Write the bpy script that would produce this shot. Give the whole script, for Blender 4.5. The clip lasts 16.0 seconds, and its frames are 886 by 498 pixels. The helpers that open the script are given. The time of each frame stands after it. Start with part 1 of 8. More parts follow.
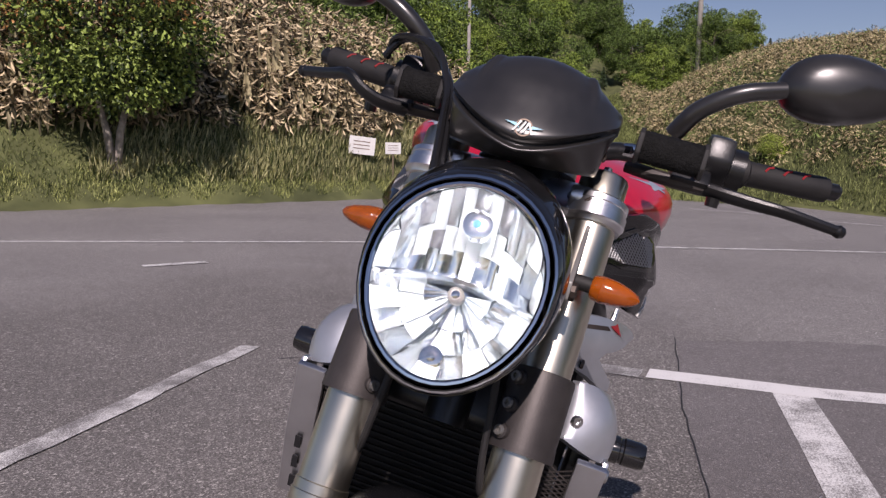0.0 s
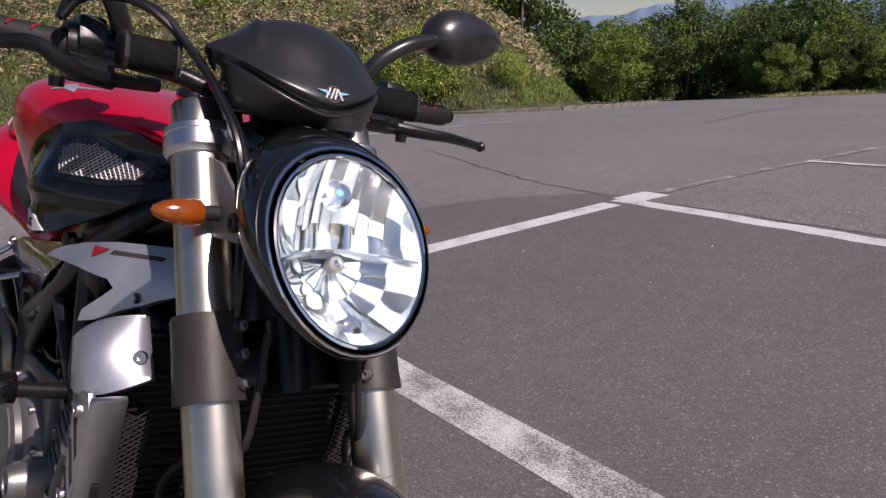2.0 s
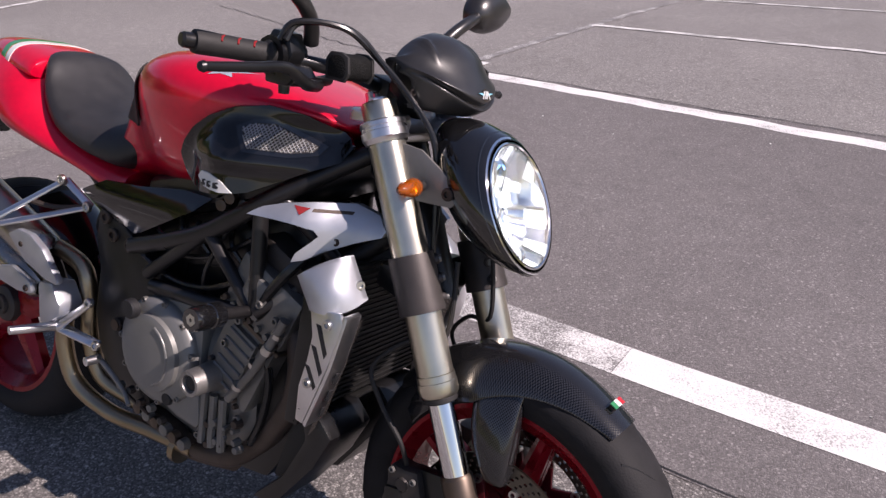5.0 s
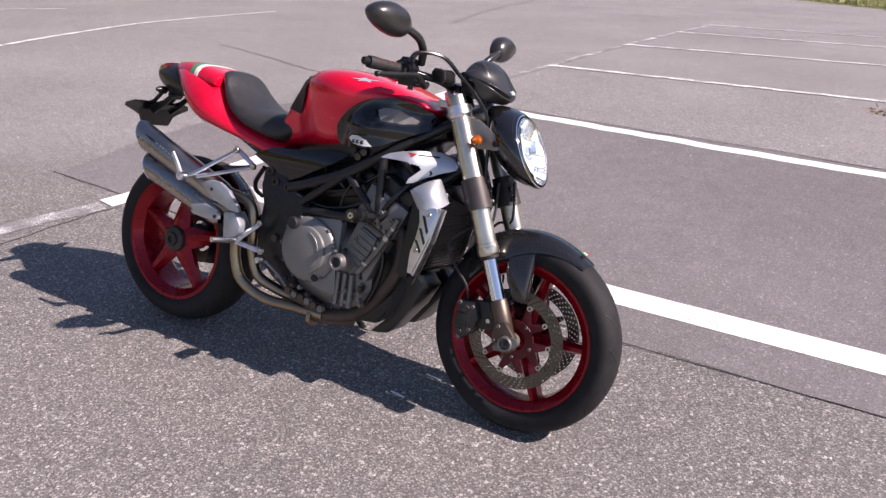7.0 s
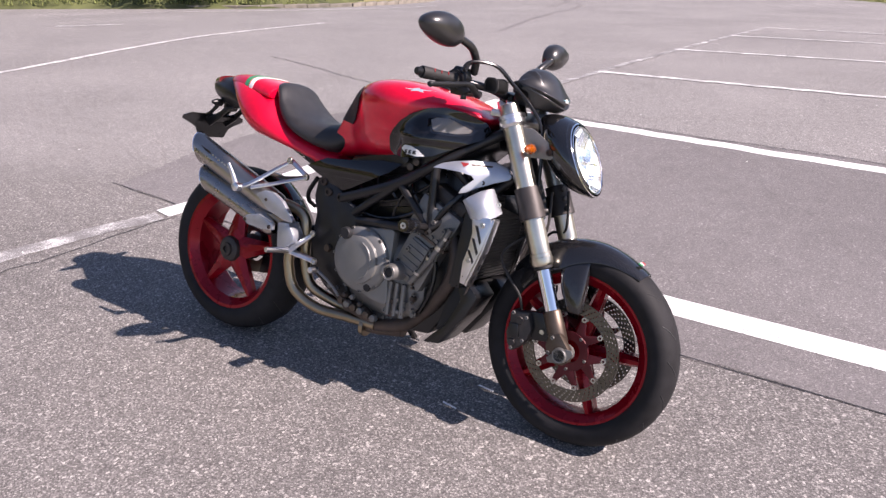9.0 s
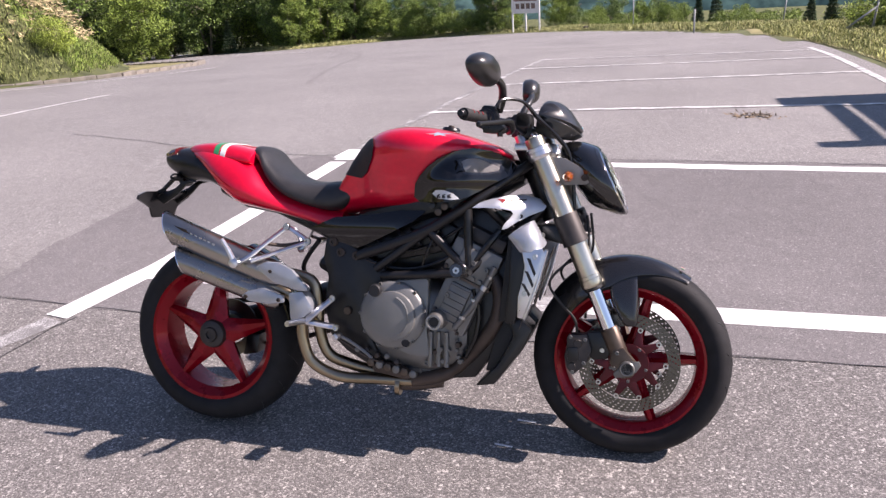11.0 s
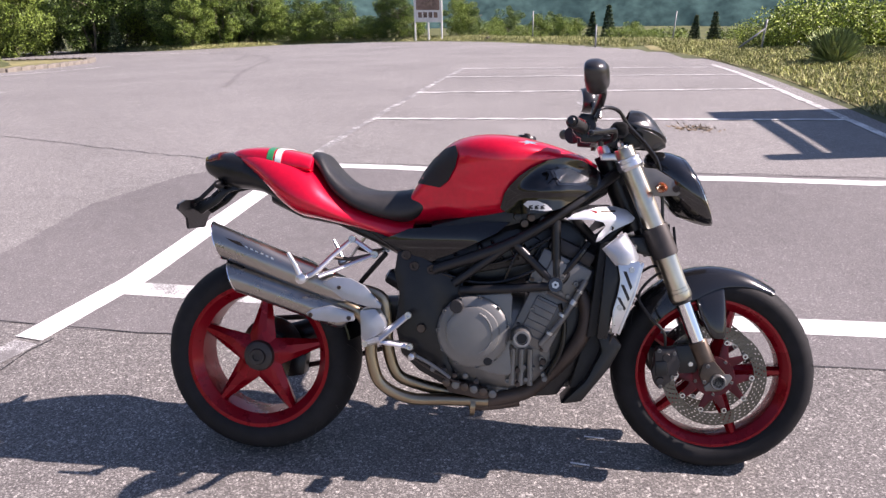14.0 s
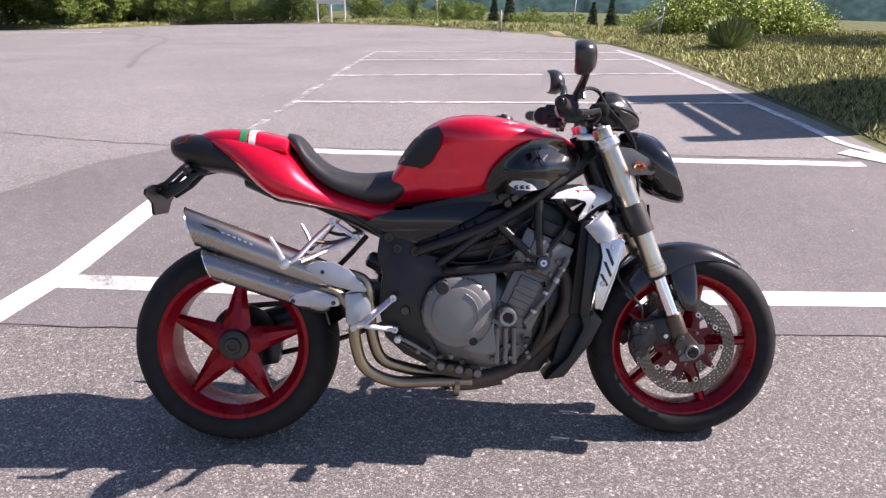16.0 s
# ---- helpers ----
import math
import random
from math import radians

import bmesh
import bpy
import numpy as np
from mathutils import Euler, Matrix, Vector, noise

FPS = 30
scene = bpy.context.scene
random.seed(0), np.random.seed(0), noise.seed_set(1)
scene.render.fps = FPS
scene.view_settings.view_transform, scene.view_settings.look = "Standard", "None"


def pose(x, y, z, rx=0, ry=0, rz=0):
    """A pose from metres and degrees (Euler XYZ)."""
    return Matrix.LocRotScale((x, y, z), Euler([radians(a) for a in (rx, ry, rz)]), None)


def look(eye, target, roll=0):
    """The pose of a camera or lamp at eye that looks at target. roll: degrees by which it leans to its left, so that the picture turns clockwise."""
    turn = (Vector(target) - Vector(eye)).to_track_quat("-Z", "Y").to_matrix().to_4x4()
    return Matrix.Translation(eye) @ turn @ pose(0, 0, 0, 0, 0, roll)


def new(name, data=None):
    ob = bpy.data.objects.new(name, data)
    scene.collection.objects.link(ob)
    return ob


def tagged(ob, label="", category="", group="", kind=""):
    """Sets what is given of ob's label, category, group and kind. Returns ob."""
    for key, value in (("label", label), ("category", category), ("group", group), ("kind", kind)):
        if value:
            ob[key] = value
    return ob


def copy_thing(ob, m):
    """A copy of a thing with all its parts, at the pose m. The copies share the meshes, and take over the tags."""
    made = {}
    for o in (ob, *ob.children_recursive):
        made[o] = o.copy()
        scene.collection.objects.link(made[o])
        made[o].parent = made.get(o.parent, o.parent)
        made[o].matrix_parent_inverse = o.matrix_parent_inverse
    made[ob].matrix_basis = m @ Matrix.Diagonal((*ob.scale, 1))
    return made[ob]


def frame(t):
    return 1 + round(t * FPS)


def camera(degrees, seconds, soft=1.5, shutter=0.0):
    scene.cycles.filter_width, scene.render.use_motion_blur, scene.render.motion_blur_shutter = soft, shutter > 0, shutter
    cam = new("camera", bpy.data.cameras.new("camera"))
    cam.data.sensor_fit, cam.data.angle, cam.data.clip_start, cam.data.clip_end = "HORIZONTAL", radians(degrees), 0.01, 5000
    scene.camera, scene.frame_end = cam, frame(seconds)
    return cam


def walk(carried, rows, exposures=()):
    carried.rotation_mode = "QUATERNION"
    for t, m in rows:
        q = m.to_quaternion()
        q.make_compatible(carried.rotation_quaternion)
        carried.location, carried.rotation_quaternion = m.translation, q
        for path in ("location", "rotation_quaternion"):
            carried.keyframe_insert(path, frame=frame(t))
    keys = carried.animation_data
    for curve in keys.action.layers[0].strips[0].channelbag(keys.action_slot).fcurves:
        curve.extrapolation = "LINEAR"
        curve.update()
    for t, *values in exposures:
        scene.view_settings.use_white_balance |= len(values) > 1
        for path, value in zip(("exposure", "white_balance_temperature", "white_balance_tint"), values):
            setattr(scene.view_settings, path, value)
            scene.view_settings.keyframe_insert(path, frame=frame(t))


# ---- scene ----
cam = camera(61.4, 16.0, soft=1.4)
EXPOSE = [(0, -0.16, 6700, 28), (1, -0.22, 6700, 28), (2, -0.26, 6700, 28), (3, -0.02, 6750, 28), (4, 0.14, 6800, 28), (6.3, 0.70, 6850, 27), (7.2, 0.82, 6850, 27), (8, 0.98, 6850, 27), (8.7, 1.0, 6850, 27), (10.8, 1.0, 6800, 27), (16, 1.05, 6800, 27)]
PATH = [
    (0, (2.041, 0.327, 0.94), (0.108, -0.126, 0.7), 0.8),
    (0.5, (2.072, 0.203, 0.932), (0.087, 0.128, 0.699), -0.5),
    (1, (2.128, 0.056, 0.95), (0.21, 0.523, 0.628), -3.1),
    (1.5, (2.059, -0.066, 0.945), (0.286, 0.786, 0.583), -4.5),
    (2, (1.995, -0.175, 1.009), (0.42, 0.949, 0.503), -4.2),
    (2.5, (1.988, -0.306, 1.098), (0.655, 1.033, 0.442), -5.8),
    (3, (1.97, -0.385, 1.112), (0.823, 1.077, 0.372), -3.8),
    (3.5, (1.914, -0.394, 1.128), (0.751, 1.028, 0.337), -6.4),
    (4, (1.837, -0.441, 1.174), (0.686, 0.93, 0.282), -6.5),
    (4.2, (1.816, -0.473, 1.195), (0.69, 0.887, 0.256), -4.5),
    (6.3, (2.134, -1.496, 1.43), (1.151, 0.046, 0.619), -1.2),
    (6.5, (2.175, -1.602, 1.429), (1.193, -0.059, 0.618), -2.4),
    (7, (2.249, -1.751, 1.468), (1.28, -0.209, 0.641), 0.4),
    (7.5, (2.269, -1.753, 1.465), (1.258, -0.235, 0.644), -0.2),
    (8, (2.269, -1.75, 1.467), (1.204, -0.266, 0.655), -1.1),
    (8.5, (2.262, -1.742, 1.467), (1.167, -0.277, 0.659), -1.1),
    (8.7, (2.254, -1.736, 1.469), (1.158, -0.272, 0.659), -0.9),
    (10.8, (1.632, -2.039, 1.462), (0.998, -0.288, 0.733), -5.5),
    (11, (1.535, -2.065, 1.475), (0.941, -0.293, 0.763), -4.2),
    (11.5, (1.338, -2.14, 1.487), (0.821, -0.331, 0.809), -4.1),
    (12, (1.164, -2.207, 1.511), (0.791, -0.369, 0.815), -4.2),
    (12.5, (1.09, -2.222, 1.512), (0.832, -0.365, 0.814), -1.8),
    (13, (1.048, -2.234, 1.502), (0.792, -0.376, 0.808), -0.9),
    (13.5, (1.019, -2.202, 1.483), (0.708, -0.352, 0.791), -0.4),
    (14, (0.945, -2.086, 1.477), (0.634, -0.242, 0.77), -1.3),
    (14.5, (0.862, -2.032, 1.49), (0.566, -0.187, 0.778), -1.7),
    (15, (0.749, -2.065, 1.49), (0.549, -0.208, 0.774), -2.2),
    (15.5, (0.709, -2.086, 1.475), (0.59, -0.225, 0.754), -0.1),
    (16, (0.707, -2.106, 1.467), (0.654, -0.252, 0.72), 0.3),
]
walk(cam, [(t, look(eye, target, roll)) for t, eye, target, roll in PATH], EXPOSE)

# ---- light ----
SUN_TO = Vector((0.977, 0.215, 0.90)).normalized()
world = bpy.data.worlds.new("sky")
scene.world = world
world.use_nodes = True
wn = world.node_tree.nodes
sky = wn.new("ShaderNodeTexSky")
sky.sky_type, sky.sun_disc = "NISHITA", False
sky.sun_elevation = math.asin(SUN_TO.z)
sky.sun_rotation = math.atan2(SUN_TO.x, SUN_TO.y)
sky.altitude, sky.dust_density = 900, 0.35
wn["Background"].inputs["Strength"].default_value = 0.078
world.node_tree.links.new(sky.outputs[0], wn["Background"].inputs["Color"])
sun = new("sun", bpy.data.lights.new("sun", "SUN"))
sun.data.energy, sun.data.angle, sun.data.color = 4.4, radians(0.53), (1.0, 0.955, 0.89)
sun.matrix_world = look(SUN_TO * 60, (0, 0, 0))
scene.view_settings.exposure = 0.0

# ---- materials ----


def mat(name, col, rough=0.5, metal=0.0, var=0.12, scale=18.0, bump=0.0, bscale=180.0, coat=0.0, spec=0.5, rvar=0.12, island=0.0, col2=None, alpha=1.0, aniso=0.0, trans=0.0, sheen=0.0):
    m = bpy.data.materials.new(name)
    m.use_nodes = True
    n, l = m.node_tree.nodes, m.node_tree.links
    b = n["Principled BSDF"]
    b.inputs["Metallic"].default_value = metal
    b.inputs["Coat Weight"].default_value = coat
    b.inputs["Coat Roughness"].default_value = 0.04
    b.inputs["Specular IOR Level"].default_value = spec
    b.inputs["Transmission Weight"].default_value = trans
    b.inputs["Anisotropic"].default_value = aniso
    co = n.new("ShaderNodeTexCoord")
    no = n.new("ShaderNodeTexNoise")
    no.inputs["Scale"].default_value, no.inputs["Detail"].default_value = scale, 6
    l.new(co.outputs["Object"], no.inputs["Vector"])
    big = n.new("ShaderNodeTexNoise")
    big.inputs["Scale"].default_value, big.inputs["Detail"].default_value = scale * 0.17, 3
    l.new(co.outputs["Object"], big.inputs["Vector"])
    add = n.new("ShaderNodeMath")
    add.operation = "MULTIPLY_ADD"
    add.inputs[1].default_value = 0.5
    half = n.new("ShaderNodeMath")
    half.operation = "MULTIPLY"
    half.inputs[1].default_value = 0.5
    l.new(big.outputs[0], half.inputs[0])
    l.new(no.outputs[0], add.inputs[0])
    l.new(half.outputs[0], add.inputs[2])
    ramp = n.new("ShaderNodeValToRGB")
    c2 = col2 or col
    lo = [max(0.0, c * (1 - 2.2 * var)) for c in col]
    hi = [min(1.0, c * (1 + 2.2 * var)) for c in c2]
    ramp.color_ramp.elements[0].position, ramp.color_ramp.elements[1].position = 0.3, 0.7
    ramp.color_ramp.elements[0].color, ramp.color_ramp.elements[1].color = (*lo, 1), (*hi, 1)
    if island:
        ge = n.new("ShaderNodeNewGeometry")
        mx = n.new("ShaderNodeMath")
        mx.operation = "MULTIPLY_ADD"
        mx.inputs[1].default_value = island
        sub = n.new("ShaderNodeMath")
        sub.operation = "MULTIPLY_ADD"
        sub.inputs[1].default_value, sub.inputs[2].default_value = 1 - island, 0.0
        l.new(add.outputs[0], sub.inputs[0])
        l.new(ge.outputs["Random Per Island"], mx.inputs[0])
        l.new(sub.outputs[0], mx.inputs[2])
        l.new(mx.outputs[0], ramp.inputs[0])
    else:
        l.new(add.outputs[0], ramp.inputs[0])
    l.new(ramp.outputs[0], b.inputs["Base Color"])
    rr = n.new("ShaderNodeMapRange")
    rr.inputs["From Min"].default_value, rr.inputs["From Max"].default_value = 0.3, 0.7
    rr.inputs["To Min"].default_value, rr.inputs["To Max"].default_value = max(0.0, rough * (1 - rvar)), min(1.0, rough * (1 + rvar))
    l.new(add.outputs[0], rr.inputs["Value"])
    l.new(rr.outputs[0], b.inputs["Roughness"])
    if bump:
        bn = n.new("ShaderNodeTexNoise")
        bn.inputs["Scale"].default_value, bn.inputs["Detail"].default_value = bscale, 4
        l.new(co.outputs["Object"], bn.inputs["Vector"])
        bp = n.new("ShaderNodeBump")
        bp.inputs["Strength"].default_value, bp.inputs["Distance"].default_value = bump, 0.002
        l.new(bn.outputs[0], bp.inputs["Height"])
        l.new(bp.outputs[0], b.inputs["Normal"])
    return m


def asphalt_on(m, dark, light, stone, grain, gaps):
    """Worn asphalt: pale and dark stones in binder, with stains at metre size."""
    n, l = m.node_tree.nodes, m.node_tree.links
    b = n.new("ShaderNodeBsdfPrincipled")
    b.inputs["Specular IOR Level"].default_value = 0.35
    co = n.new("ShaderNodeTexCoord")
    bend = n.new("ShaderNodeTexNoise")
    bend.inputs["Scale"].default_value, bend.inputs["Detail"].default_value = grain * 0.8, 2
    l.new(co.outputs["Object"], bend.inputs["Vector"])
    warp = n.new("ShaderNodeVectorMath")
    warp.operation = "MULTIPLY_ADD"
    warp.inputs[1].default_value = (1.1 / grain, 1.1 / grain, 1.1 / grain)
    l.new(bend.outputs["Color"], warp.inputs[0])
    l.new(co.outputs["Object"], warp.inputs[2])
    vo = n.new("ShaderNodeTexVoronoi")
    vo.inputs["Scale"].default_value = grain
    vo2 = n.new("ShaderNodeTexVoronoi")
    vo2.inputs["Scale"].default_value = grain * 0.62
    no = n.new("ShaderNodeTexNoise")
    no.inputs["Scale"].default_value, no.inputs["Detail"].default_value = 0.55, 7
    fine = n.new("ShaderNodeTexNoise")
    fine.inputs["Scale"].default_value, fine.inputs["Detail"].default_value = 9, 6
    for x in (vo, vo2):
        l.new(warp.outputs[0], x.inputs["Vector"])
    for x in (no, fine):
        l.new(co.outputs["Object"], x.inputs["Vector"])
    sep = n.new("ShaderNodeSeparateColor")
    l.new(vo.outputs["Color"], sep.inputs[0])
    ramp = n.new("ShaderNodeValToRGB")
    e = ramp.color_ramp.elements
    e[0].position, e[0].color = 0.0, (*dark, 1)
    e[1].position, e[1].color = 1.0, (*stone, 1)
    mid = e.new(0.72)
    mid.color = (*light, 1)
    l.new(sep.outputs[0], ramp.inputs[0])
    sep2 = n.new("ShaderNodeSeparateColor")
    l.new(vo2.outputs["Color"], sep2.inputs[0])
    chip = n.new("ShaderNodeMapRange")
    chip.inputs["From Min"].default_value, chip.inputs["From Max"].default_value = 0.965, 0.985
    l.new(sep2.outputs[1], chip.inputs["Value"])
    mixs = n.new("ShaderNodeMix")
    mixs.data_type = "RGBA"
    mixs.inputs[7].default_value = (*[min(1, c * 1.25) for c in stone], 1)
    l.new(chip.outputs[0], mixs.inputs[0])
    l.new(ramp.outputs[0], mixs.inputs[6])
    stain = n.new("ShaderNodeMapRange")
    stain.inputs["From Min"].default_value, stain.inputs["From Max"].default_value = 0.3, 0.72
    stain.inputs["To Min"].default_value, stain.inputs["To Max"].default_value = 0.8, 1.18
    av = n.new("ShaderNodeMath")
    av.operation = "MULTIPLY_ADD"
    av.inputs[1].default_value = 0.35
    hv = n.new("ShaderNodeMath")
    hv.operation = "MULTIPLY"
    hv.inputs[1].default_value = 0.65
    l.new(no.outputs[0], hv.inputs[0])
    l.new(fine.outputs[0], av.inputs[0])
    l.new(hv.outputs[0], av.inputs[2])
    l.new(av.outputs[0], stain.inputs["Value"])
    gap = n.new("ShaderNodeMapRange")
    gap.inputs["From Min"].default_value, gap.inputs["From Max"].default_value = 0.38, 0.72
    gap.inputs["To Min"].default_value, gap.inputs["To Max"].default_value = 1.0 + gaps * 0.3, 1.0 - gaps
    l.new(vo.outputs["Distance"], gap.inputs["Value"])
    both = n.new("ShaderNodeMath")
    both.operation = "MULTIPLY"
    l.new(stain.outputs[0], both.inputs[0])
    l.new(gap.outputs[0], both.inputs[1])
    mul = n.new("ShaderNodeMix")
    mul.data_type, mul.blend_type = "RGBA", "MULTIPLY"
    mul.inputs[0].default_value = 1
    l.new(mixs.outputs[2], mul.inputs[6])
    l.new(both.outputs[0], mul.inputs[7])
    l.new(mul.outputs[2], b.inputs["Base Color"])
    b.inputs["Roughness"].default_value = 0.78
    bp = n.new("ShaderNodeBump")
    bp.inputs["Strength"].default_value, bp.inputs["Distance"].default_value = 0.55, 0.003
    l.new(vo.outputs["Distance"], bp.inputs["Height"])
    bp.invert = True
    l.new(bp.outputs[0], b.inputs["Normal"])
    return b


def asphalt(name, fine_mix, coarse_mix=None):
    """One asphalt, or a fine one that gives way to a coarse worn one on the bay in front."""
    m = bpy.data.materials.new(name)
    m.use_nodes = True
    n, l = m.node_tree.nodes, m.node_tree.links
    n.remove(n["Principled BSDF"])
    a = asphalt_on(m, *fine_mix)
    if coarse_mix is None:
        l.new(a.outputs[0], n["Material Output"].inputs[0])
        return m
    b = asphalt_on(m, *coarse_mix)
    co = n.new("ShaderNodeTexCoord")
    mp = n.new("ShaderNodeMapping")
    mp.vector_type = "TEXTURE"
    mp.inputs["Location"].default_value, mp.inputs["Scale"].default_value = (0.6, -1.1, 0), (4.6, 2.7, 50)
    l.new(co.outputs["Object"], mp.inputs["Vector"])
    ln = n.new("ShaderNodeVectorMath")
    ln.operation = "LENGTH"
    l.new(mp.outputs[0], ln.inputs[0])
    no = n.new("ShaderNodeTexNoise")
    no.inputs["Scale"].default_value, no.inputs["Detail"].default_value = 1.3, 5
    l.new(co.outputs["Object"], no.inputs["Vector"])
    s = n.new("ShaderNodeMath")
    s.operation = "MULTIPLY_ADD"
    s.inputs[1].default_value = 0.5
    l.new(no.outputs[0], s.inputs[0])
    l.new(ln.outputs["Value"], s.inputs[2])
    r = n.new("ShaderNodeMapRange")
    r.interpolation_type = "SMOOTHSTEP"
    r.inputs["From Min"].default_value, r.inputs["From Max"].default_value = 0.95, 1.5
    l.new(s.outputs[0], r.inputs["Value"])
    mx = n.new("ShaderNodeMixShader")
    l.new(r.outputs[0], mx.inputs[0])
    l.new(b.outputs[0], mx.inputs[1])
    l.new(a.outputs[0], mx.inputs[2])
    l.new(mx.outputs[0], n["Material Output"].inputs[0])
    return m


def road_paint(name, keep):
    """Thick white road paint, worn through to the asphalt in specks."""
    m = bpy.data.materials.new(name)
    m.use_nodes = True
    n, l = m.node_tree.nodes, m.node_tree.links
    b = n["Principled BSDF"]
    co = n.new("ShaderNodeTexCoord")
    a = n.new("ShaderNodeTexNoise")
    a.inputs["Scale"].default_value, a.inputs["Detail"].default_value = 190, 4
    c = n.new("ShaderNodeTexNoise")
    c.inputs["Scale"].default_value, c.inputs["Detail"].default_value, c.inputs["Roughness"].default_value = 5.5, 6, 0.62
    vo = n.new("ShaderNodeTexVoronoi")
    vo.inputs["Scale"].default_value = 150
    for x in (a, c, vo):
        l.new(co.outputs["Object"], x.inputs["Vector"])
    s = n.new("ShaderNodeMath")
    s.operation = "ADD"
    l.new(a.outputs[0], s.inputs[0])
    l.new(c.outputs[0], s.inputs[1])
    r = n.new("ShaderNodeMapRange")
    r.inputs["From Min"].default_value, r.inputs["From Max"].default_value = keep - 0.08, keep + 0.22
    l.new(s.outputs[0], r.inputs["Value"])
    mx = n.new("ShaderNodeMix")
    mx.data_type = "RGBA"
    mx.inputs[6].default_value, mx.inputs[7].default_value = (0.80, 0.795, 0.78, 1), (0.19, 0.182, 0.178, 1)
    l.new(r.outputs[0], mx.inputs[0])
    l.new(mx.outputs[2], b.inputs["Base Color"])
    b.inputs["Roughness"].default_value = 0.7
    bp = n.new("ShaderNodeBump")
    bp.inputs["Strength"].default_value, bp.inputs["Distance"].default_value = 0.4, 0.002
    l.new(vo.outputs["Distance"], bp.inputs["Height"])
    l.new(bp.outputs[0], b.inputs["Normal"])
    return m


def carbon(name, base, rough, coat, size):
    """Woven carbon fibre: alternating warp and weft squares under lacquer."""
    m = mat(name, base, rough, 0.2, var=0.1, coat=coat)
    n, l = m.node_tree.nodes, m.node_tree.links
    b = n["Principled BSDF"]
    at = n.new("ShaderNodeAttribute")
    at.attribute_name = "weave"
    ck = n.new("ShaderNodeTexChecker")
    ck.inputs["Scale"].default_value = size
    l.new(at.outputs["Vector"], ck.inputs["Vector"])
    ck.inputs["Color1"].default_value = (*[c * 0.2 for c in base], 1)
    ck.inputs["Color2"].default_value = (*[c * 2.6 for c in base], 1)
    l.new(ck.outputs["Color"], b.inputs["Base Color"])
    rr = n.new("ShaderNodeMapRange")
    rr.inputs["To Min"].default_value, rr.inputs["To Max"].default_value = rough * 0.7, rough * 1.5
    l.new(ck.outputs["Fac"], rr.inputs["Value"])
    l.new(rr.outputs[0], b.inputs["Roughness"])
    return m


def glass(name, col, rough=0.0, ior=1.45):
    m = bpy.data.materials.new(name)
    m.use_nodes = True
    b = m.node_tree.nodes["Principled BSDF"]
    b.inputs["Base Color"].default_value = (*col, 1)
    b.inputs["Transmission Weight"].default_value, b.inputs["Roughness"].default_value, b.inputs["IOR"].default_value = 1, rough, ior
    return m


M_OLD = asphalt("old_asphalt", ((0.165, 0.157, 0.153), (0.27, 0.258, 0.25), (0.42, 0.40, 0.38), 190, 0.12), ((0.115, 0.107, 0.103), (0.215, 0.203, 0.194), (0.40, 0.378, 0.356), 185, 0.38))
M_NEW = asphalt("patched_asphalt", ((0.135, 0.126, 0.125), (0.200, 0.187, 0.186), (0.29, 0.272, 0.267), 260, 0.12))
M_TAR = mat("tar_seam", (0.03, 0.029, 0.03), 0.6, var=0.3, scale=30, bump=0.5)
M_LINE = road_paint("road_paint", 1.14)
M_LINE_WORN = road_paint("worn_road_paint", 0.98)
M_LINE_HALF = road_paint("half_worn_road_paint", 0.96)
M_LINE_PATCHY = road_paint("patchy_road_paint", 0.88)
M_LINE_FAINT = road_paint("faint_road_paint", 0.80)
M_SOIL = mat("soil_and_turf", (0.06, 0.09, 0.022), 0.95, var=0.35, scale=1.4, bump=0.8, bscale=12, col2=(0.11, 0.12, 0.045))
M_VERGE = mat("dry_turf", (0.20, 0.22, 0.08), 0.95, var=0.3, scale=2.5, bump=0.8, bscale=30, col2=(0.25, 0.22, 0.1))
M_GRASS = mat("grass_blade", (0.17, 0.25, 0.055), 0.6, var=0.3, island=0.5, scale=0.6, col2=(0.40, 0.42, 0.16), spec=0.3)
# Darkened copy of the blade colour; on the bank it stands in for shade.
M_GRASSD = mat("darkened_grass_blade", (0.085, 0.135, 0.03), 0.65, var=0.3, island=0.5, scale=0.6, col2=(0.22, 0.25, 0.09), spec=0.3)
# Brighter copy of the blade colour, with the sunlit look painted in.
M_SLOPE = mat("sunlit_tint_grass_blade", (0.13, 0.22, 0.035), 0.65, var=0.25, island=0.5, scale=0.6, col2=(0.26, 0.36, 0.08), spec=0.3)
M_HAY = mat("seeding_grass_blade", (0.20, 0.25, 0.08), 0.7, var=0.2, island=0.5, scale=0.6, col2=(0.45, 0.43, 0.22), spec=0.3)
M_SASA = mat("withered_bamboo_leaf", (0.16, 0.115, 0.06), 0.6, var=0.3, island=0.8, scale=0.5, col2=(0.46, 0.375, 0.235), spec=0.35)
M_SASAH = mat("hillside_bamboo_leaf", (0.13, 0.112, 0.05), 0.65, var=0.3, island=0.5, scale=0.5, col2=(0.40, 0.33, 0.185), spec=0.3)
M_SASAG = mat("green_bamboo_leaf", (0.06, 0.1, 0.025), 0.5, var=0.3, island=0.5, scale=0.5, col2=(0.16, 0.22, 0.06), spec=0.4)
M_LEAF = mat("broad_leaf", (0.04, 0.08, 0.017), 0.5, var=0.3, island=0.5, scale=0.8, col2=(0.12, 0.185, 0.038), spec=0.4)
M_LEAF2 = mat("fresh_leaf", (0.075, 0.14, 0.022), 0.5, var=0.3, island=0.5, scale=0.8, col2=(0.22, 0.3, 0.055), spec=0.4)
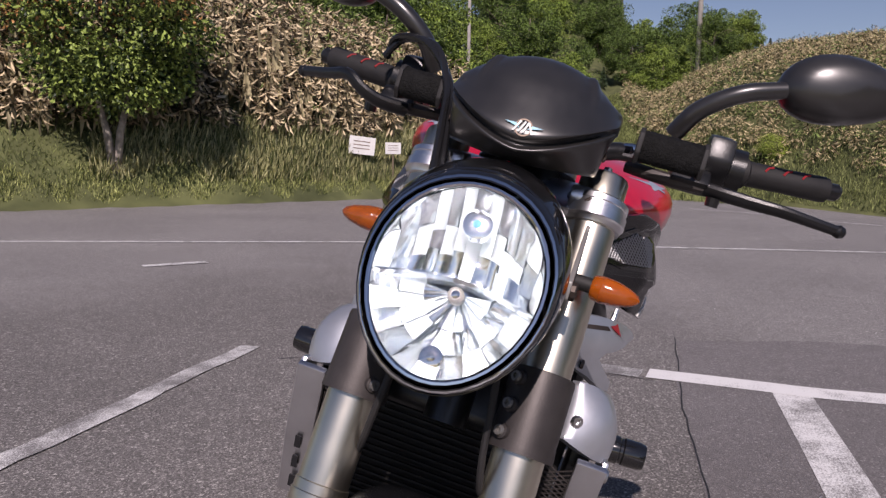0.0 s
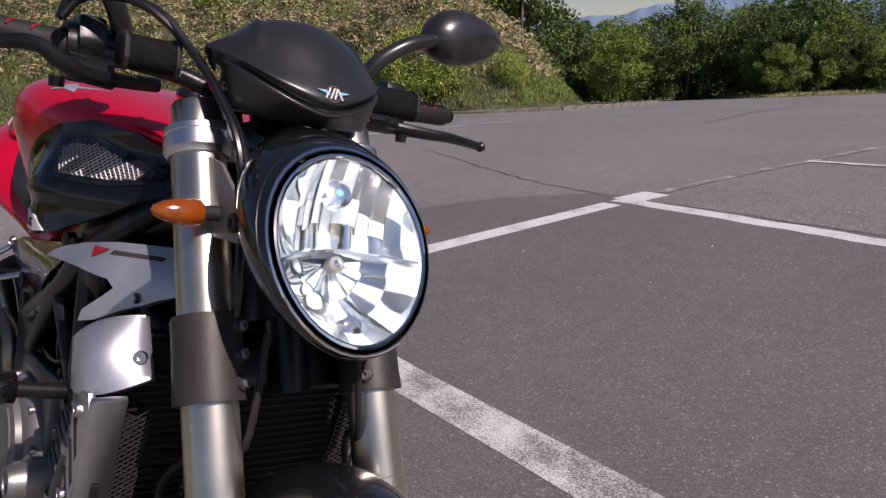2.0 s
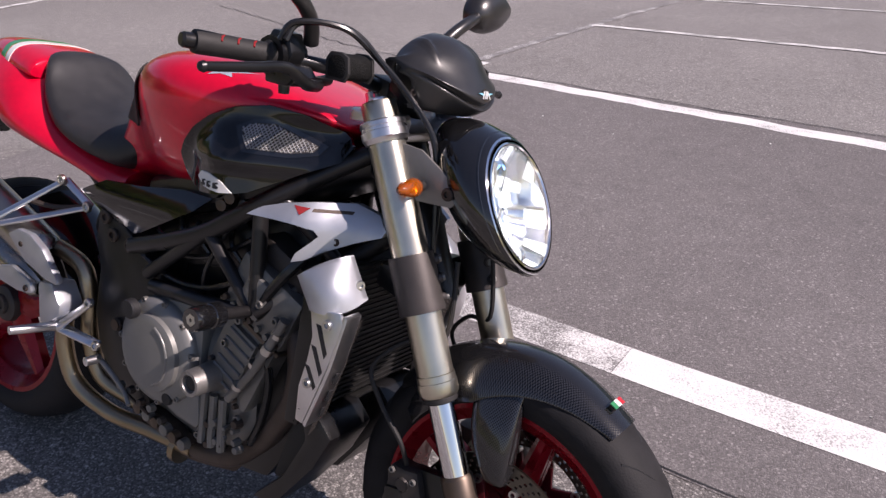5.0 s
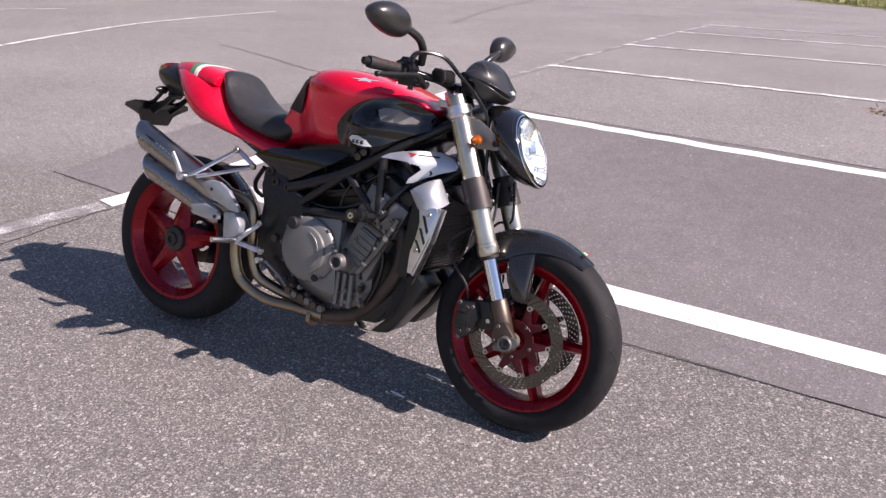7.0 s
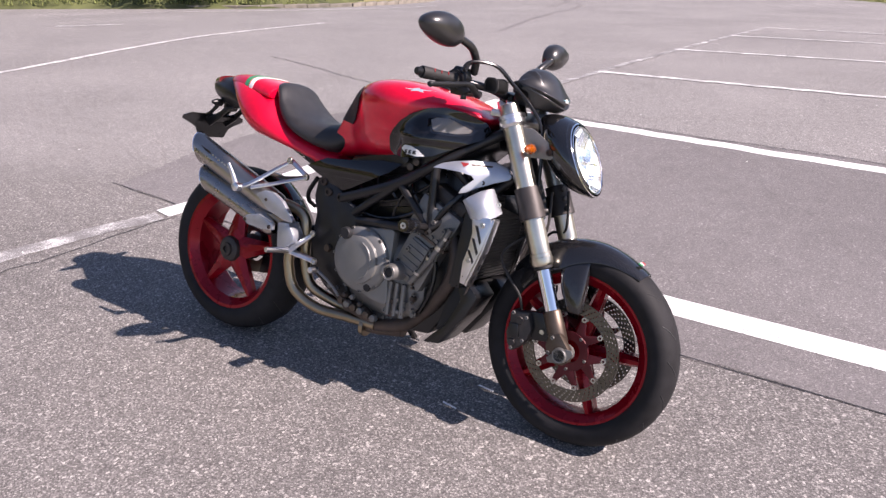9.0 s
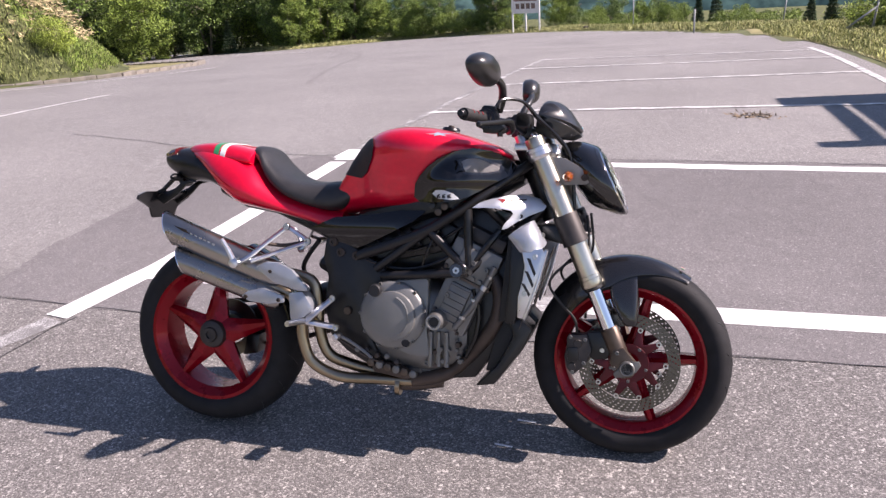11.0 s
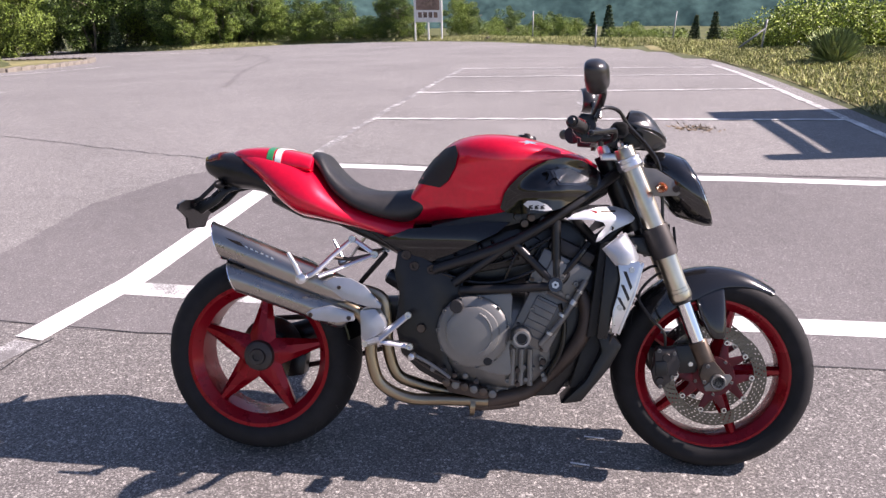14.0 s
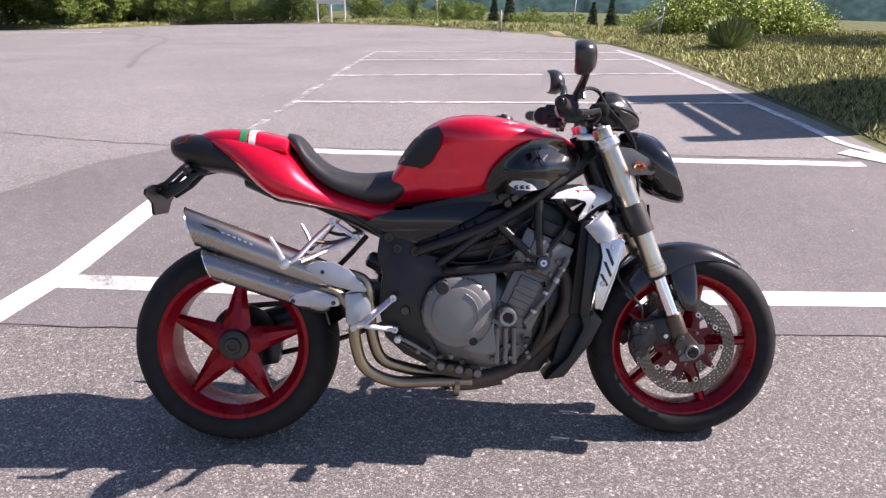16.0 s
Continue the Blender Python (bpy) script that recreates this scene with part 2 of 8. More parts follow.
M_LIME = mat("young_leaf", (0.15, 0.22, 0.03), 0.5, var=0.25, island=0.5, scale=0.8, col2=(0.32, 0.40, 0.07), spec=0.4)
M_MAPLE = mat("maple_leaf", (0.05, 0.105, 0.02), 0.5, var=0.3, island=0.7, scale=1.0, col2=(0.18, 0.24, 0.05), spec=0.4)
M_RUST = mat("young_maple_leaf", (0.15, 0.115, 0.035), 0.5, var=0.3, island=0.7, scale=1.0, col2=(0.34, 0.17, 0.06), spec=0.4)
M_PALE = mat("pale_bark", (0.2, 0.17, 0.13), 0.9, var=0.3, scale=9, bump=0.6, bscale=40, col2=(0.34, 0.3, 0.25))
M_TUSS = mat("pampas_blade", (0.30, 0.40, 0.14), 0.6, var=0.2, island=0.35, scale=0.6, col2=(0.42, 0.50, 0.20), spec=0.3)
M_DARKL = mat("conifer_needles", (0.045, 0.080, 0.040), 0.6, var=0.3, island=0.6, scale=0.6, col2=(0.075, 0.115, 0.055), spec=0.3)
M_BARK = mat("bark", (0.1, 0.075, 0.05), 0.9, var=0.3, scale=9, bump=0.8, bscale=40, col2=(0.2, 0.17, 0.13))
M_STALK = mat("bamboo_stalk", (0.16, 0.14, 0.07), 0.7, var=0.3, island=0.7, scale=3, col2=(0.3, 0.26, 0.15))
M_ROCK = mat("weathered_rock", (0.075, 0.06, 0.053), 0.9, var=0.35, scale=3, bump=0.9, bscale=14, col2=(0.17, 0.14, 0.12))
M_CONC = mat("kerb_concrete", (0.13, 0.115, 0.095), 0.9, var=0.3, scale=5, bump=0.5, bscale=60, col2=(0.2, 0.18, 0.15))
# Aerial haze is put into the bluish base colours of both mountains.
M_FAR = mat("haze_tinted_woods", (0.037, 0.074, 0.078), 1.0, var=0.22, scale=0.14, bump=0.0, col2=(0.060, 0.112, 0.104), spec=0.0)
M_FARB = mat("haze_tinted_ridge", (0.2, 0.3, 0.42), 1.0, var=0.08, scale=0.004, col2=(0.26, 0.36, 0.48), spec=0.0)
M_WOODP = mat("weathered_wood", (0.2, 0.15, 0.1), 0.8, var=0.25, scale=12, bump=0.4, bscale=50)
M_TWIG = mat("dead_twig_and_leaf", (0.07, 0.05, 0.035), 0.8, var=0.3, island=0.7, scale=3, col2=(0.19, 0.14, 0.09))
M_POLE = mat("concrete_pole", (0.33, 0.31, 0.28), 0.85, var=0.15, scale=4, bump=0.3, bscale=40)
M_WHITE = mat("white_painted_metal", (0.72, 0.72, 0.7), 0.5, var=0.06, scale=6)
M_GREYST = mat("galvanised_steel", (0.30, 0.31, 0.31), 0.6, 0.4, var=0.15, scale=15)
M_PRINT = mat("faded_print", (0.09, 0.07, 0.06), 0.6, var=0.3, scale=6, col2=(0.22, 0.15, 0.12))
M_TRACK = asphalt("tyre_marked_asphalt", ((0.13, 0.123, 0.12), (0.22, 0.21, 0.205), (0.36, 0.34, 0.325), 190, 0.12))

# ---- ground ----


def soft_up(v, k):
    v = np.maximum(v, 0.0)
    return np.sqrt(v * v + k * k) - k


def step(a, b, v):
    v = np.clip((v - a) / (b - a), 0, 1)
    return v * v * (3 - 2 * v)


def lot(x, y):
    """Height of the car park: level round the machine, falling away beyond."""
    z = -0.05 * soft_up(y - 3.5, 3.0) - 0.018 * soft_up(-x - 6, 4.0) * step(-5, 8, y)
    return z - 0.016 * soft_up(y - 9, 3.0) - 0.018 * soft_up(-x - 2, 2.0) * step(-2, 14, y)


BANK_A = [(-2, -22), (-8.2, -9.4), (-14.3, -5.3), (-18.4, -3.4), (-19.8, -2.2), (-22, -2.9), (-40, -7.2), (-90, -40), (-60, -80), (0, -60)]
BANK_B = [(-40, -0.5), (-33, 0.3), (-28.5, 2.4), (-24, 6.6), (-18, 10.4), (-14.0, 12.3), (-13.1, 13.6), (-14.3, 16.4), (-17.2, 20.2), (-23, 25), (-45, 34), (-110, 60), (-120, 10), (-60, -0.8)]
EDGE = [(8.5, -30), (6.0, -8), (4.4, 0), (4.05, 4), (4.04, 7), (4.08, 11), (3.98, 14), (3.82, 16.5), (3.4, 19), (2.6, 21.5), (1.2, 24.5), (-2.0, 29), (-5, 31.7), (-8.5, 33.8), (-13, 35.6), (-17, 33.2), (-19.5, 33.6), (-28, 41), (-36, 50)]


def inside(poly, x, y):
    """How far points lie inside a polygon, in metres; negative outside."""
    p = np.array(poly, float)
    q = np.roll(p, -1, 0)
    far = np.full(x.shape, 1e9)
    odd = np.zeros(x.shape, bool)
    for (ax, ay), (bx, by) in zip(p, q):
        dx, dy = bx - ax, by - ay
        t = np.clip(((x - ax) * dx + (y - ay) * dy) / (dx * dx + dy * dy), 0, 1)
        far = np.minimum(far, np.hypot(x - ax - t * dx, y - ay - t * dy))
        cross = (ay > y) != (by > y)
        with np.errstate(divide="ignore", invalid="ignore"):
            odd ^= cross & (x < dx * (y - ay) / (dy if dy else 1e-9) + ax)
    return np.where(odd, far, -far)


BEYOND = EDGE + [(-900, 1800), (4000, 4000), (4000, -2500)]


def wave(x, y):
    return 0.5 * np.sin(x * 0.9 + 1.3 * np.sin(y * 0.4)) + 0.5 * np.sin(y * 1.1 + 1.7 * np.sin(x * 0.5))


def land(x, y):
    """Height of the land: car park, two banks and the slope beyond the far edge."""
    x, y = np.asarray(x, float), np.asarray(y, float)
    z = lot(x, y)
    a, b, e = inside(BANK_A, x, y), inside(BANK_B, x, y), inside(BEYOND, x, y)
    a, b, e = np.maximum(a, 0), np.maximum(b, 0), np.maximum(e, 0)
    z = z + 4.2 * (1 - np.exp(-a / 3.4)) + 0.06 * np.minimum(a, 40) + 0.12 * np.minimum(a, 1) * wave(x, y)
    top = 5.3 + 0.14 * np.clip(-x - 20, 0, 60)
    z = z + top * (1 - np.exp(-b / 4.2)) + 0.05 * np.minimum(b, 60) + 0.15 * np.minimum(b, 1) * wave(x, y)
    mid = step(-22, -30, x) * step(-30, -10, y) * (1 - step(-1.5, 3, y)) * (a <= 0)
    z = z + mid * 0.32 * np.clip(-x - 27, 0, 120)
    fall = 0.13 * np.maximum(e - 2.5, 0) * step(24, 33, y) * step(-20, -8, x) + 0.22 * np.maximum(e - 11, 0)
    z = z + 0.08 * np.minimum(e, 1.2) + 0.03 * np.minimum(e, 1) * wave(x * 2, y * 2) - fall
    return np.maximum(z, -46)


def sheet(name, xs, ys, fun, material, keep=None):
    gx, gy = np.meshgrid(xs, ys, indexing="ij")
    z = fun(gx, gy)
    nx, ny = len(xs), len(ys)
    co = np.stack([gx, gy, z], -1).reshape(-1, 3)
    i = (np.arange(nx - 1)[:, None] * ny + np.arange(ny - 1)[None]).ravel()
    quads = np.stack([i, i + ny, i + ny + 1, i + 1], 1)
    if keep is not None:
        quads = quads[keep(co[quads].mean(1))]
    me = quick_mesh(name, co, quads, material)
    me.polygons.foreach_set("use_smooth", np.ones(len(me.polygons), bool))
    return me


def quick_mesh(name, co, faces, material):
    me = bpy.data.meshes.new(name)
    k = faces.shape[1]
    me.vertices.add(len(co))
    me.vertices.foreach_set("co", np.ascontiguousarray(co, np.float32).ravel())
    me.loops.add(faces.size)
    me.loops.foreach_set("vertex_index", np.ascontiguousarray(faces, np.int32).ravel())
    me.polygons.add(len(faces))
    me.polygons.foreach_set("loop_start", np.arange(0, faces.size, k, dtype=np.int32))
    me.materials.append(material)
    me.update(calc_edges=True)
    me.validate()
    return me


def spread(near, far, n1, n2):
    a = np.linspace(-near, near, n1)
    b = near + (far - near) * np.linspace(0, 1, n2 + 1)[1:] ** 2.4
    return np.concatenate([-b[::-1], a, b])


def under(x, y):
    return land(x, y) - 0.06 * (inside(LOT, x, y) > 0.4)


LOT = EDGE + [(-45, 60), (-60, 50), (-46, 34.3), (-22.2, 23.2), (-13.7, 17), (-12.4, 14.2), (-13.9, 12.3), (-18, 10.5), (-24, 8.4), (-30, 6.4), (-40, 3.6), (-60, 3), (-60, -6), (-40, -8), (-18.6, -4.3), (-14.4, -5.4), (-8.3, -9.5), (-2.1, -22.1), (2, -32)]
axis_x, axis_y = spread(40, 2600, 161, 26), spread(48, 2600, 193, 26)
ground = new("ground", sheet("ground", axis_x, axis_y, under, M_SOIL))
tagged(ground, "rough green turf and soil rising into banks", "ground", kind="structure")


def lot_sheet(name, xs, ys, material, lift, poly):
    return sheet(name, xs, ys, lambda x, y: lot(x, y) + lift, material, lambda c: inside(poly, c[:, 0], c[:, 1]) > (-0.1 if poly is LOT else 0.0))


tarmac = new("car_park", lot_sheet("car_park", np.concatenate([np.linspace(-60, -21, 60), np.linspace(-20.5, 9, 119)]), np.linspace(-32, 60, 369), M_OLD, 0.0, LOT))
tagged(tarmac, "worn pale grey asphalt of a large car park", "car park", kind="structure")


def strip(name, pts, width, material, lift, label, wobble=0.0, seed=1, taper=True):
    """A flat band along a line on the car park."""
    rng = random.Random(seed)
    p = np.array(pts, float)
    for _ in range(3 if "tyre" in name else 0):
        p = np.concatenate([p[:1], np.stack([p[:-1] * 0.75 + p[1:] * 0.25, p[:-1] * 0.25 + p[1:] * 0.75], 1).reshape(-1, 2), p[-1:]])
    seg = np.hypot(*np.diff(p, axis=0).T)
    s = np.concatenate([[0], np.cumsum(seg)])
    n = max(2, int(s[-1] / 0.12) + 1)
    t = np.linspace(0, s[-1], n)
    x, y = np.interp(t, s, p[:, 0]), np.interp(t, s, p[:, 1])
    tx, ty = np.gradient(x), np.gradient(y)
    k = np.hypot(tx, ty)
    nx, ny = -ty / k, tx / k
    off = np.array([rng.uniform(-1, 1) for _ in range(n)]) * wobble
    wa = np.array([width / 2 * (1 + rng.uniform(-1, 1) * wobble * 3) for _ in range(n)])
    co = []
    for i in range(n):
        for sgn in (-1, 1):
            px, py = x[i] + nx[i] * (sgn * wa[i] + off[i]), y[i] + ny[i] * (sgn * wa[i] + off[i])
            co.append((px, py, float(lot(np.array(px), np.array(py))) + lift))
    q = np.array([(2 * i, 2 * i + 2, 2 * i + 3, 2 * i + 1) for i in range(n - 1)])
    ob = new(name, quick_mesh(name, np.array(co), q, material))
    return tagged(ob, label, "road marking" if "line" in name else "asphalt seam", kind="structure")


PATCH = [(-1.0, 0.60), (0.2, 0.612), (2.4, 0.650), (6, 0.67), (6, 3.45), (1.37, 3.55), (-1.53, 3.63), (-1.98, 3.13), (-2.25, 2.38), (-2.19, 1.33), (-2.0, 0.66), (-1.4, 0.62)]
patch = new("resurfaced_bay", lot_sheet("resurfaced_bay", np.linspace(-2.4, 5.2, 305), np.linspace(0.60, 3.9, 133), M_NEW, 0.0018, PATCH))
tagged(patch, "darker smooth asphalt of a resurfaced parking bay", "asphalt patch", kind="structure")
strip("line_bay", [(-1.19, 1.05), (-0.5, 1.024), (0.063, 0.998), (0.74, 0.991), (1.24, 0.982)], 0.15, M_LINE_HALF, 0.0036, "scuffed white parking bay line beside the motorcycle")
strip("line_bay", [(1.242, 0.982), (1.4, 0.981), (2.6, 1.0), (5, 1.03)], 0.15, M_LINE, 0.0036, "fresh white parking bay line beside the motorcycle")
strip("line_bay", [(-1.235, 3.565), (-0.373, 3.52), (1.37, 3.41), (2.26, 3.385), (3.66, 3.33)], 0.125, M_LINE, 0.0036, "white parking bay line", wobble=0.01)
strip("line_end", [(-1.325, 0.485), (-1.245, 0.97), (-1.21, 1.146), (-1.165, 3.43)], 0.15, M_LINE, 0.0050, "white line closing the parking bay ends")
strip("line_end", [(-1.50, -0.34), (-1.335, 0.46)], 0.13, M_LINE_FAINT, 0.0030, "worn away white line along the bay ends", wobble=0.02, seed=3)
strip("line_end", [(-1.17, 3.56), (-1.15, 3.86)], 0.22, M_LINE, 0.0050, "short white stub of line at the bay corner")
strip("line_end", [(-1.16, 3.9), (-1.09, 5.7), (-1.05, 8.0), (-0.97, 12.2)], 0.085, M_LINE_FAINT, 0.005, "worn white line along the bay ends", wobble=0.004)
for k in range(1, 5):
    strip("line_bay", [(-1.14 + 0.045 * k, (5.68, 7.98, 10.24, 12.15)[k - 1]), (3.75, (5.90, 8.58, 10.80, 12.5)[k - 1])], 0.085, M_LINE_WORN, 0.006, "worn white parking bay line", wobble=0.012, seed=k)
strip("line_kerb", [(4.6, 1.0), (4.16, 2.97), (3.80, 4.02), (3.74, 6.07), (3.72, 8.53), (3.74, 11.14), (3.70, 13.2)], 0.09, M_LINE_WORN, 0.0045, "worn white line along the grass edge", wobble=0.003, seed=9)
strip("line_kerb", [(3.68, 3.70), (4.65, 2.5)], 0.2, M_LINE, 0.0085, "fresh white line at the bay corner")
strip("line_bay", [(-1.263, -1.42), (0.366, -1.475), (3.4, -1.56)], 0.10, M_LINE_PATCHY, 0.006, "worn white parking bay line", wobble=0.012, seed=12)
strip("line_lane", [(-4.28, -6.8), (-5.15, -4.33), (-5.85, -2.4), (-6.5, 0.74), (-7.0, 3.3), (-7.5, 5.5), (-7.65, 8.3)], 0.1, M_LINE_WORN, 0.006, "thin worn white lane line", wobble=0.012, seed=14)
for k, (a, b) in enumerate([((-15.5, 1.9), (-14.6, 3.4)), ((-13.1, 3.9), (-12.6, 4.9)), ((-11.4, 5.4), (-10.7, 6.3)), ((-3.46, -3.57), (-3.85, -3.2))]):
    strip("line_dash", [a, b], 0.12, M_LINE_WORN, 0.006, "short worn white dash on the drive", seed=20 + k)
strip("line_lane", [(-14.5, 9.2), (-12.0, 11.6), (-10.6, 13.9), (-10.4, 15.5)], 0.12, M_LINE_WORN, 0.006, "worn white edge line of the drive", wobble=0.012, seed=30)
strip("line_lane", [(-12.1, 24.6), (-13.2, 25.6), (-15, 26.6), (-18, 28.2)], 0.12, M_LINE, 0.007, "white edge line of the exit road", seed=31)
strip("seam_tar", [(-2.08, 0.65), (-1.39, 0.623), (-0.9, 0.60), (0.2, 0.612), (2.4, 0.65), (5.2, 0.668)], 0.0055, M_TAR, 0.0034, "dark crack along the patched asphalt", wobble=0.004, seed=40)
strip("seam_tar", [(-4.95, 4.6), (-3.94, 4.28), (-3.05, 3.98), (-2.15, 3.72), (-1.53, 3.65), (1.37, 3.56), (4.8, 3.42)], 0.009, M_TAR, 0.0045, "dark crack along the patched asphalt", wobble=0.02, seed=41)
strip("seam_tar", [(-1.22, 0.5), (-1.3, -0.4), (-1.1, -1.2)], 0.006, M_TAR, 0.0045, "thin dark crack in the asphalt", wobble=0.02, seed=42)
for k, pts in enumerate([[(-4.2, 8.8), (-5.5, 12.5), (-6.8, 17.5), (-9.5, 21.5)], [(-7.5, 16.5), (-8.8, 20.5), (-10.8, 23.5), (-13.5, 25.1), (-16, 25.0)]]):
    strip("seam_tyre_mark", pts, 0.10, M_TRACK, 0.004, "faint dark tyre track on the asphalt", wobble=0.02, seed=50 + k)

# mountains across the valley
rng = np.random.default_rng(3)


def mountain(name, a0, a1, dist, base, top, material, seed, label):
    """A wooded ridge seen across the valley, as a folded slope."""
    na, nr = 420, 64
    ang = np.radians(np.linspace(a0, a1, na))
    co = []
    for j in range(nr):
        f = j / (nr - 1)
        for i, an in enumerate(ang):
            fold = 0.3 * noise.fractal((i * 0.032 + f * 2.2 + seed, f * 1.2, seed), 0.9, 2.0, 3)
            crest = 1 + 0.35 * noise.fractal((i * 0.0125 + seed * 3, 0.3, 1.0), 0.8, 2.0, 4)
            r = dist * (1 + 0.45 * f + 0.05 * fold)
            co.append((r * math.sin(an), r * math.cos(an), base + (top * crest - base) * f + 8 * fold * f + dist * 0.0012 * noise.noise((i * 0.9, j * 0.9, seed))))
    q = np.array([(j * na + i, j * na + i + 1, (j + 1) * na + i + 1, (j + 1) * na + i) for j in range(nr - 1) for i in range(na - 1)])
    me = quick_mesh(name, np.array(co), q, material)
    me.polygons.foreach_set("use_smooth", np.ones(len(me.polygons), bool))
    return tagged(new(name, me), label, "mountain", kind="structure")


mountain("backdrop_mountain", -24, 60, 620, -60, 150, M_FAR, 2.0, "dark wooded mountain side across the valley, haze put into its bluish colour")
mountain("backdrop_ridge", -62, -18, 2300, -120, 125, M_FARB, 5.0, "mountain ridge in the distance, haze put into its pale blue colour")

# ---- plants ----


def leaves(name, place, way, side, length, width, material, fold=0.35):
    """Many leaves as bent diamonds; place, way and side are rows of vectors."""
    length, width = np.broadcast_to(length, len(place))[:, None], np.broadcast_to(width, len(place))[:, None]
    up = np.cross(way, side)
    a, c = place, place + way * length
    m = place + way * length * 0.45 + up * length * 0.10
    b, d = m + side * width * 0.5 + up * width * fold, m - side * width * 0.5 + up * width * fold
    co = np.stack([a, b, c, d], 1).reshape(-1, 3)
    i = np.arange(len(place))[:, None] * 4
    return quick_mesh(name, co, np.concatenate([i + np.array([[0, 1, 2]]), i + np.array([[0, 2, 3]])]), material)


def units(v):
    return v / np.maximum(np.linalg.norm(v, axis=1, keepdims=True), 1e-9)


def limb(bm, pts, r0, r1, seg=6):
    rings = []
    p = [Vector(q) for q in pts]
    for i, q in enumerate(p):
        d = (p[min(i + 1, len(p) - 1)] - p[max(i - 1, 0)]).normalized()
        s = d.orthogonal().normalized()
        u = d.cross(s)
        r = r0 + (r1 - r0) * i / (len(p) - 1)
        rings.append([bm.verts.new(q + (s * math.cos(k * math.tau / seg) + u * math.sin(k * math.tau / seg)) * r) for k in range(seg)])
    for a, b in zip(rings, rings[1:]):
        for k in range(seg):
            bm.faces.new((a[k], a[(k + 1) % seg], b[(k + 1) % seg], b[k]))
    bm.faces.new(rings[-1])
    bm.faces.new(rings[0][::-1])


def bm_object(name, bm, material, parent=None):
    bmesh.ops.recalc_face_normals(bm, faces=bm.faces[:])
    me = bpy.data.meshes.new(name)
    bm.to_mesh(me)
    bm.free()
    me.materials.append(material)
    me.polygons.foreach_set("use_smooth", np.ones(len(me.polygons), bool))
    ob = new(name, me)
    ob.parent = parent
    return ob


def tree(name, seed, height, radius, material, n, leaf, stem=0.25, tall=0.62, forks=2, label="", category="tree", drop=0.2, young=None, bark=None, ragged=0.0):
    """A tapered trunk with limbs, and a crown of separate leaves held in uneven clumps."""
    g = np.random.default_rng(seed)
    root = new(name)
    bm = bmesh.new()
    base = height * stem
    tops = []
    for f in range(forks):
        an = f * math.tau / forks + g.uniform(0, 1)
        tip = Vector((math.cos(an) * radius * 0.35, math.sin(an) * radius * 0.35, height * 0.85))
        mid = Vector((math.cos(an) * radius * 0.12, math.sin(an) * radius * 0.12, base))
        limb(bm, [(0.02 * math.cos(an), 0.02 * math.sin(an), -0.15), mid * 0.5 + Vector((0, 0, base * 0.1)), mid, (mid + tip) / 2 + Vector(g.uniform(-0.15, 0.15, 3)) * radius, tip], 0.024 * height / math.sqrt(forks) + 0.01, 0.006 * height)
        tops.append((mid, tip))
        for k in range(4):
            q = mid.lerp(tip, g.uniform(0.1, 0.8))
            an2 = g.uniform(0, math.tau)
            e = q + Vector((math.cos(an2), math.sin(an2), g.uniform(0.1, 0.6))) * radius * g.uniform(0.4, 0.8)
            limb(bm, [q, q.lerp(e, 0.5) + Vector((0, 0, 0.05 * radius)), e], 0.009 * height, 0.003 * height, 5)
    bm_object("trunk", bm, bark or M_BARK, root)
    nb = max(9, min(70, int(n / 130)))
    u = units(g.normal(size=(nb, 3)))
    rad = g.uniform(0.35, 1.0, nb) ** 0.5
    zc = base + (height - base) * 0.52
    bc = u * rad[:, None] * np.array([radius, radius, (height - base) * tall])
    bc *= (1 + ragged * g.uniform(-0.35, 0.3, nb))[:, None]
    bc[:, 2] = np.maximum(bc[:, 2] + zc, base * (1 - drop))
    br = radius * g.uniform(0.2, 0.42, nb) * (1 - 0.3 * ragged * g.uniform(0, 1, nb))
    pick = g.integers(0, nb, n)
    o = units(g.normal(size=(n, 3)))
    place = bc[pick] + o * (br[pick] * g.uniform(0.55, 1.08, n))[:, None] * np.array([1, 1, 0.72])
    way = units(o + 0.9 * units(g.normal(size=(n, 3))) + np.array([0, 0, -0.35]))
    side = units(np.cross(way, units(g.normal(size=(n, 3)) + np.array([0, 0, 1.2]))))
    length, width = leaf * g.uniform(0.6, 1.3, n), leaf * 0.62 * g.uniform(0.7, 1.2, n)
    late = (place[:, 2] + g.normal(0, 0.12, n) * height > zc + 0.05 * height + 0.1 * height * np.sin(3 * place[:, 0] / radius)) & (young is not None)
    for word, some, what in (("crown", ~late, material), ("young_leaves", late, young)):
        if some.any():
            crown = new(word, leaves(word, place[some], way[some], side[some], length[some], width[some], what))
            crown.parent = root
    return tagged(root, label, category)


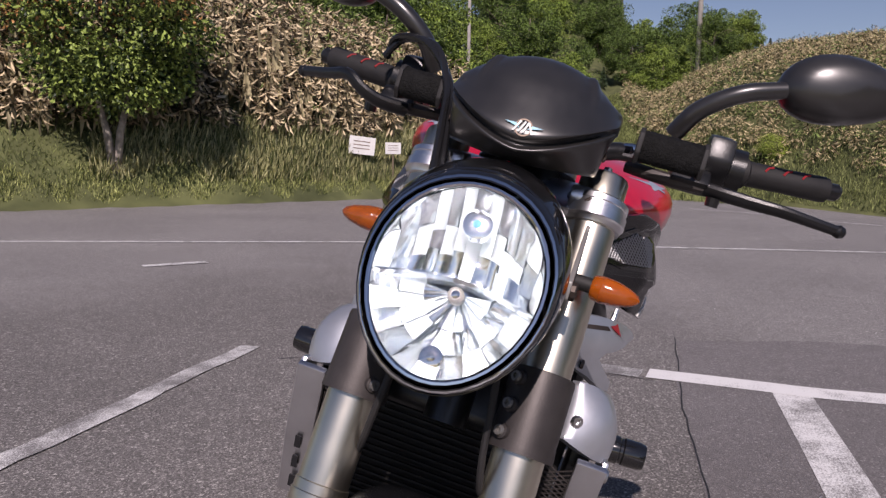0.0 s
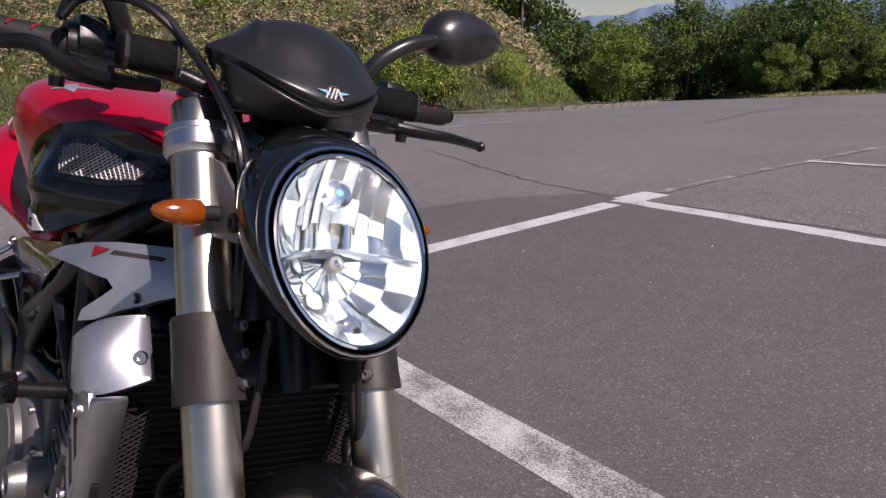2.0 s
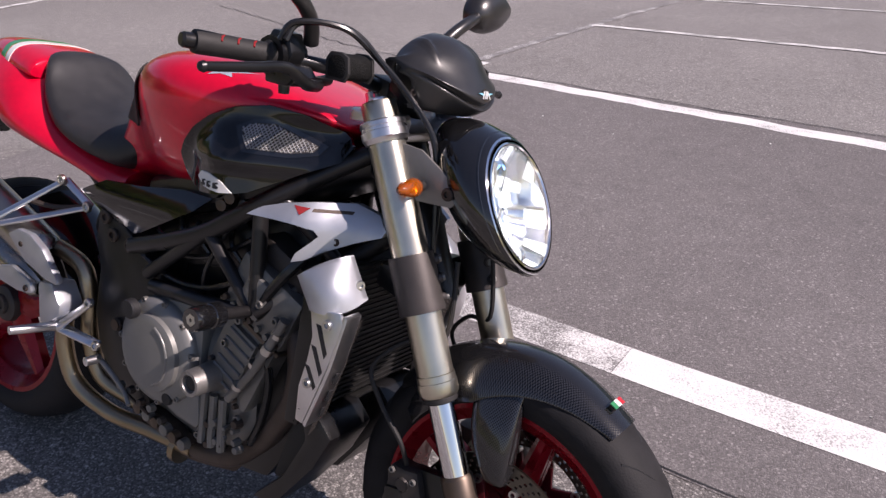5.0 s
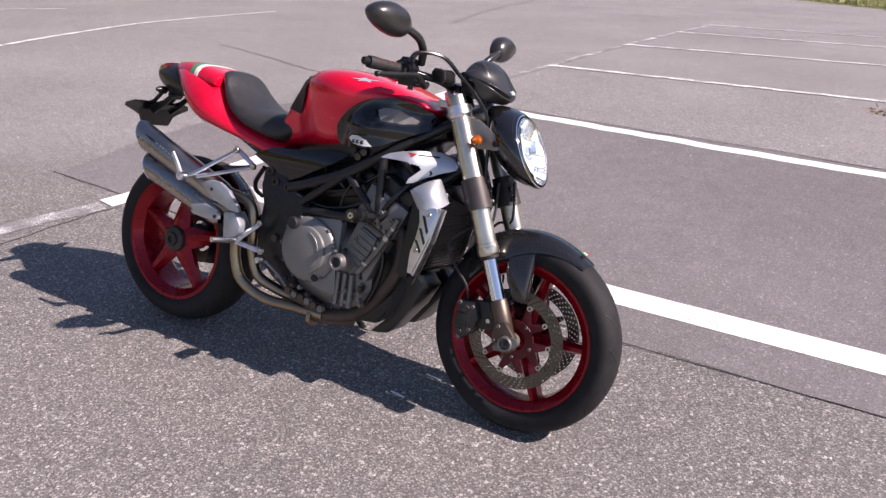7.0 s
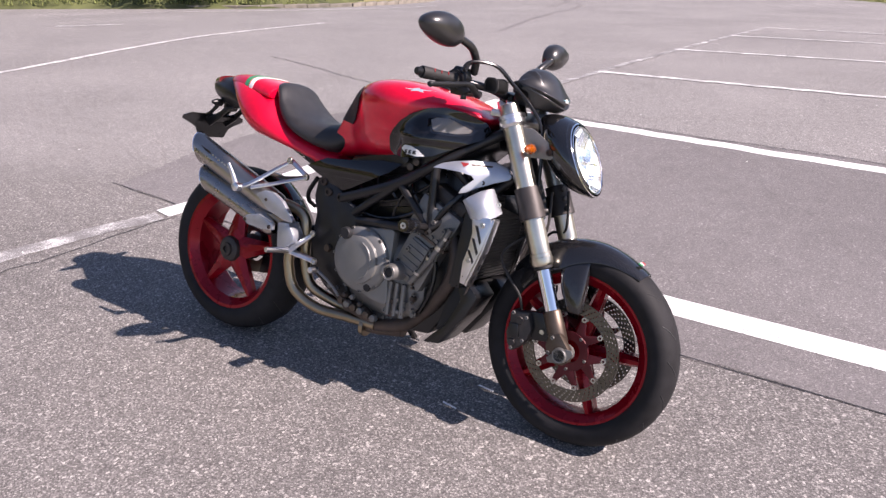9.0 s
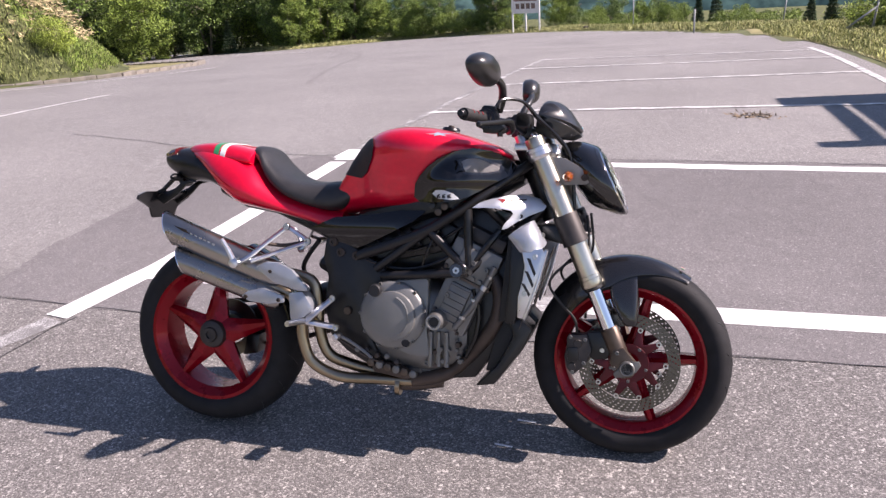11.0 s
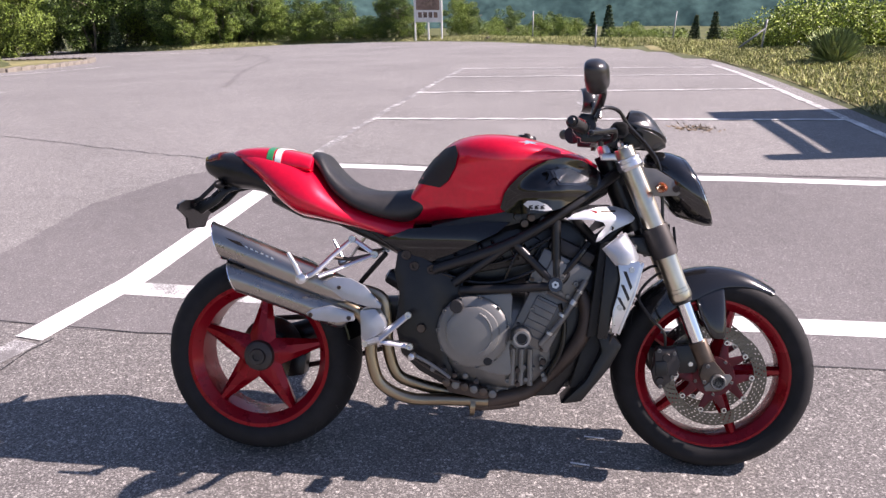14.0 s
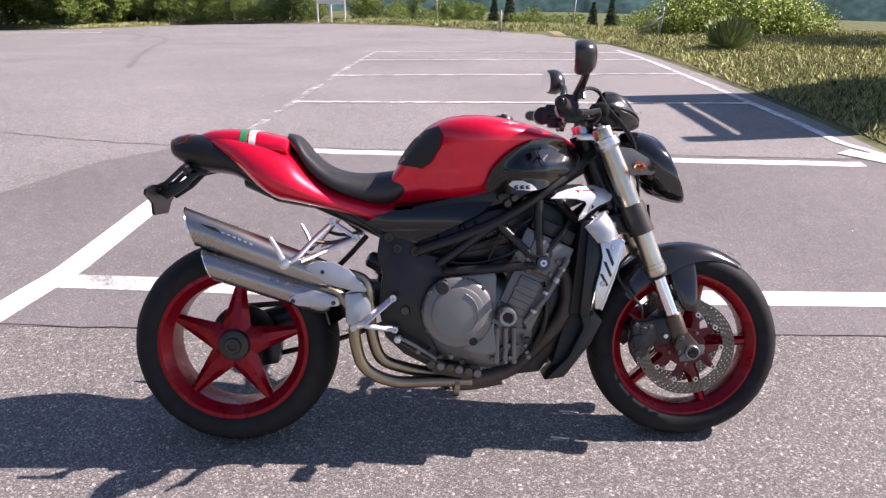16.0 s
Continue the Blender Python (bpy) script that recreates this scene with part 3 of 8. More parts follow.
def conifer(name, seed, height, radius, n, leaf, label):
    g = np.random.default_rng(seed)
    root = new(name)
    bm = bmesh.new()
    limb(bm, [(0, 0, -0.2), (0, 0, height * 0.5), (0.02, 0.02, height * 0.98)], 0.018 * height, 0.003 * height)
    bm_object("trunk", bm, M_BARK, root)
    f = g.uniform(0.08, 1.0, n) ** 0.8
    tier = np.floor(f * 13) / 13 + g.uniform(0, 0.035, n)
    an = np.round(g.uniform(0, 9, n)) * 0.7 + tier * 9 + g.normal(0, 0.18, n)
    r = radius * (1.02 - tier) * g.uniform(0.25, 1.0, n) * (0.8 + 0.2 * np.sin(an * 3))
    place = np.stack([np.cos(an) * r, np.sin(an) * r, tier * height - 0.22 * r], 1)
    way = units(np.stack([np.cos(an), np.sin(an), -0.25 + 0 * an], 1) + 0.5 * g.normal(size=(n, 3)))
    side = units(np.cross(way, units(g.normal(size=(n, 3)) * 0.5 + np.array([0, 0, 1]))))
    crown = new("crown", leaves("crown", place, way, side, leaf * g.uniform(0.7, 1.3, n), leaf * 0.4, M_DARKL))
    crown.parent = root
    return tagged(root, label, "conifer")


def put(kind, x, y, turn=0.0, z=None, size=1.0, first=[]):
    zz = float(land(np.array(x), np.array(y))) if z is None else z
    m = pose(x, y, zz, 0, 0, turn) @ Matrix.Scale(size, 4)
    if kind not in first:
        first.append(kind)
        kind.matrix_basis = m
        return kind
    return copy_thing(kind, m @ Matrix.Scale(1 / kind.scale.x, 4))


side_road = new("side_road", sheet("side_road", np.linspace(-29.5, -22.2, 40), np.linspace(-4.4, -0.6, 40), lambda x, y: land(x, y) + 0.012, M_OLD, lambda c: inside(BANK_A, c[:, 0], c[:, 1]) < -0.05))
tagged(side_road, "grey asphalt side road climbing between the banks", "road", kind="structure")


# grass, as blades
def blades(name, xy, h, w, material, label, z=None, bend=0.35, seed=0):
    g = np.random.default_rng(seed)
    n = len(xy)
    zz = land(xy[:, 0], xy[:, 1])
    place = np.stack([xy[:, 0], xy[:, 1], zz - 0.01], 1)
    lean = g.normal(0, bend, (n, 2))
    way = units(np.stack([lean[:, 0], lean[:, 1], np.ones(n)], 1))
    an = g.uniform(0, math.pi, n)
    side = units(np.cross(way, np.stack([np.cos(an), np.sin(an), 0 * an], 1)))
    ob = new(name, leaves(name, place, way, side, h * g.uniform(0.5, 1.3, n), w * g.uniform(0.7, 1.3, n), material, fold=0.1))
    return tagged(ob, label, "grass", kind="stuff")


def scatter(poly, n, lo, hi, box, seed, power=1.0):
    """Points inside a polygon, between lo and hi metres from its rim."""
    g = np.random.default_rng(seed)
    p = np.stack([g.uniform(box[0], box[1], n * 6), g.uniform(box[2], box[3], n * 6)], 1)
    d = inside(poly, p[:, 0], p[:, 1])
    ok = (d > lo) & (d < hi) & (g.uniform(0, 1, len(d)) < (1 - np.clip((d - lo) / max(hi - lo, 0.1), 0, 1) * (1 - 1 / (1 + power))))
    return p[ok][:n]


foot = scatter(BANK_A, 70000, 0.04, 1.0, (-20, -3, -17, -3), 5)
foot = foot[(inside(BANK_A, foot[:, 0], foot[:, 1]) < 0.5 + 0.15 * np.sin(foot[:, 0] * 5)) | (foot[:, 0] < -10.9)]
blades("bank_grass", foot, 0.13, 0.007, M_GRASS, "long green grass along the foot of the bank", seed=5)
# Shade below the overhanging bamboo leaves, painted as darker blades.
blades("bank_painted_shade_grass", scatter(BANK_A, 40000, 0.4, 1.7, (-20, -3, -17, -3), 15), 0.1, 0.008, M_GRASSD, "short grass under the bamboo grass, shade put into its dark colour", bend=0.7, seed=15)
hay = scatter(BANK_A, 40000, 0.3, 1.6, (-20, -4, -16, -4), 6)
blades("bank_hay_grass", hay[hay[:, 0] + 0.9 * np.sin(hay[:, 1] * 3) < -10.6], 0.3, 0.006, M_HAY, "pale seeding grass on the bank", seed=6)
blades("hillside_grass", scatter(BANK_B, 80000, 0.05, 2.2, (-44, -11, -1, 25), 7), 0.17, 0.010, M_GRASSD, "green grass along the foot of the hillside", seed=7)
nose = scatter(BANK_B, 60000, 0.1, 9, (-24, -11.8, 12.5, 26), 8)
blades("hillside_nose_grass", nose[(nose[:, 1] - 14) > (nose[:, 0] + 15) * -0.2], 0.16, 0.010, M_SLOPE, "grass on the end of the hillside, sunlight put into its bright green", seed=8)
blades("verge_hay_grass", scatter(BEYOND, 120000, 0.05, 10, (3.5, 14, 3, 31), 9, 2.0), 0.10, 0.0042, M_HAY, "dry seeding meadow grass beside the car park", bend=0.8, seed=9)
blades("verge_grass", scatter(BEYOND, 110000, 0.08, 10, (3.5, 14, 3, 31), 10, 2.0), 0.10, 0.005, M_GRASS, "green meadow grass beside the car park", bend=0.8, seed=10)
blades("far_verge_grass", scatter(BEYOND, 50000, 0.1, 4, (-32, 5, 22, 48), 11), 0.15, 0.011, M_HAY, "pale grass along the far edge of the car park", bend=0.8, seed=11)
blades("far_verge_green_grass", scatter(BEYOND, 26000, 0.3, 4, (-32, 5, 22, 48), 12), 0.15, 0.011, M_GRASS, "green grass along the far edge of the car park", bend=0.8, seed=12)
verge = new("verge", sheet("verge", np.concatenate([np.linspace(3.2, 9, 90), np.linspace(9.3, 20, 36)]), np.linspace(-8, 34, 480), lambda x, y: land(x, y) + 0.012, M_VERGE, lambda c: inside(BEYOND, c[:, 0], c[:, 1]) > 0.05))
tagged(verge, "dry grassy verge with bare soil", "verge", kind="structure")


rim = np.random.default_rng(90)
glade = np.stack([rim.uniform(-42, -19, 60000), rim.uniform(-9, 4.6, 60000)], 1)
glade = glade[((glade[:, 1] > -0.6) | (glade[:, 0] < -29.4)) & (inside(BANK_A, glade[:, 0], glade[:, 1]) < 0.1) & (inside(BANK_B, glade[:, 0], glade[:, 1]) < 0.1) & (glade[:, 0] < -20 - 0.2 * rim.uniform(-2, 2, 60000))]
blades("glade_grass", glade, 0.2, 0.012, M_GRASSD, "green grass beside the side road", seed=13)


def sasa(name, poly, n, lo, hi, box, length, seed, tall, material, label, clump=0.55):
    """Bamboo grass: drooping leaves gathered in tufts over bare stalks."""
    g = np.random.default_rng(seed)
    tufts = scatter(poly, int(n / 16), lo, hi, box, seed, 0.0)
    h = tall * g.uniform(0.55, 1.1, len(tufts)) * np.clip((inside(poly, tufts[:, 0], tufts[:, 1]) - lo + 0.5) / 1.2, 0.5, 1)
    base = np.stack([tufts[:, 0], tufts[:, 1], land(tufts[:, 0], tufts[:, 1])], 1)
    k = np.repeat(np.arange(len(tufts)), 16)
    an = g.uniform(0, math.tau, len(k))
    top = base[k] + np.stack([0 * an, 0 * an, h[k] * g.uniform(0.45, 1.0, len(k))], 1)
    o = np.stack([np.cos(an), np.sin(an), g.uniform(-0.2, 0.6, len(k))], 1)
    place = top + o * clump * length * g.uniform(0.2, 1.0, len(k))[:, None]
    way = units(o + np.stack([0 * an, 0 * an, g.uniform(-1.3, 0.15, len(k))], 1) + 0.3 * g.normal(size=(len(k), 3)))
    side = units(np.cross(way, np.array([0, 0, 1.0]) + 0.35 * g.normal(size=(len(k), 3))))
    ob = new(name, leaves(name, place, way, side, length * g.uniform(0.6, 1.25, len(k)), length * 0.2 * g.uniform(0.8, 1.3, len(k)), material, fold=0.15))
    return tagged(ob, label, "bamboo grass", kind="stuff"), base, h


_, feet, high = sasa("bank_bamboo_grass", BANK_A, 42000, 1.15, 6.5, (-22, -3.5, -18, -4), 0.27, 21, 1.75, M_SASA, "withered tan bamboo grass covering the bank")
sasa("bank_green_bamboo_grass", BANK_A, 5600, 1.5, 6.5, (-22, -3.5, -18, -4), 0.27, 22, 2.0, M_SASAG, "green bamboo grass among the withered leaves")
front = np.argsort(inside(BANK_A, feet[:, 0], feet[:, 1]))[:900]
stalk, high = feet[front], high[front]
g0 = np.random.default_rng(23)
lean = units(np.stack([g0.normal(0, 0.08, len(stalk)), g0.normal(0, 0.08, len(stalk)), np.ones(len(stalk))], 1))
across = units(np.cross(lean, np.tile([[0.6, -0.8, 0.0]], (len(stalk), 1))))
tagged(new("bamboo_stalks", leaves("bamboo_stalks", stalk, lean, across, high, 0.016, M_STALK, fold=0.3)), "thin bare bamboo grass stalks", "bamboo grass", kind="stuff")
sasa("hillside_bamboo_grass", BANK_B, 220000, 0.9, 22, (-60, -12.5, -1, 34), 0.19, 24, 0.7, M_SASAH, "withered tan bamboo grass covering the hillside", 0.8)
sasa("hillside_green_bamboo_grass", BANK_B, 66000, 1.0, 22, (-60, -12.5, -1, 34), 0.18, 25, 0.75, M_SASAG, "green bamboo grass on the hillside", 0.8)

# trees and bushes, one of each kind and then copies
maple = tree("maple_tree", 31, 4.4, 1.85, M_MAPLE, 26000, 0.10, stem=0.26, tall=0.5, label="small maple with green and rust leaves on a forked trunk", drop=0.4, young=M_RUST, bark=M_PALE)
put(maple, -10.15, -8.82, 75)
bush_a = tree("bush", 32, 2.6, 1.5, M_LIME, 9000, 0.10, stem=0.12, tall=0.55, forks=3, label="bright green leafy bush at the foot of the slope", category="bush", drop=0.9)
bush_c = tree("shrub", 39, 1.75, 1.15, M_LEAF2, 7000, 0.08, stem=0.12, tall=0.55, forks=3, label="rounded green shrub at the far edge of the asphalt", category="shrub", drop=0.9)
bush_b = tree("bush", 33, 2.3, 1.5, M_LEAF, 9000, 0.10, stem=0.1, tall=0.55, forks=3, label="dark green leafy bush at the edge of the asphalt", category="bush", drop=0.9)
broad_a = tree("broadleaf_tree", 34, 5.2, 2.3, M_LEAF, 18000, 0.14, stem=0.16, tall=0.62, forks=3, ragged=1.0, label="broadleaf tree with a full green crown", drop=0.7)
broad_b = tree("broadleaf_tree", 35, 4.7, 2.2, M_LEAF2, 17000, 0.135, stem=0.14, tall=0.62, forks=2, ragged=1.0, label="broadleaf tree with a fresh light green crown", drop=0.7)
pine = conifer("conifer_tree", 36, 6.5, 1.9, 11000, 0.24, "dark green conifer with layered branches")
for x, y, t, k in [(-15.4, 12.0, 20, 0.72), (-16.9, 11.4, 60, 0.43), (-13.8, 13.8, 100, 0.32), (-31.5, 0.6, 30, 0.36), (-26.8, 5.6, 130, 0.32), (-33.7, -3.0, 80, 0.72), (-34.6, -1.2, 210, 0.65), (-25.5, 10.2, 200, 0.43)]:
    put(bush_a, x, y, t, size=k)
LIGHT_TREES = [(-18.0, 34.6, 0.40), (-16.8, 35.7, 0.46), (-16.9, 37.9, 0.70), (-15.2, 37.8, 0.47), (-14.3, 37.2, 0.36), (-12.0, 36.7, 0.31), (-4.3, 34.6, 0.31), (-3.1, 40.9, 0.28), (-0.6, 38.6, 0.29), (0.7, 37.4, 0.26), (1.4, 39.9, 0.30), (4.2, 38.1, 0.28)]
DARK_TREES = [(-19.6, 36.1, 0.44), (-18.4, 37.1, 0.62), (-15.7, 36.9, 0.47), (-12.9, 37.4, 0.35), (-10.7, 36.3, 0.33), (-7.8, 34.8, 0.30), (-7.1, 34.5, 0.34), (-3.8, 35.1, 0.25), (-2.4, 42.1, 0.36), (0.1, 40.0, 0.30)]
SHRUBS = [(-13.4, 36.8, 0.63), (-12.6, 36.2, 0.5), (-11.4, 35.9, 0.53), (-9.9, 35.4, 0.51), (-9.1, 35.1, 0.55), (-8.4, 35.0, 0.5), (-6.4, 33.9, 0.5), (-3.5, 38.5, 0.60), (-1.2, 36.3, 0.46), (3.5, 36.7, 0.62), (4.6, 35.5, 0.54), (5.9, 38.5, 0.90), (8.1, 34.6, 0.75)]
CONIFERS = [(-11.0, 40.0, 0.28), (2.1, 37.2, 0.27), (2.9, 38.0, 0.34), (6.7, 34.9, 0.27), (7.4, 34.2, 0.29)]
for kind, spots in ((broad_b, LIGHT_TREES), (broad_a, DARK_TREES), (bush_c, SHRUBS), (pine, CONIFERS)):
    for k, (x, y, size) in enumerate(spots):
        put(kind, x, y, 47 * k, size=size * 1.12)
for k, (x, y) in enumerate([(-21, 39), (-24, 41.5), (-18.8, 40), (-16.6, 39.5), (-27.5, 41), (-31, 44.5), (-33, 40), (-29, 36), (-34, 37), (-26, 46), (-38, 43), (-31, 33), (-36, 32), (-22, 44), (-42, 40), (-40, 36), (-46, 44), (-35, 48), (-30, 50), (-20, 47), (-18.2, 37.4), (-25, 37), (-27, 33.5), (-23, 36), (-33, 35), (-30, 38.5), (-26.5, 39), (-28.5, 43), (-31.5, 41.5), (-24.5, 44), (-35, 41), (-22.5, 40.5), (-29, 46.5), (-33.5, 45), (-25.5, 49), (-37.5, 46.5), (-23, 50), (-27.5, 52), (-32, 49), (-40, 48), (-20.5, 43.5)]):
    kind = (broad_a, broad_b, pine)[k % 3 if k % 4 else 0]
    put(kind, x, y, 61 * k, size=(0.90 + 0.1 * math.sin(k * 1.9)) * (0.33 if kind is pine else 0.95))
for k, (x, y) in enumerate([(-28.5, 27), (-30.5, 25.5), (-33, 28), (-31.5, 22.8), (-35, 24.5), (-36, 27)]):
    put((broad_a, broad_b)[k % 2], x, y, 71 * k, size=1.35)
put(broad_a, -30.5, 15.8, 40, size=0.85)
put(broad_b, -33.5, 19.5, 10, size=0.8)
for k, (x, y) in enumerate([(-46, 5.5), (-52, 5), (-57, 7), (-49, 7.5), (-62, 5)]):
    put((broad_a, broad_b)[k % 2], x, y, 97 * k, size=0.6)
put(bush_b, -29.9, -2.5, 40, size=0.43)
put(bush_b, -30.6, -4.2, 140, size=0.41)
low = np.random.default_rng(55)
for k in range(22):
    an, far = radians(-7 + 31 * k / 21 + low.uniform(-0.8, 0.8)), low.uniform(50, 66)
    if k > 11:
        continue
    put((broad_a, broad_b, broad_a, pine)[k % 4], 2.06 - far * math.cos(an), 0.3 + far * math.sin(an), 53 * k, size=(0.92 if k < 9 else 0.6) * low.uniform(0.8, 1.15) * (0.33 if k % 4 == 3 else 1))
# the wooded hill behind
hill = np.random.default_rng(77)
spots = [(-27 - 40 * u * u - 2 * v, -13.5 + 17.0 * v) for u in np.linspace(0.05, 1, 9) for v in np.linspace(0, 1, 7)]
for k, (x, y) in enumerate(spots):
    x, y = x + hill.uniform(-2, 2), y + hill.uniform(-1.3, 1.3)
    if (abs(y + 4.5 + 0.05 * (x + 27)) < 1.6 and x > -40) or (y > -2.2 and x > -43):
        continue
    put((broad_a, broad_b, broad_a, pine)[k % 4], x, y, 83 * k, size=(0.85 + 0.35 * hill.uniform()) * (0.6 if y > -2.5 else 0.9) * (0.33 if k % 4 == 3 else 0.95))
for k, (x, y) in enumerate([(-38, -20), (-26, -16), (-22, -13.5), (-33, -17), (-44, -19), (-29, -14.5), (-50, -21)]):
    put((broad_a, broad_b)[k % 2], x, y, 37 * k)
knot = tree("knotweed_thicket", 37, 2.6, 3.4, M_LIME, 7000, 0.2, stem=0.06, tall=0.5, forks=3, label="wide thicket of light green knotweed behind the verge", category="thicket", drop=0.9)
for k, (x, y, size) in enumerate([(6.1, 19.0, 0.24), (6.7, 18.8, 0.34), (7.4, 18.9, 0.40), (8.2, 19.2, 0.40), (9.0, 19.5, 0.36), (9.8, 19.9, 0.30)]):
    put(knot, x, y, 75 * k, size=size)
dark = tree("pine_tree", 38, 6.5, 3.6, M_DARKL, 16000, 0.16, stem=0.12, tall=0.5, forks=2, label="dark spreading pine at the side of the meadow", drop=0.5)
put(dark, 13.2, 15.5, 0, size=0.8)


def tussock(name, x, y, n, h, label):
    g = np.random.default_rng(40)
    an = g.uniform(0, math.tau, n)
    r = 0.13 * np.sqrt(g.uniform(0, 1, n))
    place = np.stack([np.cos(an) * r, np.sin(an) * r, 0 * an], 1)
    way = units(np.stack([np.cos(an) * r * 3.0, np.sin(an) * r * 3.0, np.ones(n)], 1) + 0.34 * g.normal(size=(n, 3)))
    side = units(np.cross(way, np.stack([np.sin(an), -np.cos(an), 0.2 + 0 * an], 1)))
    ob = new(name, leaves(name, place, way, side, h * g.uniform(0.3, 1.15, n), 0.0045, M_TUSS, fold=0.1))
    ob.matrix_basis = pose(x, y, float(land(np.array(x), np.array(y))), 0, 0, 0)
    return tagged(ob, label, "grass tussock")


tussock("pampas_tussock", 5.48, 12.1, 2600, 0.56, "tall green pampas grass tussock in the meadow")

# ---- stones, signs and poles ----


def rock(name, x, y, size, seed, label, tall=1.0):
    bm = bmesh.new()
    bmesh.ops.create_icosphere(bm, subdivisions=4, radius=1)
    for v in bm.verts:
        f = 1 + 0.35 * noise.noise(v.co * 1.1 + Vector((seed, 0, 0))) + 0.14 * noise.noise(v.co * 3.1)
        v.co = Vector((v.co.x * size, v.co.y * size * 0.7, v.co.z * size * tall)) * f
    ob = bm_object(name, bm, M_ROCK)
    ob.matrix_basis = pose(x, y, float(land(np.array(x), np.array(y))) + size * 0.35 * tall, 4, 6, 40 * seed)
    return tagged(ob, label, "boulder")


rock("boulder", -19.6, -3.72, 0.8, 1, "large weathered boulder at the mouth of a path", 1.6).location.z -= 0.3
rock("boulder", -20.9, -3.2, 0.4, 2, "weathered boulder lying beside the larger one", 0.7)
rock("stone", -2.4, 30.2, 0.16, 3, "small pale stone at the far edge of the asphalt", 0.6)


def box(bm, x0, x1, y0, y1, z0, z1, bevel=0.0):
    r = bmesh.ops.create_cube(bm, size=1)
    for v in r["verts"]:
        v.co = Vector(((x0 + x1) / 2 + v.co.x * (x1 - x0), (y0 + y1) / 2 + v.co.y * (y1 - y0), (z0 + z1) / 2 + v.co.z * (z1 - z0)))
    if bevel:
        bmesh.ops.bevel(bm, geom=list({e for v in r["verts"] for e in v.link_edges}), offset=bevel, segments=1, affect="EDGES")


def solid(name, material, parent, *boxes, bevel=0.004):
    bm = bmesh.new()
    for b in boxes:
        box(bm, *b, bevel)
    ob = bm_object(name, bm, material, parent)
    ob.data.polygons.foreach_set("use_smooth", np.zeros(len(ob.data.polygons), bool))
    return ob


def info_sign():
    root = new("information_sign")
    for x in (-0.85, 0.0, 0.85):
        solid("post", M_WHITE, root, (x - 0.04, x + 0.04, -0.04, 0.04, -0.3, 2.45 if x else 1.3))
    board = solid("board", M_WHITE, root, (-0.8, 0.8, -0.03, 0.03, 1.05, 2.35))
    solid("picture", M_PRINT, board, (-0.74, 0.74, -0.038, -0.0315, 1.72, 2.3))
    for k in range(4):
        solid("photograph", M_PRINT, board, (-0.62 + k * 0.33, -0.38 + k * 0.33, -0.038, -0.0315, 1.3, 1.6))
    tagged(root, "white signboard on three posts with faded pictures", "sign")
    put(root, -5.29, 32.3, -14, size=0.77)


info_sign()


def plate(x, y, h, w, t, turn, tilt, label):
    root = new("notice_plate")
    solid("stake", M_WOODP, root, (-0.015, 0.015, 0.012, 0.03, -0.2, h + t * 0.8), bevel=0.002)
    face = solid("plate", M_WHITE, root, (-w / 2, w / 2, -0.008, 0.008, h, h + t), bevel=0.002)
    bars = [(-w * 0.34, w * 0.3, -0.0125, -0.0095, h + t * f, h + t * (f + 0.05)) for f in (0.3, 0.5, 0.7)]
    solid("writing", M_PRINT, face, *bars, bevel=0.0)
    tagged(root, label, "notice")
    root.matrix_basis = pose(x, y, float(land(np.array(x), np.array(y))), 0, tilt, turn)


plate(-14.93, -5.72, 0.33, 0.62, 0.42, 112, 6, "small white notice plate on a stake in the grass")
plate(-15.55, -5.08, 0.66, 0.38, 0.28, 112, 0, "smaller white notice plate on a stake in the grass")
plate(-20.2, 9.25, 0.55, 0.43, 0.27, 60, 0, "small white notice plate at the foot of the hillside")


def kerb(pts, label):
    root = new("kerb")
    p = [Vector((x, y, 0)) for x, y in pts]
    for a, b in zip(p, p[1:]):
        n = max(1, round((b - a).length / 0.6))
        for i in range(n):
            q, r = a.lerp(b, i / n), a.lerp(b, (i + 1) / n)
            d = r - q
            bm = bmesh.new()
            box(bm, 0.006, d.length - 0.006, -0.075, 0.075, -0.1, 0.085, 0.012)
            ob = bm_object("kerb_stone", bm, M_CONC, root)
            ob.data.polygons.foreach_set("use_smooth", np.zeros(len(ob.data.polygons), bool))
            ob.matrix_basis = pose(q.x, q.y, float(lot(np.array(q.x), np.array(q.y))), 0, 0, math.degrees(math.atan2(d.y, d.x)))
    tagged(root, label, "kerb", kind="structure")


kerb([(-22, 9.3), (-17.9, 10.55), (-13.9, 12.35), (-12.4, 14.3)], "mossy concrete kerb at the foot of the hillside")
kerb([(-12.4, 14.3), (-12.5, 16.4), (-13.1, 18.6), (-14.1, 20.4), (-15.6, 21.6), (-17.8, 22.6), (-21, 24.2)], "curved dark concrete kerb round a small grass island")
isle = new("island", sheet("island", np.linspace(-22, -12, 60), np.linspace(13, 25, 72), lambda x, y: lot(x, y) + 0.06, M_VERGE, lambda c: inside([(-12.4, 14.3), (-12.5, 16.4), (-13.1, 18.6), (-14.1, 20.4), (-15.6, 21.6), (-17.8, 22.6), (-21, 24.2), (-22, 24.4), (-17, 19.6), (-14, 16), (-13, 13.8)], c[:, 0], c[:, 1]) > 0))
tagged(isle, "small dry grass island behind a kerb", "grass island", kind="structure")


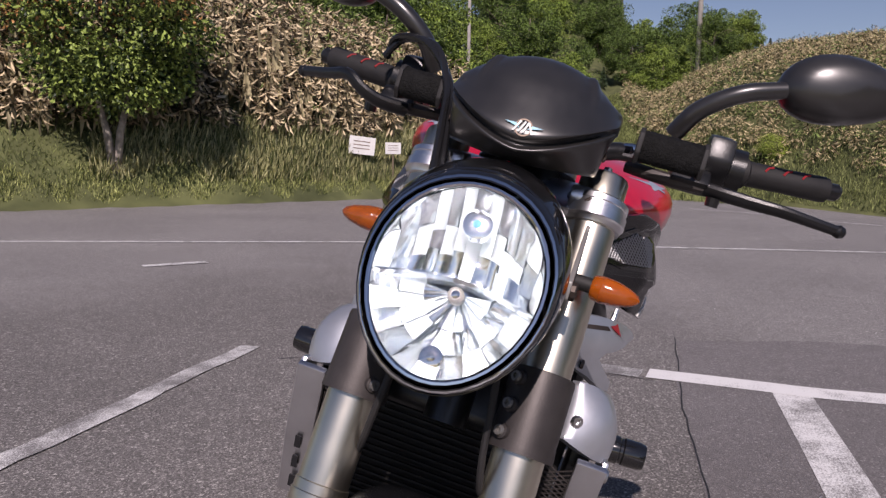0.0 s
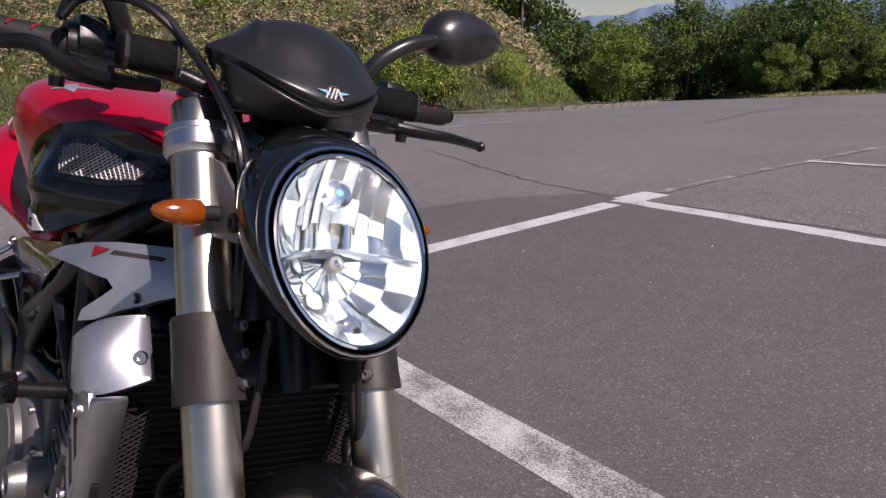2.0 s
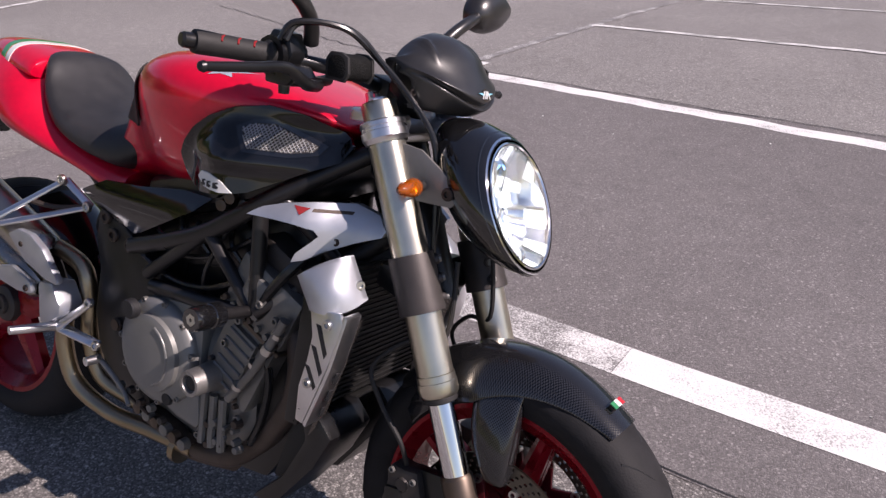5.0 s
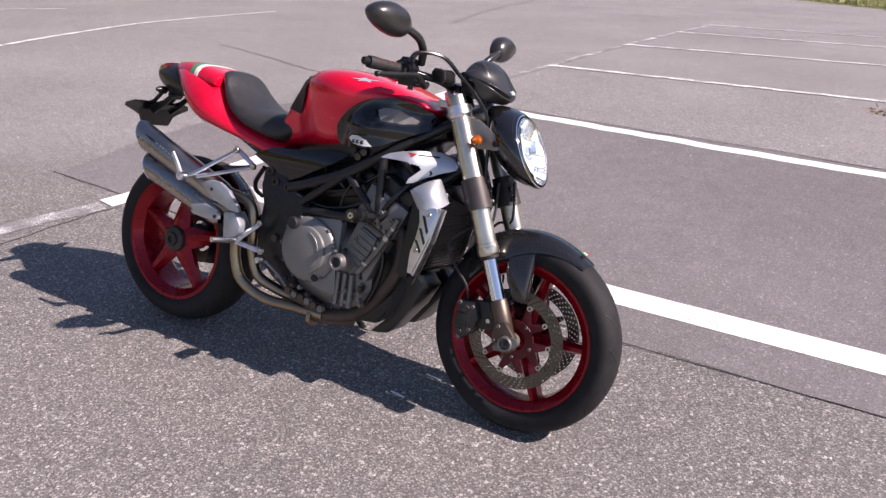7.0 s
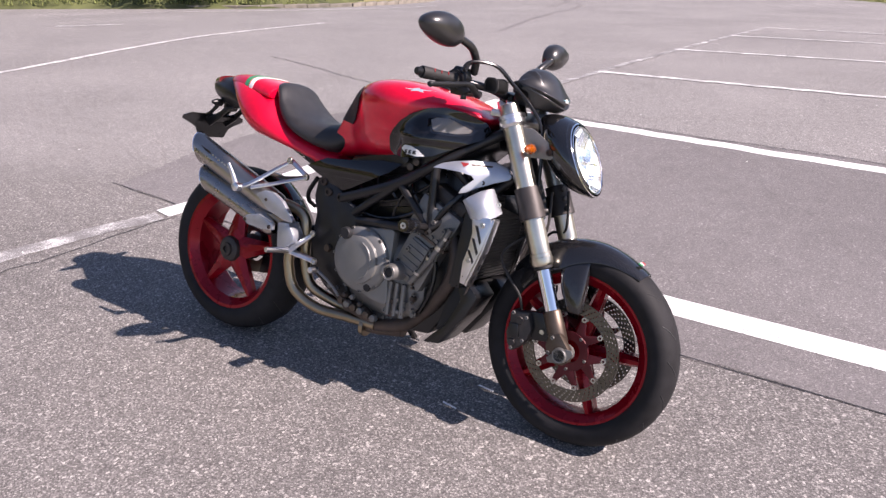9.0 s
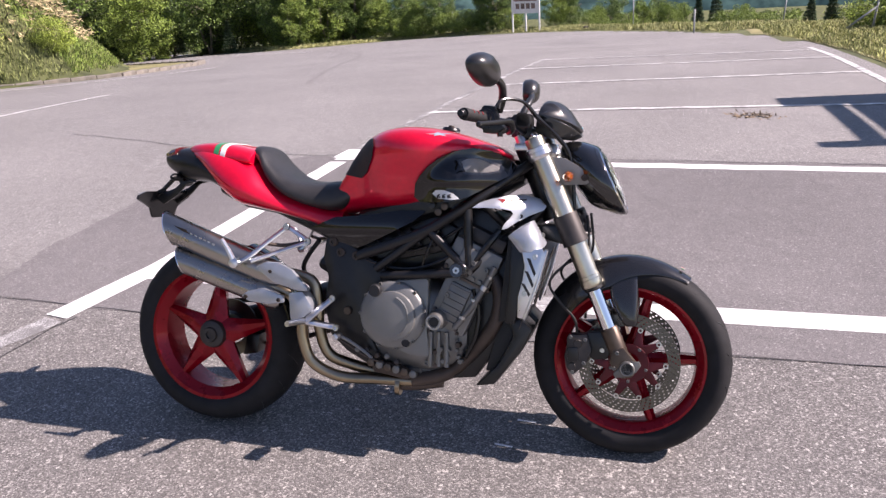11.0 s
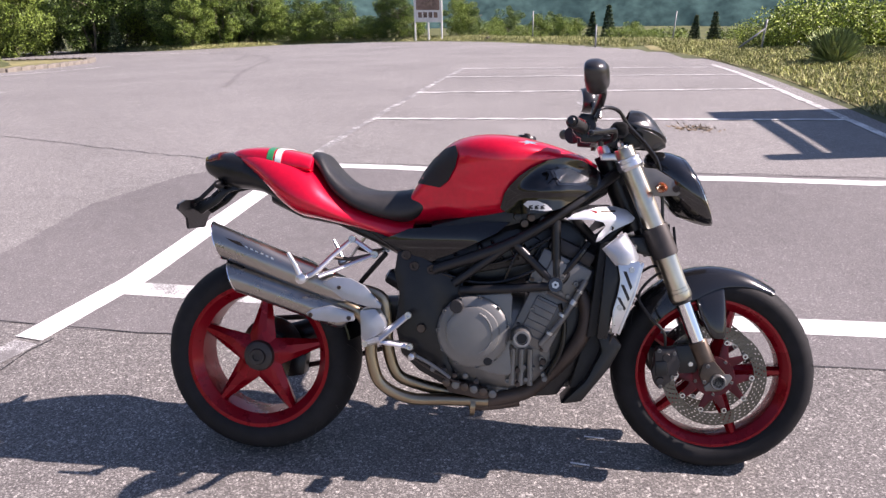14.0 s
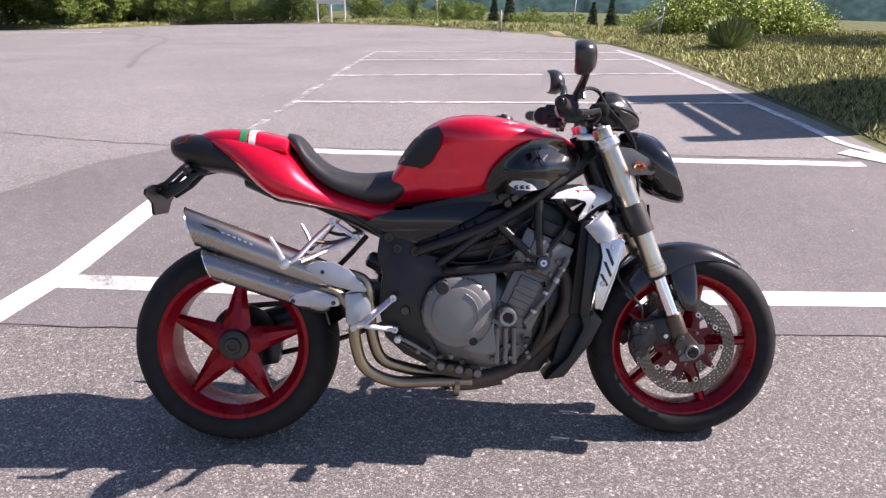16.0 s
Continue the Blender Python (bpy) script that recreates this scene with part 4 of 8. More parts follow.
def pole(name, x, y, h, r, material, label, arms=0):
    root = new(name)
    bm = bmesh.new()
    limb(bm, [(0, 0, -0.5), (0, 0, h * 0.5), (0, 0, h)], r, r * 0.7, 10)
    bm_object("shaft", bm, material, root)
    for k in range(arms):
        solid("crossarm", M_GREYST, root, (-0.9, 0.9, -0.05, 0.05, h - 0.5 - 0.7 * k, h - 0.4 - 0.7 * k))
        for s in (-0.8, -0.4, 0.4, 0.8):
            solid("insulator", M_WHITE, root, (s - 0.04, s + 0.04, -0.04, 0.04, h - 0.4 - 0.7 * k, h - 0.24 - 0.7 * k))
    tagged(root, label, "pole")
    root.matrix_basis = pose(x, y, float(land(np.array(x), np.array(y))), 0, 0, 30)
    return root


pole("utility_pole", -27.2, 40.4, 7.0, 0.15, M_POLE, "concrete utility pole with crossarms behind the trees", 2)
pole("utility_pole", -46, 4.6, 9.5, 0.17, M_POLE, "concrete utility pole among the trees on the hill", 0)
pole("utility_pole", -39, -8.0, 9.0, 0.12, M_POLE, "thin concrete pole among the trees on the hill", 0)
bm = bmesh.new()
za, zb = float(land(np.array(-46.0), np.array(4.6))) + 9.3, float(land(np.array(-27.2), np.array(40.4))) + 6.6
for o in (0.0, 0.6):
    limb(bm, [(-46 + 18.8 * f, 4.6 + 35.8 * f + o, za + (zb - za) * f - 3.0 * f * (1 - f) + o * 0.3) for f in np.linspace(0, 1, 14)], 0.02, 0.02, 4)
wires = bm_object("overhead_wires", bm, M_PRINT)
tagged(wires, "thin black overhead wires sagging between poles", "wires")


def post(x, y, h, lean, strut, label):
    root = new("fence_post")
    bm = bmesh.new()
    limb(bm, [(0, 0, -0.3), (0, 0, h)], 0.026, 0.026, 8)
    bm_object("upright", bm, M_GREYST, root)
    if strut:
        bm = bmesh.new()
        limb(bm, [(-0.55, -0.1, 0), (0, 0, h * 0.7)], 0.026, 0.026, 8)
        bm_object("strut", bm, M_GREYST, root)
    tagged(root, label, "fence post", "far fence")
    root.matrix_basis = pose(x, y, float(land(np.array(x), np.array(y))), 0, lean, 0)


post(5.65, 17.9, 0.72, 5, True, "grey steel fence post with a slanting strut")
post(5.0, 29.5, 1.3, 4, False, "grey steel fence post at the edge of the slope")
post(1.78, 22.2, 0.68, 0, False, "grey steel fence post at the edge of the slope")
post(-0.6, 32.0, 1.2, 0, False, "grey steel fence post at the edge of the slope")
post(-9.5, 35.0, 1.1, 0, False, "grey steel fence post among the bushes")


def litter():
    g = np.random.default_rng(60)
    n = 130
    place = np.stack([g.normal(2.16, 0.11, n), g.normal(5.26, 0.07, n), g.uniform(-0.026, -0.004, n)], 1)
    way = units(g.normal(size=(n, 3)) * np.array([1, 1, 0.25]))
    side = units(np.cross(way, np.array([0, 0, 1.0]) + 0.2 * g.normal(size=(n, 3))))
    tagged(new("dead_leaves", leaves("dead_leaves", place, way, side, 0.06, 0.012, M_TWIG)), "small heap of dead brown leaves on the asphalt", "dead leaves", kind="stuff")
    n = 160
    x, y = g.uniform(-9, 4.5, n), g.uniform(-1.6, 13, n)
    place = np.stack([x, y, lot(x, y) + 0.006], 1)
    way = units(g.normal(size=(n, 3)) * np.array([1, 1, 0.5]))
    side = units(np.cross(way, np.array([0, 0, 1.0]) + 0.5 * g.normal(size=(n, 3))))
    tagged(new("pale_chips", leaves("pale_chips", place, way, side, 0.011, 0.009, M_WHITE)), "pale stone chips scattered over the asphalt", "stone chips", kind="stuff")


litter()


def shelter():
    """The timber notice wall beside the bays, whose shadow falls over them."""
    root = new("timber_frame")
    solid("post", M_WOODP, root, (-0.09, 0.09, -0.28, 0.28, -0.4, 3.04))
    solid("post", M_WOODP, root, (-0.08, 0.08, -2.09, -1.91, -0.4, 3.02))
    solid("rail", M_WOODP, root, (-0.05, 0.05, -1.91, -0.28, 2.66, 2.76))
    solid("board", M_WOODP, root, (-0.04, 0.04, -1.91, -0.28, 0.35, 2.54))
    tagged(root, "weathered timber notice frame beside the parking bays", "timber frame")
    root.matrix_basis = pose(6.0, 6.83, 0.1, 0, 0, 0)


shelter()
strip("line_scuff", [(1.045, 0.062), (1.11, 0.058)], 0.008, M_LINE, 0.004, "short white scuff on the asphalt", wobble=0.003, seed=61)
strip("line_scuff", [(1.00, -0.088), (1.06, -0.09)], 0.008, M_LINE, 0.004, "short white scuff on the asphalt", wobble=0.003, seed=62)

# ---- the motorcycle ----
M_RED = mat("red_metallic_lacquer", (0.78, 0.004, 0.035), 0.30, 0.30, var=0.05, scale=60, coat=0.8, rvar=0.1, spec=0.35)
M_RIM = mat("red_wheel_lacquer", (0.27, 0.0025, 0.011), 0.28, 0.35, var=0.08, scale=20, coat=0.25, spec=0.2)
M_TYRE = mat("tyre_rubber", (0.017, 0.0165, 0.018), 0.7, var=0.25, scale=25, bump=0.25, bscale=300, spec=0.25)
M_RUB = mat("black_rubber", (0.016, 0.015, 0.015), 0.65, var=0.2, scale=40, bump=0.2, bscale=500)
M_SLEEVE = mat("rough_black_fabric", (0.007, 0.007, 0.007), 0.8, var=0.5, scale=260, bump=1.0, bscale=420, spec=0.2)
M_HOSE = mat("glossy_black_hose", (0.012, 0.012, 0.013), 0.25, var=0.1, scale=30)
M_MATT = mat("matt_black_paint", (0.022, 0.021, 0.021), 0.31, var=0.1, scale=40, spec=0.8)
M_GLOSSB = mat("gloss_black_lacquer", (0.008, 0.008, 0.009), 0.12, var=0.1, scale=30, coat=1.0)
M_PLAS = mat("black_plastic", (0.009, 0.009, 0.010), 0.30, var=0.2, scale=40, bump=0.12, bscale=600, spec=0.5)
M_CARB = carbon("carbon_fibre", (0.0045, 0.0045, 0.0055), 0.10, 0.7, 500)
M_CARBM = carbon("satin_carbon_fibre", (0.012, 0.012, 0.0135), 0.18, 0.7, 400)
M_CARB.node_tree.nodes["Principled BSDF"].inputs["Specular IOR Level"].default_value = 0.3
M_FRAME = mat("dark_grey_frame_enamel", (0.020, 0.019, 0.020), 0.33, 0.25, var=0.15, scale=30, spec=0.5)
M_FORK = mat("champagne_anodised_tube", (0.66, 0.615, 0.51), 0.32, 1.0, var=0.08, scale=14, aniso=0.4)
M_ALU = mat("satin_aluminium", (0.74, 0.74, 0.76), 0.3, 1.0, var=0.07, scale=20)
M_ALUP = mat("silver_lacquer", (0.48, 0.50, 0.54), 0.42, 0.7, var=0.05, scale=30, coat=0.6)
M_CHROME = mat("hard_chrome", (0.82, 0.82, 0.84), 0.06, 1.0, var=0.03)
M_MAG = mat("dark_cast_clamp", (0.06, 0.053, 0.051), 0.5, 0.5, var=0.12, scale=40, bump=0.1, bscale=400)
M_CAST = mat("grey_engine_enamel", (0.20, 0.195, 0.185), 0.42, 0.5, var=0.12, scale=16, bump=0.12, bscale=350)
M_COVER = mat("warm_grey_cover", (0.22, 0.22, 0.212), 0.42, 0.35, var=0.08, scale=12)
M_STEEL = mat("stainless_silencer", (0.40, 0.375, 0.35), 0.28, 1.0, var=0.08, scale=8, aniso=0.5)
M_PIPE = mat("heat_tinted_pipe", (0.36, 0.29, 0.2), 0.33, 1.0, var=0.18, scale=6)
M_HEAD = mat("dark_scaled_header", (0.09, 0.07, 0.06), 0.55, 0.7, var=0.3, scale=12, bump=0.2, bscale=200)
M_BOLT = mat("zinc_bolt", (0.6, 0.59, 0.57), 0.3, 1.0, var=0.1)
M_DISC = mat("brake_disc_steel", (0.15, 0.138, 0.12), 0.34, 1.0, var=0.1, scale=20)
M_AMBER = mat("amber_lens", (0.68, 0.15, 0.006), 0.12, var=0.15, scale=60, coat=0.8, trans=0.55, bump=0.3, bscale=120)
M_TAILR = mat("dark_red_lens", (0.12, 0.01, 0.012), 0.12, var=0.1, coat=1.0)
# Sun glare and blue sky reflection put into a pale, half-diffuse facet colour.
M_SATIN = mat("painted_glare_facet", (0.80, 0.91, 0.99), 0.22, 0.5, var=0.04, scale=60, bump=0.3, bscale=90)
M_REFL = mat("mirror_reflector", (0.92, 0.97, 1.0), 0.16, 1.0, var=0.02, scale=40, bump=0.35, bscale=90)
M_BLUE = mat("blue_tinted_bulb", (0.12, 0.35, 0.75), 0.1, var=0.05, coat=1.0)
M_LENS = glass("clear_lens", (1, 1, 1))
M_MIRROR = mat("mirror_glass", (0.9, 0.91, 0.92), 0.01, 1.0, var=0.0, rvar=0.0)
M_LEATH = mat("seat_vinyl", (0.026, 0.025, 0.026), 0.46, var=0.15, scale=30, bump=0.35, bscale=420)
M_PAD = mat("black_grip_pad", (0.014, 0.014, 0.016), 0.6, var=0.1, bump=0.3, bscale=500)
M_BRKT = mat("satin_grey_bracket", (0.24, 0.232, 0.222), 0.42, 0.35, var=0.1, scale=20)
M_MESH = mat("grille_wire", (0.55, 0.55, 0.56), 0.4, 0.9, var=0.1)
M_FLAGG = mat("green_stripe", (0.02, 0.25, 0.09), 0.3, var=0.03, coat=0.5)
M_FLAGW = mat("white_stripe", (0.75, 0.75, 0.73), 0.3, var=0.03, coat=0.5)
M_FLAGR = mat("red_stripe", (0.55, 0.02, 0.03), 0.3, var=0.03, coat=0.5)
M_SKY = mat("light_blue_emblem", (0.25, 0.6, 0.75), 0.35, var=0.03)
M_STAR = mat("pale_blue_grey_emblem", (0.30, 0.35, 0.41), 0.35, var=0.03, coat=0.5)
M_RING = mat("worn_cast_aluminium", (0.33, 0.32, 0.31), 0.42, 0.8, var=0.15, scale=30, bump=0.1, bscale=300)
M_REDT = mat("red_thread", (0.28, 0.01, 0.014), 0.7, var=0.1)
M_FIN = mat("black_radiator_core", (0.012, 0.012, 0.012), 0.6, var=0.2, scale=60)
M_CARR = mat("dark_red_carrier", (0.10, 0.008, 0.014), 0.4, 0.3, var=0.1)
M_BRASS = mat("brown_oil_stained_steel", (0.13, 0.10, 0.08), 0.45, 0.8, var=0.2)

bike = new("motorcycle")
tagged(bike, "red and black naked sports motorcycle leaning on its side stand", "motorcycle")
bike.matrix_basis = pose(0, -0.110, 0, -16.0, 0, 3.1)
RAKE = radians(22.8)
STEER_AXIS = Vector((-math.sin(RAKE), 0, math.cos(RAKE)))
PIVOT = Vector((1.10, 0, 0.979))
STEER = Matrix.Translation(PIVOT) @ Matrix.Rotation(radians(-3.0), 4, STEER_AXIS) @ Matrix.Translation(-PIVOT)

RISE = Vector((0.004, -0.006, 0.008))  # how far the fork stands out of its clamps and to one side


def part(name, bm, material, parent, label="", steer=False, sharp=32):
    """Links a bmesh as one mesh under a thing or a part."""
    if material in (M_CARB, M_CARBM):
        lay = bm.verts.layers.float_vector.new("weave")
        c = {"front_mudguard": FRONT_C, "hugger": REAR_C}.get(name)
        for v in bm.verts:
            v[lay] = (math.atan2(v.co.z - c.z, v.co.x - c.x) * 0.31, v.co.y, 0.0002) if c else (v.co.x + 0.4 * v.co.y, v.co.z, 0.0002)
    if steer:
        for v in bm.verts:
            v.co += RISE * min(1.0, max(0.0, (v.co.z - 0.42) / 0.24))
        bmesh.ops.transform(bm, matrix=STEER, verts=bm.verts[:])
    bmesh.ops.recalc_face_normals(bm, faces=bm.faces[:])
    me = bpy.data.meshes.new(name)
    bm.to_mesh(me)
    bm.free()
    me.polygons.foreach_set("use_smooth", np.ones(len(me.polygons), bool))
    me.set_sharp_from_angle(angle=radians(sharp))
    me.materials.append(material)
    ob = new(name, me)
    ob.parent = parent
    if label:
        ob["label"] = label
    return ob


def bent(pts, n=6):
    """A smooth curve through points."""
    p = [Vector(q) for q in pts]
    if len(p) < 3:
        return p
    out = []
    for i in range(len(p) - 1):
        a, b, c, d = p[max(i - 1, 0)], p[i], p[i + 1], p[min(i + 2, len(p) - 1)]
        for k in range(n):
            t = k / n
            out.append(0.5 * (2 * b + (c - a) * t + (2 * a - 5 * b + 4 * c - d) * t * t + (3 * b - a - 3 * c + d) * t ** 3))
    return out + [p[-1]]


def tube(bm, pts, r, seg=12, r1=None, curve=True, cap=True, flat=1.0):
    p = bent(pts) if curve else [Vector(q) for q in pts]
    rings, s = [], None
    for i, q in enumerate(p):
        d = (p[min(i + 1, len(p) - 1)] - p[max(i - 1, 0)]).normalized()
        s = d.orthogonal().normalized() if s is None else (s - d * s.dot(d)).normalized()
        u = d.cross(s)
        rr = r if r1 is None else r + (r1 - r) * i / (len(p) - 1)
        rings.append([bm.verts.new(q + (s * math.cos(k * math.tau / seg) + u * math.sin(k * math.tau / seg) * flat) * rr) for k in range(seg)])
    for a, b in zip(rings, rings[1:]):
        for k in range(seg):
            bm.faces.new((a[k], a[(k + 1) % seg], b[(k + 1) % seg], b[k]))
    if cap:
        bm.faces.new(rings[-1])
        bm.faces.new(rings[0][::-1])
    return bm


def lathe(bm, profile, origin, axis, seg=32, close=False, arc=math.tau, start=0.0, ref=None):
    """Turns a profile of (radius, height) about an axis."""
    o, a = Vector(origin), Vector(axis).normalized()
    s = (Vector(ref) - a * Vector(ref).dot(a)).normalized() if ref else a.orthogonal().normalized()
    u = a.cross(s)
    full = arc > 6.28
    n = seg if full else seg + 1
    rings = [[bm.verts.new(o + a * h + (s * math.cos(start + arc * k / seg) + u * math.sin(start + arc * k / seg)) * max(r, 1e-4)) for k in range(n)] for r, h in profile]
    pairs = list(zip(rings, rings[1:])) + ([(rings[-1], rings[0])] if close else [])
    for p, q in pairs:
        for k in range(seg):
            bm.faces.new((p[k], p[(k + 1) % n], q[(k + 1) % n], q[k]))
    if not close and full:
        for ring in (rings[0], rings[-1]):
            bm.faces.new(ring)
    return bm


def prism(bm, poly, y0, y1, bevel=0.004, shift=None):
    """A plate: an outline in x and z, between two places across."""
    f = bm.faces.new([bm.verts.new((x, y0, z)) for x, z in poly])
    r = bmesh.ops.extrude_face_region(bm, geom=[f])
    vs = [v for v in r["geom"] if isinstance(v, bmesh.types.BMVert)]
    for v in vs:
        v.co.y = y1
    if shift:
        for v in vs:
            v.co += Vector(shift)
    if bevel:
        es = {e for v in list(f.verts) + vs for e in v.link_edges}
        bmesh.ops.bevel(bm, geom=list(es), offset=bevel, segments=2, affect="EDGES", profile=0.6, clamp_overlap=True)
    return bm


def skin(bm, poly, fun, side, thick=0.004, stepx=0.02):
    """A thin shell whose outline in x and z lies on the side of a body: fun(x, z) is its half width."""
    f = bm.faces.new([bm.verts.new((x, 0, z)) for x, z in poly])
    for ax in (0, 2):
        c = [p[0 if ax == 0 else 1] for p in poly]
        k = math.ceil(min(c) / stepx) * stepx
        while k < max(c):
            nrm = (1, 0, 0) if ax == 0 else (0, 0, 1)
            co = (k, 0, 0) if ax == 0 else (0, 0, k)
            bmesh.ops.bisect_plane(bm, geom=bm.verts[:] + bm.edges[:] + bm.faces[:], plane_co=co, plane_no=nrm)
            k += stepx
    for v in bm.verts:
        v.co.y = side * fun(v.co.x, v.co.z)
    r = bmesh.ops.extrude_face_region(bm, geom=bm.faces[:])
    for v in r["geom"]:
        if isinstance(v, bmesh.types.BMVert):
            v.co.y += side * thick
    return bm


def loft(bm, rings, cap=True):
    rs = [[bm.verts.new(p) for p in ring] for ring in rings]
    n = len(rs[0])
    for a, b in zip(rs, rs[1:]):
        for k in range(n):
            bm.faces.new((a[k], a[(k + 1) % n], b[(k + 1) % n], b[k]))
    if cap:
        bm.faces.new(rs[0][::-1])
        bm.faces.new(rs[-1])
    return bm


def oval(x, z0, z1, w, n=24, e=2.6, tilt=0.0, top=1.0):
    """A cross-section at x: a rounded box of half width w between two heights; top narrows the upper part."""
    out = []
    zc, h = (z0 + z1) / 2, (z1 - z0) / 2
    for k in range(n):
        t = k * math.tau / n
        c, s = math.cos(t), math.sin(t)
        yy = math.copysign(abs(c) ** (2 / e), c)
        zz = math.copysign(abs(s) ** (2 / e), s)
        f = 1 + (top - 1) * (zz * 0.5 + 0.5)
        out.append((x + tilt * zz * h, yy * w * f, zc + zz * h))
    return out


def fine(table, n):
    """Rows of numbers, with smooth rows between them."""
    t = np.array(table, float)
    at = np.linspace(0, len(t) - 1, n)
    out = []
    for a in at:
        i = min(int(a), len(t) - 2)
        f = a - i
        p0, p1, p2, p3 = t[max(i - 1, 0)], t[i], t[i + 1], t[min(i + 2, len(t) - 1)]
        out.append(0.5 * (2 * p1 + (p2 - p0) * f + (2 * p0 - 5 * p1 + 4 * p2 - p3) * f * f + (3 * p1 - p0 - 3 * p2 + p3) * f ** 3))
    return out


def bolt(bm, at, axis, r=0.006, h=0.005):
    lathe(bm, [(r * 0.45, h * 0.35), (r * 0.5, h), (r * 0.9, h), (r, h * 0.75), (r, 0)], at, axis, 10)


def bolts(name, rows, axis, parent, material=None, r=0.006, h=0.005, steer=False):
    for at in rows:
        bm = bmesh.new()
        bolt(bm, at, axis, r, h)
        part(name, bm, material or M_BOLT, parent, steer=steer)


def tyre_profile(r, w, rim):
    """Half-round tread over short sidewalls."""
    out = []
    for k in range(13):
        t = math.pi * k / 12
        y = -math.cos(t) * w / 2
        out.append((r - (1 - math.sin(t) ** 0.85) * w * 0.36, y))
    return [(rim, -w * 0.36), (rim + 0.012, -w * 0.45)] + out + [(rim + 0.012, w * 0.45), (rim, w * 0.36)]


def tyre(parent, c, r, w, rim, steer, sides):
    bm = lathe(bmesh.new(), tyre_profile(r, w, rim), c, (0, 1, 0), 72, close=True)
    t = part("tyre", bm, M_TYRE, parent, "black sports tyre with shallow slanting grooves", steer, sharp=60)
    # grooves cut as dark slivers set in the tread
    for k in range(18):
        for s in (-1, 1):
            bm = bmesh.new()
            a0 = (k + (0.5 if s > 0 else 0)) * math.tau / 18
            pts = []
            for j in range(5):
                f = j / 4
                a = a0 + 0.16 * f
                y = s * w * (0.1 + 0.3 * f)
                tt = math.acos(max(-1, min(1, -2 * y / w)))
                rr = r - (1 - math.sin(tt) ** 0.85) * w * 0.36 - 0.0013
                pts.append((c[0] + math.cos(a) * rr, y, c[2] + math.sin(a) * rr))
            tube(bm, pts, 0.0022, 4, curve=False)
            part("groove", bm, M_PAD, t, steer=steer)
    return t


FRONT_C, FRONT_R = Vector((1.42, 0, 0.300)), 0.301
REAR_C, REAR_R = Vector((0.004, 0, 0.316)), 0.318


def rim_ring(c, rim, w, depth):
    p = [(rim + 0.006, -w / 2), (rim + 0.008, -w / 2 + 0.004), (rim - 0.004, -w / 2 + 0.012), (rim - depth, -w * 0.30), (rim - depth - 0.004, 0), (rim - depth, w * 0.30), (rim - 0.004, w / 2 - 0.012), (rim + 0.008, w / 2 - 0.004), (rim + 0.006, w / 2), (rim - 0.006, w / 2), (rim - depth - 0.010, w * 0.32), (rim - depth - 0.014, 0), (rim - depth - 0.010, -w * 0.32), (rim - 0.006, -w / 2)]
    return lathe(bmesh.new(), p, c, (0, 1, 0), 72, close=True)


def spoke(c, ang, r0, r1, w0, w1, y0, y1, ridge):
    """One tapered spoke with a raised middle ridge; y0 and y1 are its outer face at hub and rim."""
    bm = bmesh.new()
    d, t = Vector((math.cos(ang), 0, math.sin(ang))), Vector((-math.sin(ang), 0, math.cos(ang)))
    rings = []
    for f in (0, 0.25, 0.5, 0.75, 1):
        r, w, y = r0 + (r1 - r0) * f, w0 + (w1 - w0) * f, y0 + (y1 - y0) * f
        o = c + d * r
        rings.append([o + t * w + Vector((0, y + 0.006, 0)), o + t * w * 0.4 + Vector((0, y - ridge, 0)), o - t * w * 0.4 + Vector((0, y - ridge, 0)), o - t * w + Vector((0, y + 0.006, 0)), o - t * w * 0.8 + Vector((0, y + 0.03, 0)), o + t * w * 0.8 + Vector((0, y + 0.03, 0))])
    return loft(bm, rings)


# rear wheel, held on one side by the swingarm
rear = part("rear_wheel", rim_ring(REAR_C, 0.226, 0.165, 0.021), M_RIM, bike, "red star-shaped rear wheel with five points")
tyre(rear, REAR_C, REAR_R, 0.188, 0.222, False, 2)
for k in range(5):
    a = radians(84 + 72 * k)
    part("spoke", spoke(REAR_C, a, 0.02, 0.212, 0.052, 0.010, -0.062, -0.045, 0.010), M_RIM, rear)
part("hub", lathe(bmesh.new(), [(0.026, -0.088), (0.036, -0.088), (0.046, -0.082), (0.05, -0.07), (0.05, 0.05), (0.03, 0.05)], REAR_C, (0, 1, 0), 32), M_MAG, rear, "dark bare metal wheel hub")
part("axle_nut", lathe(bmesh.new(), [(0.014, -0.07), (0.014, -0.095), (0.024, -0.095), (0.027, -0.088), (0.027, -0.06)], REAR_C, (0, 1, 0), 16, close=True), M_MAG, rear, "hollow dark axle nut")
part("axle_bore", lathe(bmesh.new(), [(0.0135, -0.082), (0.001, -0.082), (0.001, -0.08), (0.0135, -0.08)], REAR_C, (0, 1, 0), 16), M_PAD, rear)
part("sprocket", lathe(bmesh.new(), [(0.075, 0.085), (0.09, 0.085), (0.09, 0.092), (0.075, 0.092)], REAR_C, (0, 1, 0), 40, close=True), M_HEAD, rear)
part("brake_disc", lathe(bmesh.new(), [(0.06, 0.055), (0.105, 0.055), (0.105, 0.060), (0.06, 0.060)], REAR_C, (0, 1, 0), 40, close=True), M_DISC, rear)

